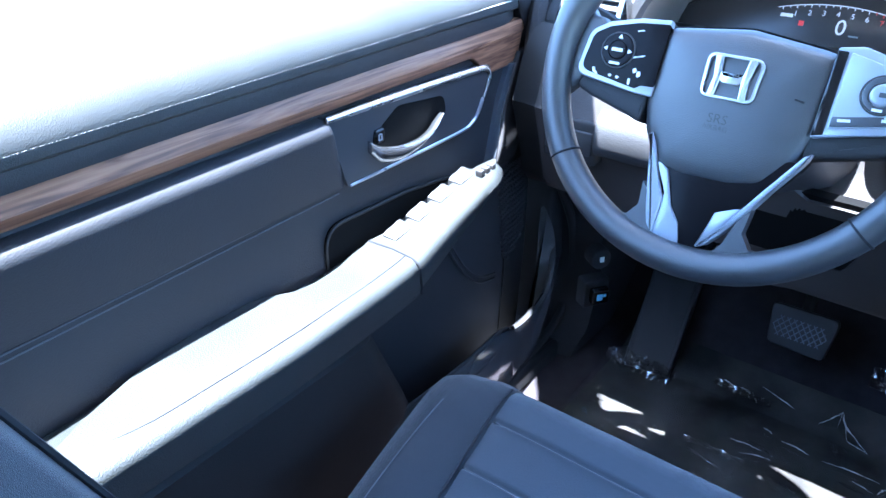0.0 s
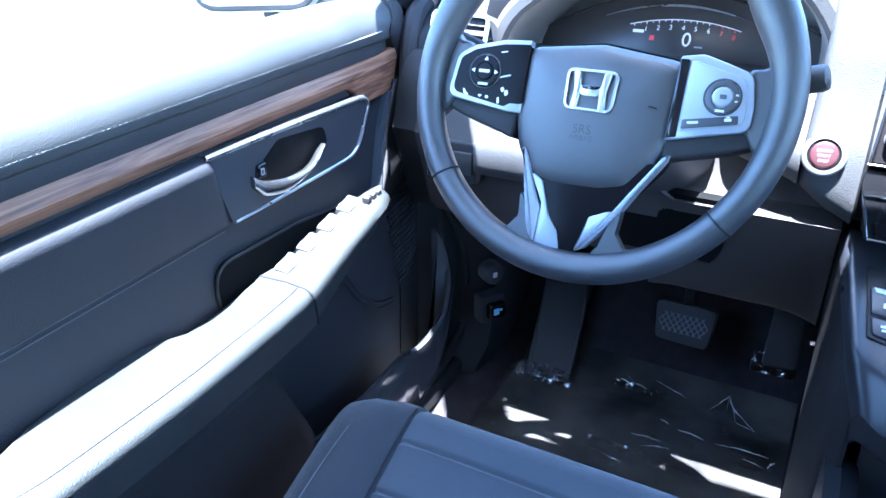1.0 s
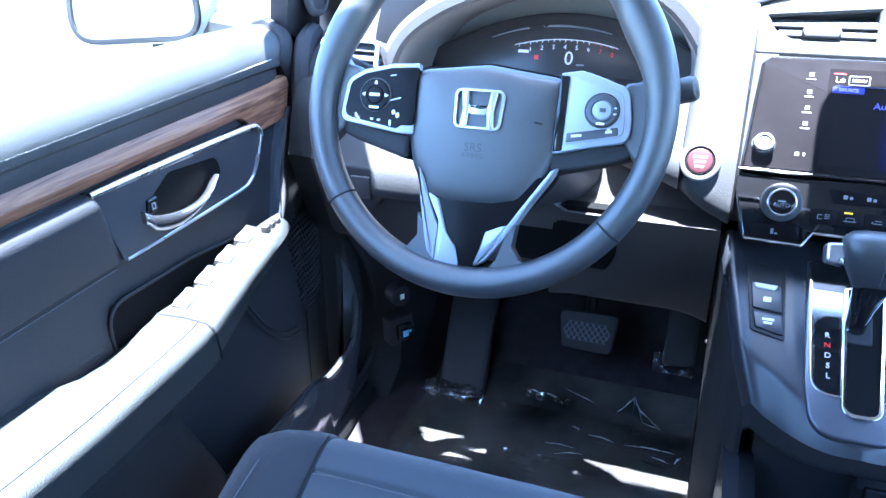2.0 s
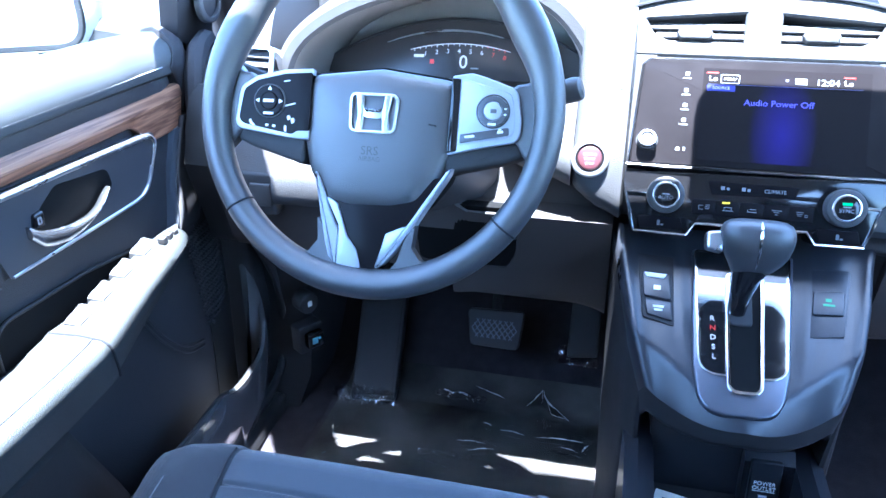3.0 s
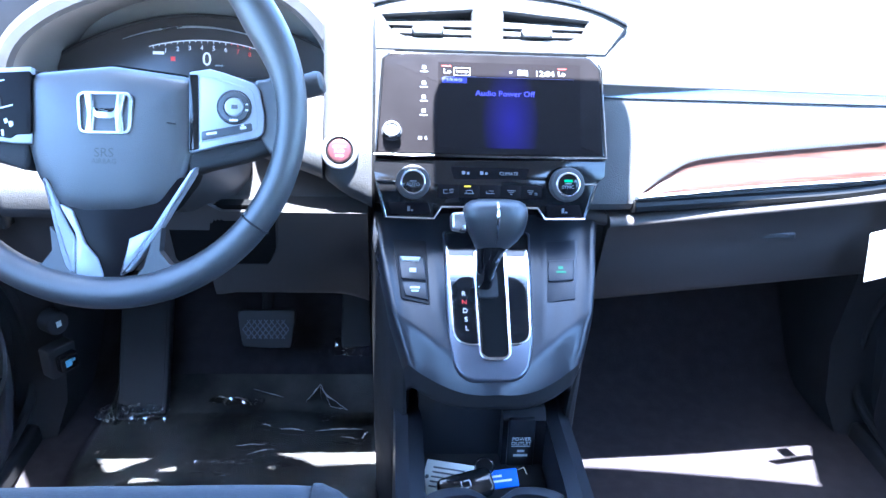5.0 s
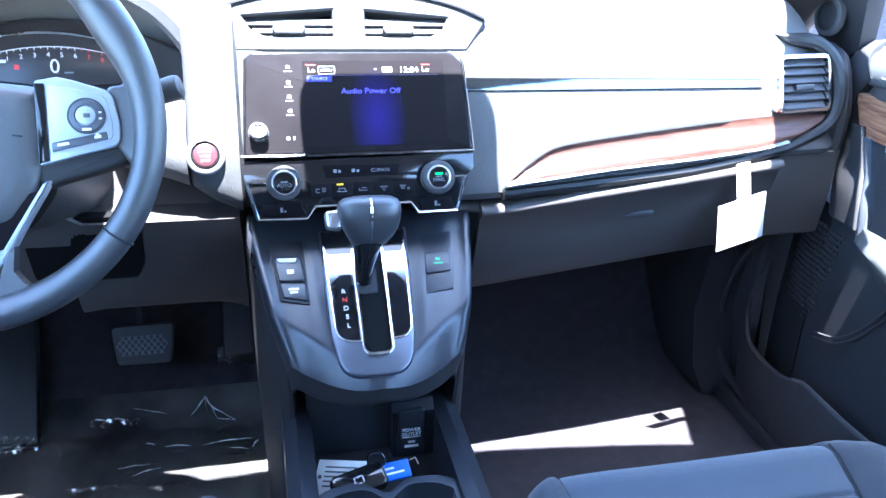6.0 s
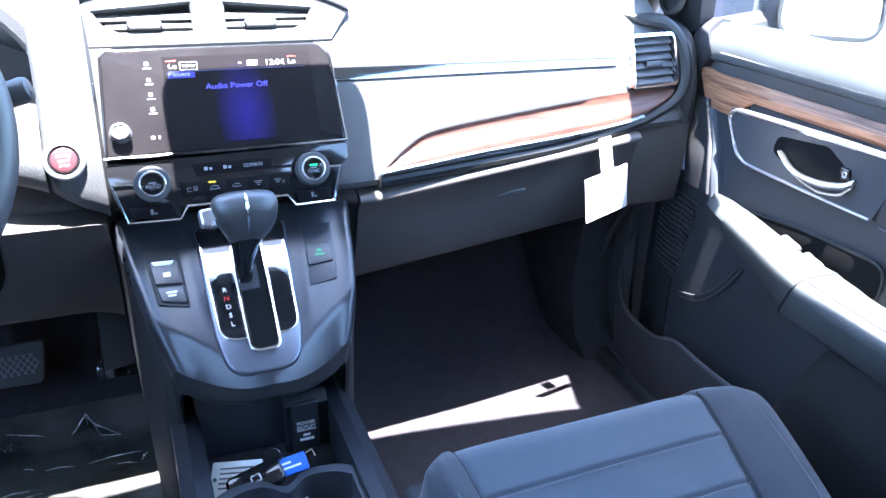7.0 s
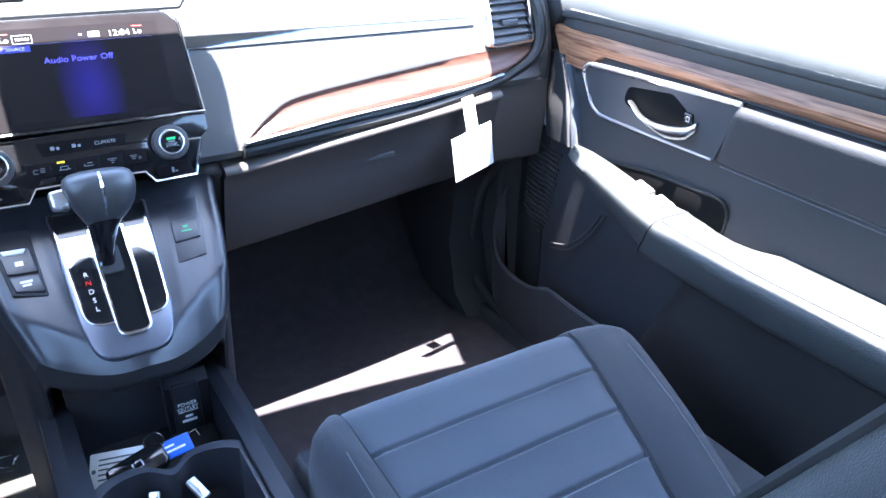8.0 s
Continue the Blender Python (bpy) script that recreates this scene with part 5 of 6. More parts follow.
part("outlet_cover", slab(om, rect(-0.0168, 0.0168, -0.034, 0.034, 0.003), 0, 0.006, 0.002), RAIL, console, "dark power outlet flap")
lettering("outlet_text", "POWER", at(om, 0, 0.006, 0.0062), 0.0068, PADMARK, console)
lettering("outlet_text", "OUTLET", at(om, 0, -0.0005, 0.0062), 0.0068, PADMARK, console)
bars("outlet_text_bar", at(om, 0, 0, 0.0062), [(-0.012, 0.012, -0.0045, -0.0038), (-0.0045, 0.0045, -0.0125, -0.0095), (-0.009, 0.009, -0.019, -0.0155)], PADMARK, console)
# cup holder block: a plate with a two-lobed opening and walls
lobes = []
for k in range(41):
    t = k / 40
    x = -0.074 + 0.144 * t
    lobes.append((x, 0.604 - 0.020 * math.exp(-((x + 0.003) / 0.016) ** 2) - 0.016 * abs((x + 0.002) / 0.072) ** 5))
low_side = [(x, 0.43) for x, _ in lobes[::-1]]
CUP = lobes + low_side
CUPO = [(max(-0.083, min(0.077, x * 1.12)), y + 0.013) for x, y in lobes] + [(x * 1.1, 0.40) for x, _ in low_side]
zc = Matrix.Identity(4)
part("cup_surround", slab(zc, CUPO, 0.16, 0.243, 0.003, CUP), CONSOLE, console)
bm = bmesh.new()
box(bm, (-0.08, 0.42, 0.14), (0.076, 0.61, 0.155), 0.003)
part("cup_floor", bm, BLACK, console)
for x, y, r in ((0.018, 0.580, 25), (-0.028, 0.580, -20)):
    mm = at(zc, x, y, 0.214, r)
    part("cup_finger", slab(mm @ Matrix.Rotation(radians(25), 4, "X"), rect(-0.006, 0.006, -0.014, 0.014, 0.002), 0, 0.006, 0.002), SATIN, console, "pale grey cup grip")
bm = bmesh.new()
box(bm, (-0.10, -0.2, 0.0), (0.10, 0.36, 0.235), 0.012)
part("rear_box", bm, CONSOLE, console)

# shift lever
lever = thing("shift_lever", (0, 0.78, 0.43), "dark leather shift lever with a silver release button", "shift lever")
KN = axes((0.004, 0.754, 0.497), (1, 0, 0), (0, 0.5, 0.87))
# height, middle, half width, half depth, set back
STEM = [(-0.073, -0.012, 0.0090, 0.010, -0.056), (-0.058, -0.0125, 0.0100, 0.011, -0.044), (-0.044, -0.0120, 0.0118, 0.012, -0.033), (-0.030, -0.0098, 0.0150, 0.0135, -0.022), (-0.022, -0.0075, 0.0185, 0.0150, -0.015)]
HEAD = [(-0.0235, -0.008, 0.0165, 0.0130, -0.016), (-0.020, -0.0068, 0.0205, 0.0150, -0.013), (-0.013, -0.0050, 0.0262, 0.0175, -0.008), (-0.005, -0.0046, 0.0312, 0.0195, -0.004), (0.005, -0.0052, 0.0350, 0.0212, 0.0), (0.014, -0.0060, 0.0370, 0.0220, 0.002),
        (0.022, -0.0062, 0.0365, 0.0212, 0.002), (0.0275, -0.0062, 0.0338, 0.0180, 0.001), (0.0310, -0.0062, 0.0285, 0.0135, 0.0), (0.0328, -0.0062, 0.0200, 0.0080, 0.0)]


def oval(v, c, w, d, back, n=36, e=0.72):
    out = []
    for k in range(n):
        a = 2 * math.pi * k / n
        ca, sa = math.cos(a), math.sin(a)
        out.append(KN @ Vector((c + w * math.copysign(abs(ca) ** e, ca), v, back + d * math.copysign(abs(sa) ** e, sa))))
    return out


part("shaft", loft(bmesh.new(), [oval(*r, e=0.9) for r in STEM]), PIANO, lever, "gloss black shaft", smooth=60)
part("knob", loft(bmesh.new(), [oval(*r) for r in HEAD]), LEATHER, lever, smooth=60)
part("boot_plate", slab(at(KM, -0.004, -0.070, 0.006), rect(-0.012, 0.012, -0.02, 0.02, 0.006), 0, 0.003, 0.002), BLACK, lever)
part("release_button", slab(at(KN, -0.0475, 0.0065, -0.006), rounded([(-0.0085, -0.0085), (0.010, -0.0115), (0.010, 0.0125), (-0.0095, 0.0105)], 0.005, 5), -0.008, 0.012, 0.004), SATIN, lever, "silver release button")
line = [(v, back + d) for v, c, w, d, back in HEAD[1:8]]
part("chrome_line", tube(bmesh.new(), [KN @ Vector((-0.0055, v, z - 0.0002)) for v, z in line], [0.0006, 0.0012, 0.0017, 0.0020, 0.0020, 0.0017, 0.0008], 8), CHROME, lever, "chrome line down the knob")

# keys in the tray
card = thing("paper_tag", (-0.05, 0.66, 0.19), "white paper key tag lying in the tray", "tag")
pm = axes((-0.050, 0.668, 0.205), (0.9, -0.35, 0.12), (0.25, 0.9, 0.45))
part("card", slab(pm, rect(-0.030, 0.030, -0.022, 0.022, 0.001), 0, 0.0008), PAPER, card)
bars("print", at(pm, 0, 0, 0.0008), [(-0.020, 0.02, 0.012, 0.014), (-0.020, 0.015, 0.006, 0.008), (-0.020, 0.018, 0.0, 0.002), (-0.020, 0.01, -0.006, -0.004), (-0.020, 0.016, -0.012, -0.010)], PRINT, card)
part("eyelet", slab(at(pm, -0.025, 0.0, 0.0006), circle(0, 0, 0.0025, 12), 0, 0.0006), PRINT, card)
fob = thing("key_fob", (-0.02, 0.645, 0.20), "black car key fob on a steel ring", "key")
fm = axes((-0.030, 0.642, 0.218), (0.92, 0.22, 0.1), (-0.2, 0.9, 0.4))
part("shell", slab(fm, rect(-0.033, 0.033, -0.016, 0.016, 0.010), -0.006, 0.007, 0.004), PIANO, fob)
part("fob_mark", slab(fm, rect(-0.006, 0.006, -0.005, 0.005, 0.002), 0.0065, 0.0075, 0.0004, shrink(rect(-0.006, 0.006, -0.005, 0.005, 0.002), 0.0015)), SATIN, fob)
part("ring", tube(bmesh.new(), [fm @ Vector((0.028 + 0.011 * math.cos(a), 0.016 + 0.011 * math.sin(a), 0.005)) for a in [2 * math.pi * k / 24 for k in range(24)]], 0.0011, 6, True), CHROME, fob)
bt = thing("blue_key_tag", (0.03, 0.645, 0.20), "blue plastic key tag with white print", "tag")
bmx = axes((0.015, 0.650, 0.222), (1, 0.10, 0.06), (-0.1, 0.85, 0.5))
part("tag", slab(bmx, rect(-0.017, 0.017, -0.011, 0.011, 0.002), 0, 0.003, 0.001), BLUETAG, bt)
bars("print", at(bmx, 0, 0, 0.003), [(-0.013, -0.002, 0.002, 0.0045), (-0.013, 0.009, -0.004, -0.0015)], PAPER, bt)
part("chain", tube(bmesh.new(), [bmx @ Vector((0.018, 0.008, 0.002)), bmx @ Vector((0.026, 0.010, 0.002)), bmx @ Vector((0.028, 0.002, 0.0))], 0.0012, 6), CHROME, bt)

# ---------- doors ----------
def build_door(s, nm):
    """s: -1 driver's side, 1 passenger's side."""
    side = "driver" if s < 0 else "passenger"
    d = thing(nm, (s * 0.76, 0.4, 0.3), "closed %s door, charcoal vinyl with wood strip" % side, "car door", "front doors")

    def W(x, y, z):
        # the upper part stands a little further out than the armrest
        k = max(0.0, min(1.0, (z - 0.455) / 0.03)) if x < 0.79 and y < 1.05 else 0.0
        return Vector((s * (x + 0.007 * k), y, z - 0.0028 * k))

    def run(prof, ys, fy=None):
        b = bmesh.new()
        loft(b, [[W(x, y, z) for x, z in (fy(y, prof) if fy else prof)] for y in ys])
        return b

    YS = [-0.42, -0.2, 0.0, 0.2, 0.4, 0.6, 0.75, 0.80, 0.84, 0.87, 0.89, 0.905, 0.914, 0.920]
    YB = YS[:-2] + [0.92, 0.935, 0.945, 0.950]

    def front(y, prof):
        # the panel turns outwards at its front edge
        k = max(0.0, (y - 0.86) / 0.055)
        return [(x + 0.018 * k * k if x < 0.79 else x, z) for x, z in prof]

    part("panel", run([(0.80, 0.0), (0.752, 0.02), (0.745, 0.2), (0.744, 0.40), (0.747, 0.50), (0.749, 0.60), (0.752, 0.62), (0.80, 0.62)], YS, front), DOORCLOTH, d)
    # belt pad over the door, sloping out to the glass
    def belt(y, prof):
        k = max(0.0, (y - 0.78) / 0.14)
        e = max(0.0, (y - 0.90) / 0.05)
        return [(x + 0.006 * k * k + 0.004 * e ** 2 if x < 0.79 else x, z - 0.007 * k * k - 0.004 * e ** 2 if z > 0.64 else z - 0.004 * k) for x, z in prof]

    BELT_PROF = [(0.81, 0.62), (0.742, 0.622), (0.7362, 0.626), (0.7347, 0.632), (0.7357, 0.641), (0.7390, 0.6495), (0.7440, 0.6570), (0.7505, 0.6635), (0.7590, 0.6690), (0.7690, 0.6730), (0.790, 0.676), (0.81, 0.672)]
    part("belt_pad", run(BELT_PROF, YB, belt), BELT, d, "pale-lit grained belt pad with stitched lower edge")
    part("belt_recess", run([(0.80, 0.598), (0.746, 0.600), (0.7425, 0.606), (0.7435, 0.622), (0.750, 0.630), (0.80, 0.63)], YS, front), HARD, d)
    bm = bmesh.new()
    n = 150
    for k in range(n):
        y = -0.1 + 0.97 * k / n
        plate(bm, axes(W(0.7360, y, 0.6355), (0, 1, 0), (s * 0.6, 0, 1)), rect(0.0, 0.0045, -0.0006, 0.0006), -0.0008, 0.0008)
    part("stitching", bm, STITCH, d, "line of pale grey stitches")
    # wood strip in two facets; its front end grows downwards
    def wood_prof(y):
        k = max(0.0, min(1.0, (y - 0.785) / 0.045))
        lo = 0.577 - 0.004 * max(0, (y - 0.3))
        hi = 0.607 - 0.006 * max(0, (y - 0.5))
        m = lo + (hi - lo) * 0.5
        lo -= 0.030 * k * k * (3 - 2 * k)
        flat = max(0.0, min(1.0, (y - 0.74) / 0.09))
        rx = (0.7340 if s < 0 else 0.7355) + 0.0036 * flat
        return [(0.756, lo), (0.7425, lo + 0.001), (0.7405, lo + 0.003), (rx + 0.0012, m - 0.0025), (rx, m - 0.0008), (rx + 0.0004, m + 0.0012), (0.7425, hi - 0.002), (0.746, hi), (0.756, hi)]

    b = bmesh.new()
    ys = [-0.42, -0.2, 0.0, 0.2, 0.4, 0.6, 0.7, 0.74] + [0.755 + 0.005 * k for k in range(17)] + [0.86, 0.885, 0.9, 0.912, 0.919]
    skew = 0.25 if s < 0 else 0.50
    loft(b, [[W(x + 0.004 * max(0, (y - 0.80) / 0.1) ** 2, y - skew * (0.605 - z) * max(0.0, min(1.0, (y - 0.85) / 0.06)), z) for x, z in wood_prof(y)] for y in ys])
    part("wood_strip", b, WOOD_Y, d, "glossy brown wood-grain strip", smooth=24)
    # padded insert behind the bezel, with its top roll and a double seam
    b = bmesh.new()
    ins = [(0.752, 0.482), (0.739, 0.486), (0.734, 0.52), (0.7300, 0.545), (0.7282, 0.555), (0.7286, 0.561), (0.7312, 0.566), (0.738, 0.5705), (0.752, 0.572)]
    loft(b, [[W(x + dx, y + (0.315 * (0.571 - z) if y > 0.45 else 0.0), z) for x, z in ins] for y, dx in ((-0.42, 0), (-0.2, 0), (0.0, 0), (0.2, 0), (0.4, 0), (0.48, 0), (0.514, 0), (0.521, 0.001), (0.5245, 0.004))])
    part("insert", b, DOORCLOTH, d, "padded dark vinyl insert")
    for dz in (0.0, -0.006):
        part("seam", tube(bmesh.new(), [W(0.7435, y, 0.4815 + dz + 0.01 * (y - 0.2)) for y in [-0.4 + 0.94 * k / 20 for k in range(21)]], 0.0009, 5), THREAD, d)
    # handle bezel: ring and dished plate

    def slab_in(pts, z0, z1, e=0.0, hole=None, out=0.7465, low=-0.0028):
        # z runs towards the cabin
        b = bmesh.new()
        m = Matrix(((0, 0, -s, s * out), (1, 0, 0, 0), (0, 1, 0, low), (0, 0, 0, 1)))
        return plate(b, m, pts, z0, z1, e, hole)

    BZ = rounded([(0.520, 0.574), (0.826, 0.563), (0.823, 0.545), (0.798, 0.500), (0.775, 0.487), (0.548, 0.485)], [0.004, 0.010, 0.02, 0.02, 0.03, 0.006], 5)
    part("bezel_plate", slab_in(shrink(BZ, 0.001), -0.01, 0.004), BEZEL, d, "dark satin bezel plate")
    # silver edge along the top, the front end and the lower side, fading out to the rear
    edge_run = [(0.522, 0.5715), (0.60, 0.5695), (0.70, 0.566), (0.790, 0.562), (0.812, 0.5585), (0.821, 0.548), (0.8135, 0.531), (0.7965, 0.503), (0.783, 0.4925), (0.765, 0.488), (0.70, 0.4872), (0.62, 0.4868), (0.552, 0.487)]
    wide_run = [0.0035, 0.0046, 0.0048, 0.0045, 0.0040, 0.0034, 0.0030, 0.0028, 0.0026, 0.0024, 0.0022, 0.0020, 0.0016]
    part("bezel_ring", tube(bmesh.new(), curve_through([W(0.7350, y, z) for y, z in edge_run], 60), [float(np.interp(k / 59 * 12, range(13), wide_run)) for k in range(60)], 10), SATIN, d, "satin silver bezel edge")
    # flat near-black sheet paints the shade in the handle cup
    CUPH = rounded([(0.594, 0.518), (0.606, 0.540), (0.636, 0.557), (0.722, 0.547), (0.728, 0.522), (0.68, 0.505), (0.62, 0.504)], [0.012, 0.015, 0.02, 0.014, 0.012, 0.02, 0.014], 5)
    part("handle_cup_shade", slab_in(CUPH, -0.006, 0.0046, 0.0002), RECESS_SHADE, d, "near-black sheet for the shaded cup behind the handle")
    b = bmesh.new()
    sp = curve_through([W(0.7330, 0.583, 0.523), W(0.7275, 0.595, 0.512), W(0.7230, 0.622, 0.506), W(0.7215, 0.650, 0.5075), W(0.7225, 0.680, 0.515), W(0.729, 0.708, 0.530)], 22)
    rings = []
    for k, p in enumerate(sp):
        w = 0.0105 * (0.72 + 0.28 * math.sin(math.pi * min(1.0, k / 14))) - 0.0075 * (k / 21) ** 2.2
        rings.append([p + Vector((s * 0.0055 * math.cos(a), 0.0, w * math.sin(a))) for a in [2 * math.pi * j / 12 for j in range(12)]])
    loft(b, rings)
    part("handle", b, STEEL, d, "curved silver inner handle")
    part("lock_knob", slab_in(rounded([(0.590, 0.522), (0.607, 0.522), (0.609, 0.540), (0.594, 0.539)], 0.003), 0.002, 0.009, 0.003), PIANO, d)
    LM = rect(0.596, 0.602, 0.527, 0.535, 0.001)
    part("lock_mark", slab_in(LM, 0.009, 0.0096, 0, shrink(LM, 0.0016)), SYMBOL, d)
    # armrest
    drop_all = 0.0 if s < 0 else -0.010

    def arm_z(y):
        return drop_all + lerp_table([(-0.42, 0.408), (0.17, 0.410), (0.40, 0.408), (0.55, 0.412), (0.62, 0.425), (0.745, 0.450), (0.775, 0.452)], y)

    def arm_in(y):
        return lerp_table([(-0.42, 0.650), (0.17, 0.648), (0.35, 0.646), (0.50, 0.648), (0.56, 0.652), (0.66, 0.662), (0.74, 0.667), (0.765, 0.676), (0.778, 0.695)], y)

    def arm_out(y):
        return lerp_table([(0.16, 0.698), (0.20, 0.716), (0.27, 0.738), (0.33, 0.745), (0.400, 0.745), (0.418, 0.736), (0.44, 0.722), (0.47, 0.716), (0.5, 0.718), (0.53, 0.725), (0.56, 0.728)], y)

    def arm_ring(y, drop):
        a, o, z = arm_in(y), arm_out(y), arm_z(y)
        u = 0.005 if s < 0 else 0.0
        return [W(x, y, q) for x, q in ((o, z), ((a + o) / 2, z + 0.002), (a + 0.013 - 0.6 * u, z), (a + 0.005 - 0.3 * u, z - 0.004), (a + 0.001, z - 0.010), (a + 0.5 * u, z - 0.018), (a + 0.001 + 1.4 * u, z - drop + 0.012), (a + 0.004 + 1.4 * u, z - drop + 0.004), (a + 0.012, z - drop), (0.748, z - drop - 0.004), (0.748, z - 0.02), (o, z - 0.006))]

    b = bmesh.new()
    ys1 = [0.160 + 0.40 * k / 40 for k in range(41)] if s < 0 else [-0.42, -0.2, 0.0] + [0.10 + 0.46 * k / 40 for k in range(41)]
    rings = [arm_ring(y, 0.056) for y in ys1]
    # the front end leans forwards towards its lower edge
    lean_y = lambda p: p + Vector((0, 0.34 * max(0.0, arm_z(0.56) - 0.006 - p.z) * max(0.0, min(1.0, (p.y - 0.50) / 0.06)), 0))
    rings = [[lean_y(p) for p in ring] for ring in rings]
    loft(b, rings)
    part("armrest", b, ARMPAD, d, "padded armrest with a stitched seam", smooth=50)
    part("armrest_seam", tube(bmesh.new(), [W(arm_in(y) + 0.020 + 0.02 * max(0, (0.25 - y) / 0.09) ** 2, y, arm_z(y) + 0.0008) for y in [0.17 + 0.39 * k / 24 for k in range(25)]], 0.0008, 5), SEAM, d)
    joint = [Vector(p) + Vector((-s * 0.0006, 0.001, 0.0)) for p in rings[-1][:9]]
    part("armrest_joint", tube(bmesh.new(), joint, 0.0016, 6), SEAM, d)
    # switch pod in front of the armrest
    b = bmesh.new()
    ys2 = [0.562 + 0.214 * k / 20 for k in range(21)]

    def pod_ring(y):
        a, z = arm_in(y), arm_z(y)
        o = max(a + 0.006, lerp_table([(0.562, 0.728), (0.60, 0.715), (0.70, 0.712), (0.76, 0.704), (0.778, 0.700)], y))
        dp = lerp_table([(0.56, 0.054), (0.70, 0.036), (0.778, 0.018)], y)
        return [W(x, y, q) for x, q in ((o, z), (o * 0.5 + a * 0.5, z + 0.001), (a + 0.010, z - 0.001), (a + 0.003, z - 0.005), (a, z - 0.011), (a + 0.009, z - dp), (a + 0.018, z - dp - 0.006), (0.748, z - dp - 0.012), (0.748, z - 0.025), (o, z - 0.02))]

    loft(b, [pod_ring(y) for y in ys2])
    part("switch_pod", b, ARMPAD, d, smooth=50)
    n_sw = 4 if s < 0 else 2
    for k in range(n_sw):
        y = 0.575 + 0.042 * k
        b = bmesh.new()
        x0, z0 = 0.706, arm_z(y)
        loft(b, [[W(x, yy, zz) for x, zz in ((x0 - 0.010, z0 - 0.01), (x0 - 0.008, z0 + 0.002 + h * 0.6), (x0 + 0.012, z0 + 0.003 + h), (x0 + 0.014, z0 - 0.01))] for yy, h in ((y, 0.0), (y + 0.006, 0.003), (y + 0.018, 0.005), (y + 0.028, 0.008), (y + 0.033, 0.006))])
        part("window_switch", b, PAD, d, "raised window switch")
    if s < 0:
        for k in range(3):
            b = slab(axes(W(0.688, 0.728 + 0.012 * k, 0.4525), (1, 0, 0), (0, 1, 0.15)), rect(-0.005, 0.005, -0.004, 0.004, 0.001), -0.004, 0.004, 0.001)
            part("mirror_switch", b, HARD, d)
    # pull cup: long near-black sheet that paints the shaded recess behind the switches
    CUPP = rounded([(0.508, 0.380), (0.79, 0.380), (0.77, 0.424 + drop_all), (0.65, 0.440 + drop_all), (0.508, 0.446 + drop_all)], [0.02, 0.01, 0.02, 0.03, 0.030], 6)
    part("pull_cup_shade", slab_in(CUPP, -0.010, -0.0042, 0.0002, None, 0.7395, 0.0), RECESS_SHADE, d, "near-black sheet for the shaded pull cup")
    part("pull_cup_rim", tube(bmesh.new(), [W(0.7432, y, z) for y, z in CUPP], 0.0022, 8, True), DOORLOW, d)
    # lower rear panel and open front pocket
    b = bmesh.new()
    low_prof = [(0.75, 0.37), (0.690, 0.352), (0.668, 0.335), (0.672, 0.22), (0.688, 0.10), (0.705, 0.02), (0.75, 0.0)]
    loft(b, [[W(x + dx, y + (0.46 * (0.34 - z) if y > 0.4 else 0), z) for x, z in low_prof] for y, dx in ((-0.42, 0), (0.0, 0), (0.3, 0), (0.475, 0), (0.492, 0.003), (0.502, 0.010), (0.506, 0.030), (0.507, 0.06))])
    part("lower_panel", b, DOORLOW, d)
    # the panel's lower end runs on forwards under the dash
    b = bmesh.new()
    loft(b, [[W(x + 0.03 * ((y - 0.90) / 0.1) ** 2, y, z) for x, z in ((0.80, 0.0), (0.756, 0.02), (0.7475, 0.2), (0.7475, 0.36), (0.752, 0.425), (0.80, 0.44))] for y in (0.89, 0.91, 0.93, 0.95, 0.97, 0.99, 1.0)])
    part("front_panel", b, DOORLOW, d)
    lip = curve_through([W(0.682, 0.53, 0.178), W(0.680, 0.62, 0.174), W(0.678, 0.70, 0.173), W(0.680, 0.775, 0.174), W(0.684, 0.803, 0.164), W(0.690, 0.845, 0.146), W(0.695, 0.90, 0.140), W(0.700, 0.948, 0.147), W(0.705, 0.975, 0.175), W(0.710, 0.986, 0.21), W(0.717, 0.986, 0.25), W(0.728, 0.975, 0.29)], 48)
    b = bmesh.new()
    rings = []
    for p in lip:
        rings.append([p + Vector((s * 0.008, 0, 0.0)), p + Vector((s * 0.003, 0, 0.004)), p + Vector((-s * 0.002, 0, 0.0)), p + Vector((-s * 0.004, 0.0, -0.02)), Vector((p.x + s * 0.006, p.y, max(0.0, p.z - 0.12))), Vector((p.x + s * 0.03, p.y, 0.0)), Vector((p.x + s * 0.05, p.y, 0.0)), Vector((p.x + s * 0.012, p.y, 0.06))])
    loft(b, rings)
    part("pocket_wall", b, BLACK if s > 0 else FILMED, d, "map pocket wall with a rounded lip" if s > 0 else "map pocket wall under shiny clear film")
    # the passenger's lip gets paler vinyl to paint its highlight
    part("pocket_lip", tube(bmesh.new(), [p + Vector((s * 0.001, 0, 0.003)) for p in lip[:19]], 0.0030, 8), PAD if s > 0 else BLACK, d)
    # speaker grille of small hexagons, with two thin ring lines behind it
    b = bmesh.new()
    for i in range(14):
        for j in range(18):
            yy, zz = 0.850 + 0.0078 * i + (0.0039 if j % 2 else 0), 0.228 + 0.0095 * j
            if zz < lerp_table([(0.85, 0.40), (0.876, 0.245), (0.895, 0.226), (0.955, 0.25)], yy):
                continue
            x = 0.742 + 0.018 * max(0, (yy - 0.86) / 0.055) ** 2 if yy < 0.89 else 0.7465 + 0.03 * max(0.0, (yy - 0.90) / 0.1) ** 2
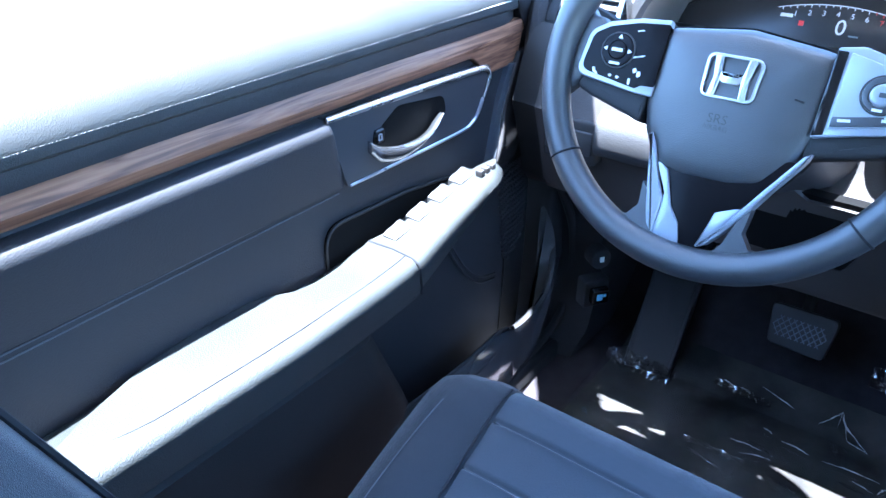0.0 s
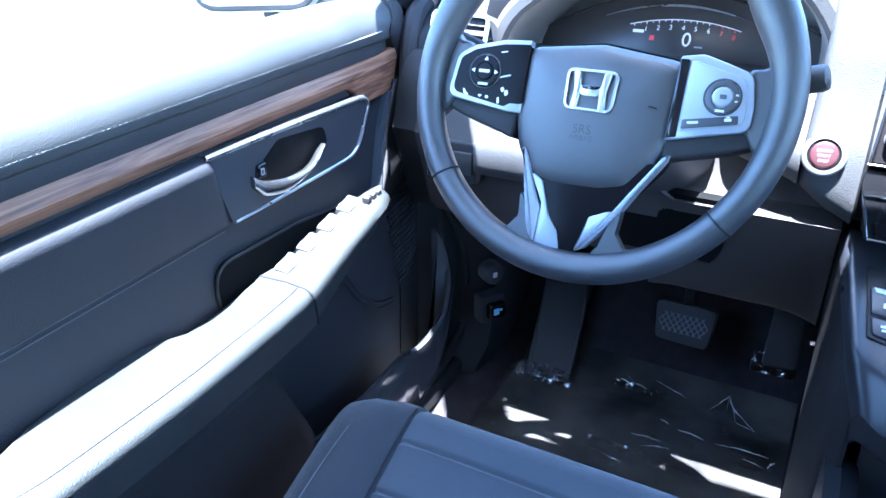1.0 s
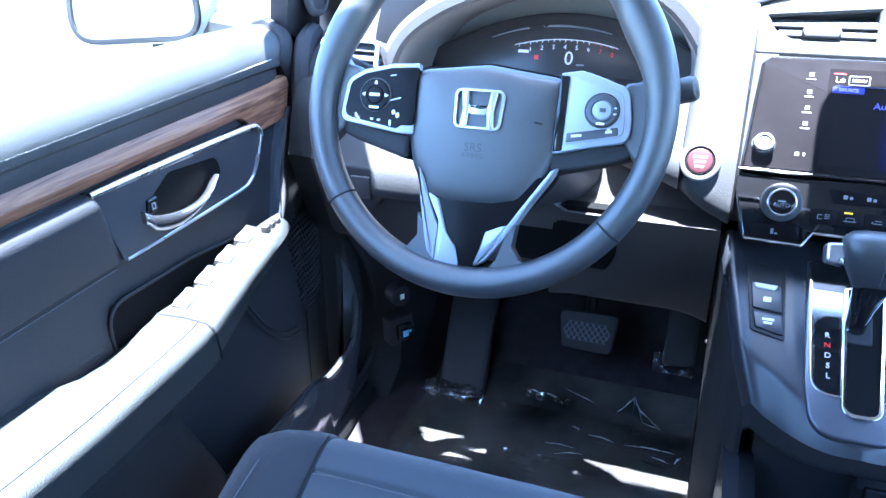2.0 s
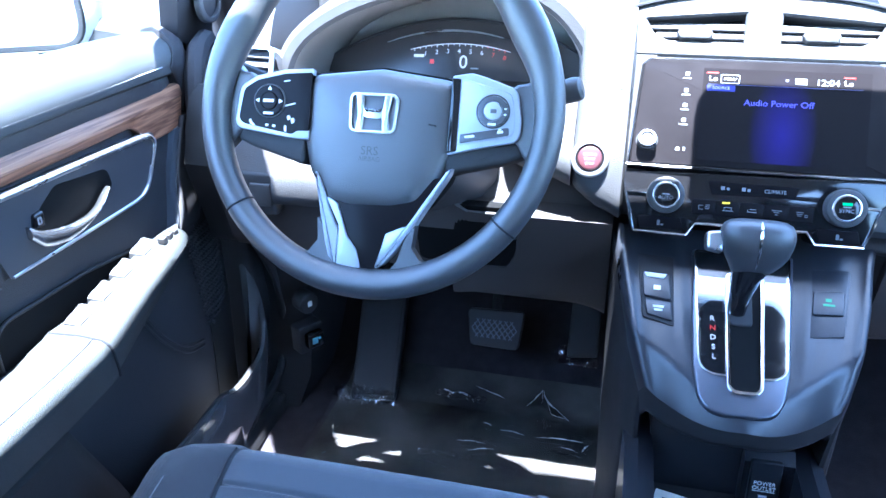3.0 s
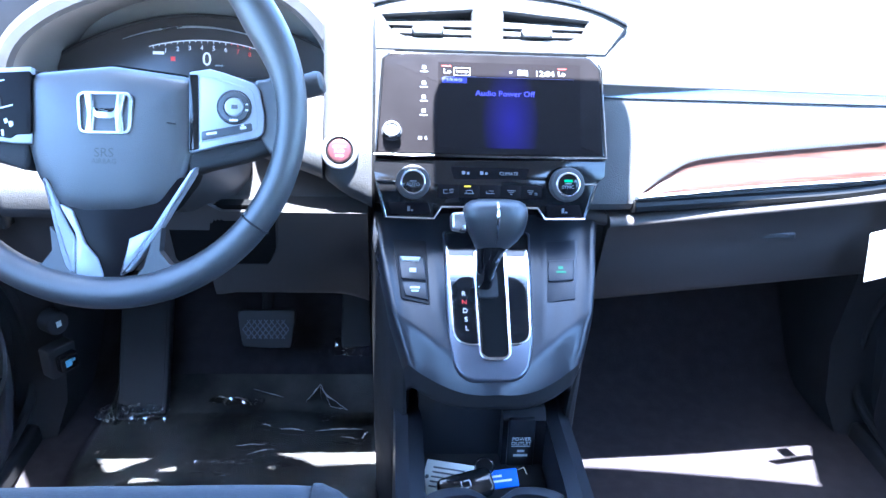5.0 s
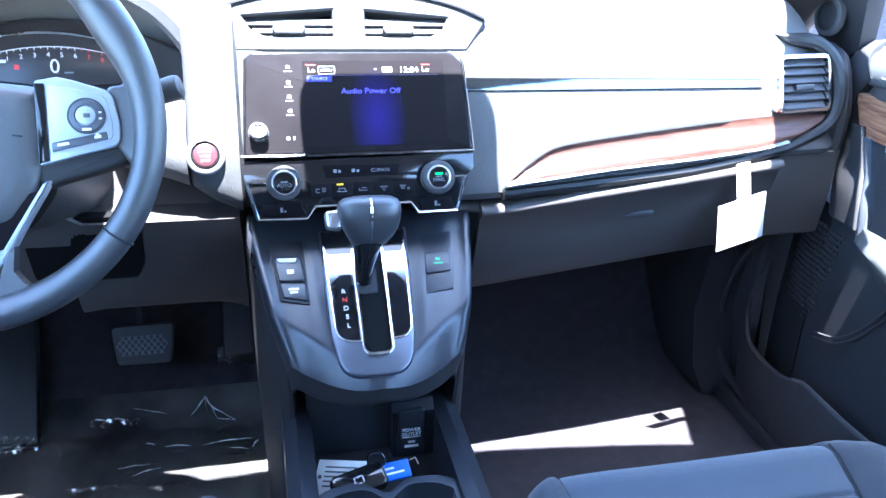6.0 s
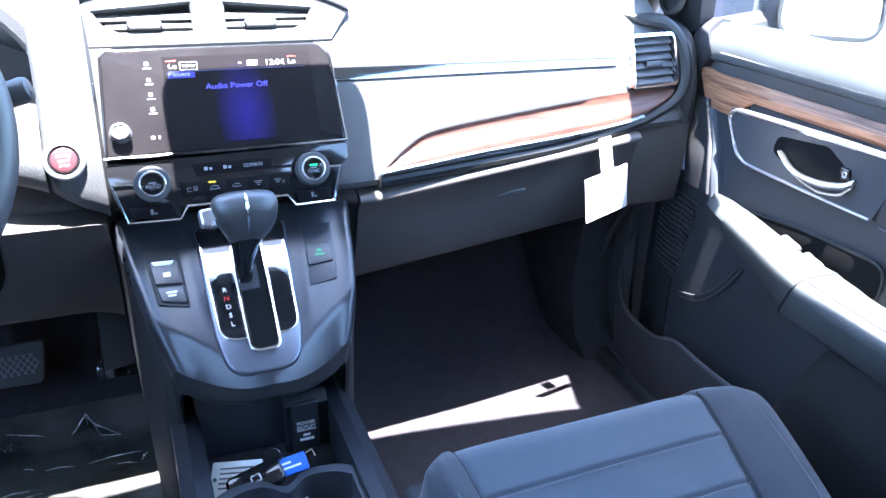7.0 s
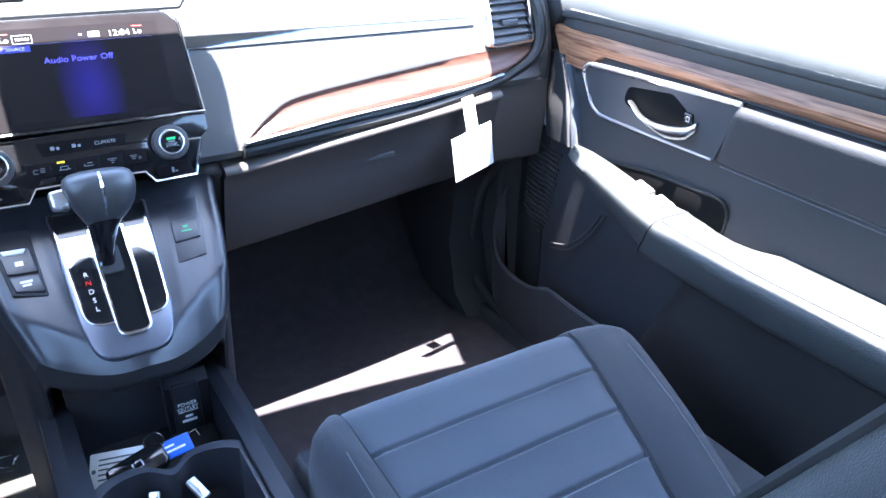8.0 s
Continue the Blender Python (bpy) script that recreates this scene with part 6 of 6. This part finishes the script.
            plate(b, Matrix(((0, 0, -s, s * x), (1, 0, 0, yy), (0, 1, 0, zz), (0, 0, 0, 1))), [(0.0032 * math.cos(math.pi / 3 * k), 0.0032 * math.sin(math.pi / 3 * k)) for k in range(6)], -0.002, 0.0016)
    part("speaker_grille", b, HARD, d, "hexagonal speaker grille")
    for o in (0.0, 0.009):
        part("speaker_ring", tube(bmesh.new(), curve_through([W(0.742, 0.730 + o, 0.325), W(0.738, 0.752 + o, 0.285), W(0.735, 0.780 + o * 0.7, 0.250 + o * 0.6), W(0.736, 0.810 + o * 0.4, 0.228 + o), W(0.742, 0.855, 0.212 + o)], 16), 0.0018, 6), HARD, d)
    # upright front edge between wood and armrest: a pale bead, the jamb cover ahead of it blackened to imitate shade
    # and a cloth strip behind
    run_f = ((0.904, 0.560), (0.885, 0.528), (0.866, 0.486), (0.849, 0.443), (0.831, 0.408)) if s < 0 else ((0.884, 0.560), (0.870, 0.530), (0.858, 0.500), (0.842, 0.460), (0.830, 0.415))
    sp = curve_through([W(0.742 - 0.006 * k / 4, y, z) for k, (y, z) in enumerate(run_f)], 16)
    part("front_bead", tube(bmesh.new(), sp, [0.0042] * 16, 10), LOWER, d, "pale-lit rounded edge bead")
    b = bmesh.new()
    loft(b, [[p + Vector((s * a, c, 0)) for a, c in ((0.014, -0.004), (0.002, 0.0), (0.0005, 0.012), (0.0005, 0.045), (0.006, 0.066), (0.018, 0.080))] for p in sp])
    part("front_edge", b, BLACK, d, smooth=50)
    b = bmesh.new()
    loft(b, [[p + Vector((s * a, c, dz)) for a, c in ((0.012, -0.024), (0.000, -0.022), (-0.003, -0.016), (-0.002, -0.008), (0.004, -0.003), (0.012, -0.002))] for p, dz in [(q, -0.012) for q in sp]])
    part("edge_fabric", b, CLOTH, d, "narrow grey cloth strip", smooth=50)
    # dark shoulder that wraps the front end of the belt pad and runs down ahead of the wood
    b = bmesh.new()
    cover = [(0.815, 0.556), (0.748, 0.558), (0.744, 0.575), (0.743, 0.60), (0.7395, 0.618)] + [(x - 0.0016, z + 0.0014) for x, z in BELT_PROF[2:]]
    rings = []
    for y, dx, dz in ((0.888, 0.002, 0.003), (0.8885, 0.0, 0.0), (0.90, 0.0, 0.0), (0.915, 0.0, 0.0), (0.935, 0.002, 0.003), (0.955, 0.005, 0.006), (0.98, 0.008, 0.009), (1.02, 0.012, 0.012), (1.08, 0.020, 0.014)):
        fade = 1.0 if y < 0.95 else max(0.0, 1 - (y - 0.95) / 0.1)
        rings.append([W(x + (dx if x < 0.80 else 0.0), y + fade * lerp_table([(0.55, 0.036), (0.60, 0.032), (0.612, 0.020), (0.622, 0.007), (0.631, 0.0), (0.640, 0.010), (0.655, 0.026), (0.68, 0.050)], z), z - (dz if z > 0.64 else 0.0)) for x, z in belt(y, cover)])
    loft(b, rings)
    part("shoulder", b, BLACK, d, smooth=80)
    # sail panel with its tweeter
    b = bmesh.new()
    loft(b, [[W(0.785 - 0.364 * (z - 0.665) + dx, y, z) for y, z in ((0.962, 0.655), (1.07, 0.60), (1.02, 0.75), (0.895, 0.93), (0.875, 0.92))] for dx in (-0.022, -0.016, 0.012)])
    part("sail_panel", b, BLACK, d)
    tw = Matrix(((0, 0, -s, s * 0.747), (1, 0, 0, 1.006), (0, 1, 0, 0.698), (0, 0, 0, 1)))
    part("tweeter", slab(tw, circle(0, 0, 0.030, 28), -0.002, 0.008, 0.003, circle(0, 0, 0.022, 28)), PAD, d)
    part("tweeter_grille", slab(tw, circle(0, 0, 0.022, 28), -0.002, 0.004, 0.002), BLACK, d)
    return d


build_door(-1, "car_door")
build_door(1, "car_door")

# dark gap and curved end trim between dash and doors
for s in (-1, 1):
    b = bmesh.new()
    sp = curve_through([(s * 0.752, 1.0, 0.645), (s * 0.744, 0.962, 0.635), (s * 0.735, 0.93, 0.60), (s * 0.730, 0.915, 0.54), (s * 0.728, 0.925, 0.46), (s * 0.726, 0.96, 0.40), (s * 0.722, 1.01, 0.32), (s * 0.716, 1.055, 0.23), (s * 0.712, 1.06, 0.14), (s * 0.710, 1.03, 0.065), (s * 0.708, 0.95, 0.04), (s * 0.706, 0.80, 0.036)], 60)
    tube(b, sp, [0.016 - 0.008 * min(1, max(0, (k - 18) / 12)) for k in range(60)], 10)
    solo("trim_door_seal_" + ("left" if s < 0 else "right"), b, BLACK, "black rubber door seal along the dash end", "seal", kind="structure")


# ---------- seats ----------
def build_seat(cx, yf, who, flip, lean, first):
    st_ = thing("front_seat", (cx, yf - 0.25, 0.0), "%s seat in blue-grey cloth with darker bolsters" % who, "car seat", "front seats")

    def height(u, y):
        z = 0.295 - 0.03 * max(0, (yf - 0.06 - y)) / 0.4
        e = max(0.0, (y - (yf - 0.07)) / 0.07)
        return z - 0.055 * e ** 2.6

    # the cushion narrows towards the backrest on its door side
    def taper(q, y):
        d = max(0.0, yf - 0.045 - y)
        return (0.26 + 0.28 * d) * d * (1.0 if flip < 0 else 0.5) if q * flip < 0 else 0.0

    # middle panel with cross seams
    seams = [yf - first - 0.0675 * k for k in range(5)]
    b = bmesh.new()
    grid = []
    for i in range(401):
        y = yf - 0.50 * (1 - i / 400)
        row = []
        for j in range(33):
            u = (j / 32 - 0.5) * 0.33
            z = height(u, y)
            for sy in seams:
                g = (y - sy)
                z -= 0.0042 * math.exp(-(g / 0.0026) ** 2)
                z += 0.0006 * math.cos(min(1.0, abs(g) / 0.033) * math.pi)
            z -= 0.003 * (abs(u) / 0.165) ** 8
            z += 0.0015 * noise.noise((u * 12 + cx, y * 12, 0.0))
            row.append((cx + u * (1 - taper(1 if u > 0 else -1, y) / 0.165), y, z))
        grid.append(row)
    sheet(b, grid, 0.03, (0, 0, -1))
    part("seat_panel", b, CLOTH, st_, "blue-grey cloth panel with stitched cross seams", smooth=80)
    # bolsters left and right
    for q, wide in ((-1, 0.054 if flip < 0 else 0.095), (1, 0.095 if flip < 0 else 0.054)):
        b = bmesh.new()
        rings = []
        for i in range(31):
            y = yf - 0.012 - 0.50 * (1 - i / 30)
            e = max(0.0, (y - (yf - 0.11)) / 0.098)
            rise = 0.020 * (1 - e)
            w = wide * (1 - 0.45 * e ** 3)
            zt = height(0.165, min(y, yf)) - 0.004
            rings.append([(cx + q * (0.163 - taper(q, y) + w * t), y - 0.02 * e * t, zz) for t, zz in ((0.0, zt - 0.001), (0.06, zt + 0.004), (0.3, zt + 0.4 * rise + 0.006), (0.6, zt + rise), (0.85, zt + rise * 0.6 - 0.006), (1.0, zt - 0.035), (1.03, zt - 0.09), (0.9, 0.06), (0.0, 0.06))])
        loft(b, rings)
        part("bolster", b, BOLSTER, st_, "darker cloth bolster", smooth=80)
        part("bolster_piping", tube(bmesh.new(), [(cx + q * (0.1655 - taper(q, yf - 0.02 - 0.46 * k / 20)), yf - 0.02 - 0.46 * k / 20, height(0, yf - 0.02 - 0.46 * k / 20) - 0.001) for k in range(1, 21)], 0.0013, 6), SEAM, st_)
        part("bolster_stitch", tube(bmesh.new(), [(cx + q * (0.163 - taper(q, yf - 0.03 - 0.44 * k / 20) + wide * 0.62 * (1 - 0.3 * (1 - k / 20) ** 4)), yf - 0.03 - 0.44 * k / 20, height(0, yf - 0.03 - 0.44 * k / 20) + 0.0185 * min(1, (0.02 + 0.44 * k / 20) / 0.09) - 0.001) for k in range(4, 21)], 0.0006, 5), THREAD, st_)
    for sy in seams[:4]:
        part("cross_stitch", tube(bmesh.new(), [(cx + u * (1 - taper(1 if u > 0 else -1, sy) / 0.165), sy - 0.007, height(u, sy) + 0.0010) for u in (-0.155, -0.08, 0.0, 0.08, 0.155)], 0.0007, 5), THREAD, st_)
    # front skirt and base
    b = bmesh.new()
    loft(b, [[(cx - 0.21, yf - 0.02 - k, z), (cx + 0.21, yf - 0.02 - k, z), (cx + 0.22, yf - 0.5, z), (cx - 0.22, yf - 0.5, z)] for k, z in ((0.10, 0.02), (0.07, 0.08), (0.0, 0.17), (-0.008, 0.22), (0.01, 0.245))])
    part("skirt", b, BOLSTER, st_)
    # backrest
    b = bmesh.new()
    rings = []
    for i in range(25):
        t = i / 24
        z = 0.20 + 0.58 * t
        yb = 0.187 - lean * (z - 0.30) - 0.05 * max(0, t - 0.9) / 0.1
        w = lerp_table([(0.20, 0.12), (0.30, 0.135), (0.36, 0.19), (0.44, 0.232), (0.58, 0.238), (0.70, 0.20), (0.76, 0.175), (0.78, 0.13)], z)
        rings.append([(cx + w * u, yb + dy, z) for u, dy in ((-1.0, -0.10), (-1.05, -0.03), (-1.0, 0.005), (-0.92, 0.023), (-0.80, 0.015), (-0.64, -0.022), (-0.4, -0.038), (0, -0.042), (0.4, -0.038), (0.64, -0.022), (0.80, 0.015), (0.92, 0.023), (1.0, 0.005), (1.05, -0.03), (1.0, -0.10))])
    loft(b, rings)
    part("backrest", b, BOLSTER, st_, smooth=80)
    for q in (-1, 1):
        part("backrest_piping", tube(bmesh.new(), [Vector(r[3 if q < 0 else 11]) + Vector((0, 0.002, 0)) for r in rings], 0.003, 6), SEAM, st_)
    return st_


build_seat(0.334, 0.576, "passenger", -1, 0.52, 0.116)
build_seat(-0.362, 0.612, "driver", 1, 0.40, 0.094)

# ---------- footwell ----------
bp_ = thing("brake_pedal", (-0.333, 1.10, 0.15), "brake pedal with a diamond-patterned rubber pad", "pedal")
pmx = axes((-0.333, 1.10, 0.152), (1, 0, 0), (0, 0.45, 0.89))
part("pad", slab(pmx, rounded([(-0.050, 0.030), (0.051, 0.032), (0.044, -0.036), (-0.040, -0.034)], 0.01), -0.012, 0.004, 0.003), RUBBER, bp_)
b = bmesh.new()
for i in range(-7, 8):
    for sgn in (-1, 1):
        x0, x1 = i * 0.0098 - 0.0125 * sgn, i * 0.0098 + 0.0125 * sgn
        y0, y1 = -0.0190, 0.0130
        pts = []
        for t in (0, 0.25, 0.5, 0.75, 1):
            x = x0 + (x1 - x0) * t
            if abs(x) < 0.040:
                pts.append(pmx @ Vector((x, y0 + (y1 - y0) * t, 0.0045)))
        if len(pts) > 1:
            tube(b, pts, 0.0010, 4)
part("tread", b, material("pale_tread_rubber", (0.17, 0.18, 0.21), 0.5, vary=0.2), bp_)
part("arm", tube(bmesh.new(), [(-0.333, 1.115, 0.15), (-0.335, 1.17, 0.25), (-0.34, 1.25, 0.40)], 0.010, 8), BLACK, bp_)
ap = thing("accelerator_pedal", (-0.186, 1.12, 0.14), "black organ-type accelerator pedal", "pedal")
amx = axes((-0.180, 1.12, 0.150), (1, 0, 0), (0, 0.5, 0.87))
part("pad", slab(amx, rounded([(-0.024, 0.08), (0.024, 0.08), (0.026, -0.04), (-0.026, -0.045)], 0.008), -0.01, 0.004, 0.003), RUBBER, ap)
part("arm", tube(bmesh.new(), [(-0.186, 1.15, 0.19), (-0.19, 1.24, 0.38)], 0.009, 8), BLACK, ap)
fr = thing("footrest", (-0.54, 1.1, 0.05), "black rubber-faced footrest on the toe board", "footrest")
frm = axes((-0.538, 1.03, 0.012), (1, 0.14, 0), (-0.170, 0.80, 0.62))
part("board", slab(frm, rounded([(-0.040, 0.0), (0.040, 0.0), (0.044, 0.30), (-0.044, 0.30)], 0.006), -0.02, 0.012, 0.004), HARD, fr)
part("rubber_face", slab(frm, rounded([(-0.034, 0.008), (0.034, 0.008), (0.038, 0.292), (-0.038, 0.292)], 0.006), 0.011, 0.0135, 0.001), RUBBER, fr)
hr = thing("bonnet_release", (-0.63, 1.01, 0.14), "bonnet release lever with a pale blue mark on the kick panel", "lever")
hrm = axes((-0.640, 1.012, 0.146), (0.55, 0.83, 0), (0, 0, 1))
part("plate", slab(hrm, rect(-0.024, 0.024, -0.028, 0.024, 0.006), -0.02, 0.004, 0.003), BLACK, hr)
part("grip", slab(at(hrm, 0, 0, 0.008), rect(-0.016, 0.016, -0.014, 0.014, 0.005), 0, 0.012, 0.004), PIANO, hr)
bars("mark", at(hrm, 0, 0, 0.021), [(-0.009, 0.002, -0.005, 0.007), (0.003, 0.008, 0.001, 0.006)], material("pale_blue_print", (0.2, 0.5, 0.7), 0.4), hr)
fu = thing("fuel_flap_switch", (-0.64, 1.02, 0.20), "small dark switch with a white pump mark", "switch")
fum = axes((-0.642, 1.02, 0.207), (0.55, 0.83, 0), (0, 0, 1))
part("body", slab(fum, circle(0, 0, 0.019, 24), -0.02, 0.006, 0.003), BLACK, fu)
bars("mark", at(fum, 0, 0, 0.0062), [(-0.004, 0.004, -0.005, 0.005)], PAPER, fu)

# driver's rubber-backed mat and the clear film over it
b = bmesh.new()
grid = []
for i in range(40):
    y = 0.56 + 0.56 * i / 39
    grid.append([(x, y, 0.016 + 0.05 * max(0, (y - 1.06) / 0.06) ** 2 * 0.5 + 0.002 * noise.noise((x * 20, y * 20, 2))) for x in [-0.60 + 0.46 * k / 30 for k in range(31)]])
sheet(b, grid, 0.008, (0, 0, -1))
solo("floor_mat", b, material("mat_carpet", (0.060, 0.056, 0.050), 0.95, bump=1.0, scale=420, kind="noise", vary=0.8, big=9), "dusty dark carpet mat in the driver's footwell", "mat")
film = thing("protective_film", (-0.37, 0.8, 0.02), "crinkled clear plastic film over the driver's mat", "plastic film")


def crumpled(x0, x1, y0, y1, nx, ny, z, tall, seed):
    """A film of small flat facets, creased in patches."""
    rnd = random.Random(seed)
    bb = bmesh.new()
    dx, dy = (x1 - x0) / (nx - 1), (y1 - y0) / (ny - 1)
    vs = []
    for i in range(ny):
        row = []
        for k in range(nx):
            x, y = x0 + dx * k, y0 + dy * i
            patch = max(0.0, min(1.0, 0.42 + 1.9 * noise.noise((x * 7, y * 9, seed * 1.3))))
            fold = 0.006 * (1 - abs(noise.noise((x * 5 + 2, y * 14, seed)))) ** 14
            inner = 0 < i < ny - 1 and 0 < k < nx - 1
            row.append(bb.verts.new((x + rnd.uniform(-0.38, 0.38) * dx * inner, y + rnd.uniform(-0.38, 0.38) * dy * inner, z(y) + tall * patch * (rnd.uniform(0, 0.0046) + fold))))
        vs.append(row)
    for i in range(ny - 1):
        for k in range(nx - 1):
            a, b, c, d = vs[i][k], vs[i][k + 1], vs[i + 1][k + 1], vs[i + 1][k]
            for tri in (((a, b, c), (a, c, d)) if rnd.random() < 0.5 else ((a, b, d), (b, c, d))):
                bb.faces.new(tri)
    return bb


part("film_sheet", crumpled(-0.605, -0.148, 0.58, 1.03, 56, 52, lambda y: 0.024, 0.6, 3), FILM, film, smooth=14)
part("folded_edge", crumpled(-0.600, -0.485, 0.992, 1.026, 30, 9, lambda y: 0.028 + 0.2 * (y - 0.99), 3.0, 5), CREASED, film, "gathered film edge at the footrest", smooth=8)
part("folded_edge", crumpled(-0.225, -0.152, 1.165, 1.190, 26, 9, lambda y: 0.050 + 1.0 * (y - 1.165), 2.6, 6), CREASED, film, "gathered film edge below the pedals", smooth=8)

# gathered ridges where the film has bunched up
for x0, x1, y0, y1, sd in ((-0.43, -0.335, 1.045, 1.062, 11), (-0.42, -0.33, 0.895, 0.905, 15)):
    part("film_ridge", crumpled(x0, x1, y0, y1, 22, 6, lambda y: 0.027, 2.2, sd), CREASED, film, "bunched ridge of clear film", smooth=8)

# sharp single folds that catch the light
def film_fold(x0, y0, x1, y1, tall, wide, seed):
    rnd = random.Random(seed)
    a, b = Vector((x0, y0, 0.026)), Vector((x1, y1, 0.026))
    side = (b - a).cross(Vector((0, 0, 1))).normalized()
    rings = []
    for k in range(9):
        t = k / 8
        p = a.lerp(b, t) + side * rnd.uniform(-0.002, 0.002)
        h = tall * math.sin(math.pi * min(1, t * 1.15)) ** 0.8 * rnd.uniform(0.75, 1.1) + 0.0006
        w = 0.5 * wide * (0.3 + 0.7 * math.sin(math.pi * t))
        rings.append([p - side * w, p - side * w * 0.2 + Vector((0, 0, h * 0.8)), p + Vector((0, 0, h)), p + side * w * 0.35 + Vector((0, 0, h * 0.5)), p + side * w])
    return loft(bmesh.new(), rings, False)


for k, (x0, y0, x1, y1, tall, wide) in enumerate(((-0.345, 0.955, -0.30, 0.945, 0.005, 0.004), (-0.215, 0.950, -0.165, 0.947, 0.005, 0.004), (-0.30, 0.90, -0.255, 0.893, 0.004, 0.004), (-0.575, 0.885, -0.555, 0.905, 0.006, 0.005), (-0.42, 0.885, -0.36, 0.875, 0.004, 0.004))):
    part("film_fold", film_fold(x0, y0, x1, y1, tall, wide, 40 + k), CREASED, film, "sharp bright fold in the film", smooth=20)
# a raised peak, the glints on its edges drawn in white
PEAK = [Vector(p) for p in ((-0.266, 1.057, 0.027), (-0.252, 1.058, 0.044), (-0.239, 1.055, 0.066), (-0.228, 1.050, 0.046), (-0.192, 1.034, 0.027), (-0.240, 1.064, 0.028), (-0.222, 1.042, 0.028))]
b = bmesh.new()
vs = [b.verts.new(p) for p in PEAK]
for f in ((0, 1, 5), (1, 2, 5), (2, 3, 6), (3, 4, 6), (2, 6, 5)):
    b.faces.new([vs[i] for i in f])
part("film_peak", b, CREASED, film, "raised peak of clear film", smooth=10)


def glint_line(pts, r, seed):
    rnd = random.Random(seed)
    run = [p + Vector((rnd.uniform(-1, 1), rnd.uniform(-1, 1), rnd.uniform(0, 0.6))) * 0.0007 for p in curve_through(pts, 4 * len(pts))]
    n = len(run)
    return tube(bmesh.new(), run, [r * (0.12 + rnd.uniform(0.1, 0.9) * math.sin(math.pi * (k + 0.5) / n)) for k in range(n)], 5)


for i, (ids, r) in enumerate((((0, 1, 2), 0.0012), ((2, 3, 4), 0.0020), ((5, 2, 6), 0.0009), ((6, 4), 0.0011))):
    part("crease", glint_line([PEAK[q] for q in ids], r, 70 + i), GLINT_WHITE, film, "white line for a glint on a film crease")
# glints on the flat film, drawn as thin white tubes
for i, (x0, y0, x1, y1, r) in enumerate(((-0.418, 1.071, -0.398, 1.063, 0.0016), (-0.390, 1.068, -0.372, 1.062, 0.0030), (-0.362, 1.092, -0.306, 1.069, 0.0011), (-0.301, 0.983, -0.259, 0.978, 0.0013), (-0.242, 0.977, -0.165, 0.981, 0.0012),
                                          (-0.164, 0.957, -0.155, 0.974, 0.0022), (-0.363, 0.941, -0.318, 0.943, 0.0012), (-0.342, 0.920, -0.301, 0.933, 0.0010), (-0.330, 0.995, -0.316, 0.990, 0.0014), (-0.200, 0.962, -0.170, 0.955, 0.0010))):
    part("crease", glint_line([Vector((x0, y0, 0.028)), Vector((x0 * 0.5 + x1 * 0.5, y0 * 0.4 + y1 * 0.6, 0.030)), Vector((x1, y1, 0.028))], r, 90 + i), GLINT_WHITE, film, "white line for a glint on a film crease")


# ---------- outside ----------
def door_mirror(s):
    m = thing("door_mirror", (s * 0.97, 0.92, 0.72), "door mirror in a rounded housing", "mirror", "door mirrors")
    mm = axes((s * 0.990, 0.90, 0.705), (1, -0.12 * s, 0), (0, 0.06, 1))
    o = rounded([(-0.115, -0.075), (0.115, -0.06), (0.105, 0.06), (-0.095, 0.075)] if s < 0 else [(-0.115, -0.06), (0.115, -0.075), (0.095, 0.075), (-0.105, 0.06)], 0.045, 6)
    bb = bmesh.new()
    loft(bb, [[mm @ Vector((x * f, y * f, z)) for x, y in o] for z, f in ((0.0, 1.0), (-0.02, 1.06), (-0.06, 0.98), (-0.10, 0.7), (-0.12, 0.3))])
    part("housing", bb, CARPAINT if s < 0 else DARKPAINT, m)
    part("glass", slab(mm, shrink(o, 0.008), -0.001, 0.003), MIRROR, m)
    part("rim", slab(mm, o, -0.004, 0.006, 0.002, shrink(o, 0.008)), BLACK, m)
    part("foot", tube(bmesh.new(), [(s * 0.80, 0.97, 0.64), (s * 0.90, 0.94, 0.66)], 0.025, 10), BLACK, m)


door_mirror(-1)
door_mirror(1)


def parked_car(x, y, turn, mat, label):
    c = thing("parked_car", (x, y, -0.42), label, "car", "parked cars")
    M = Matrix.Translation((x, y, -0.42)) @ Matrix.Rotation(radians(turn), 4, "Z")
    prof = [(-2.2, 0.35), (-2.25, 0.75), (-1.9, 0.95), (-1.1, 1.0), (-0.45, 1.45), (1.2, 1.48), (1.9, 1.0), (2.25, 0.9), (2.25, 0.4)]
    bb = bmesh.new()
    loft(bb, [[M @ Vector((w * (0.80 if z > 1.2 else 1.0), yy, z)) for yy, z in prof] for w in (-0.88, -0.84, 0.84, 0.88)])
    part("body", bb, mat, c)
    bb = bmesh.new()
    loft(bb, [[M @ Vector((w, yy, z)) for yy, z in ((-0.95, 1.02), (-0.42, 1.40), (1.15, 1.42), (1.7, 1.04))] for w in (-0.86, 0.86)])
    part("windows", bb, PIANO, c)
    for wy in (-1.4, 1.4):
        for wx in (-0.8, 0.8):
            p = M @ Vector((wx, wy, 0.33))
            q = M @ Vector((wx * 1.12, wy, 0.33))
            part("wheel", tube(bmesh.new(), [p, q], 0.33, 24), RUBBER, c)


parked_car(-4.9, 6.9, 36, CARPAINT, "white parked car on the asphalt outside")
parked_car(-1.5, 11.5, 95, DARKPAINT, "dark parked car on the asphalt outside")
parked_car(4.9, 6.4, -37, DARKPAINT, "dark blue parked car on the asphalt outside")
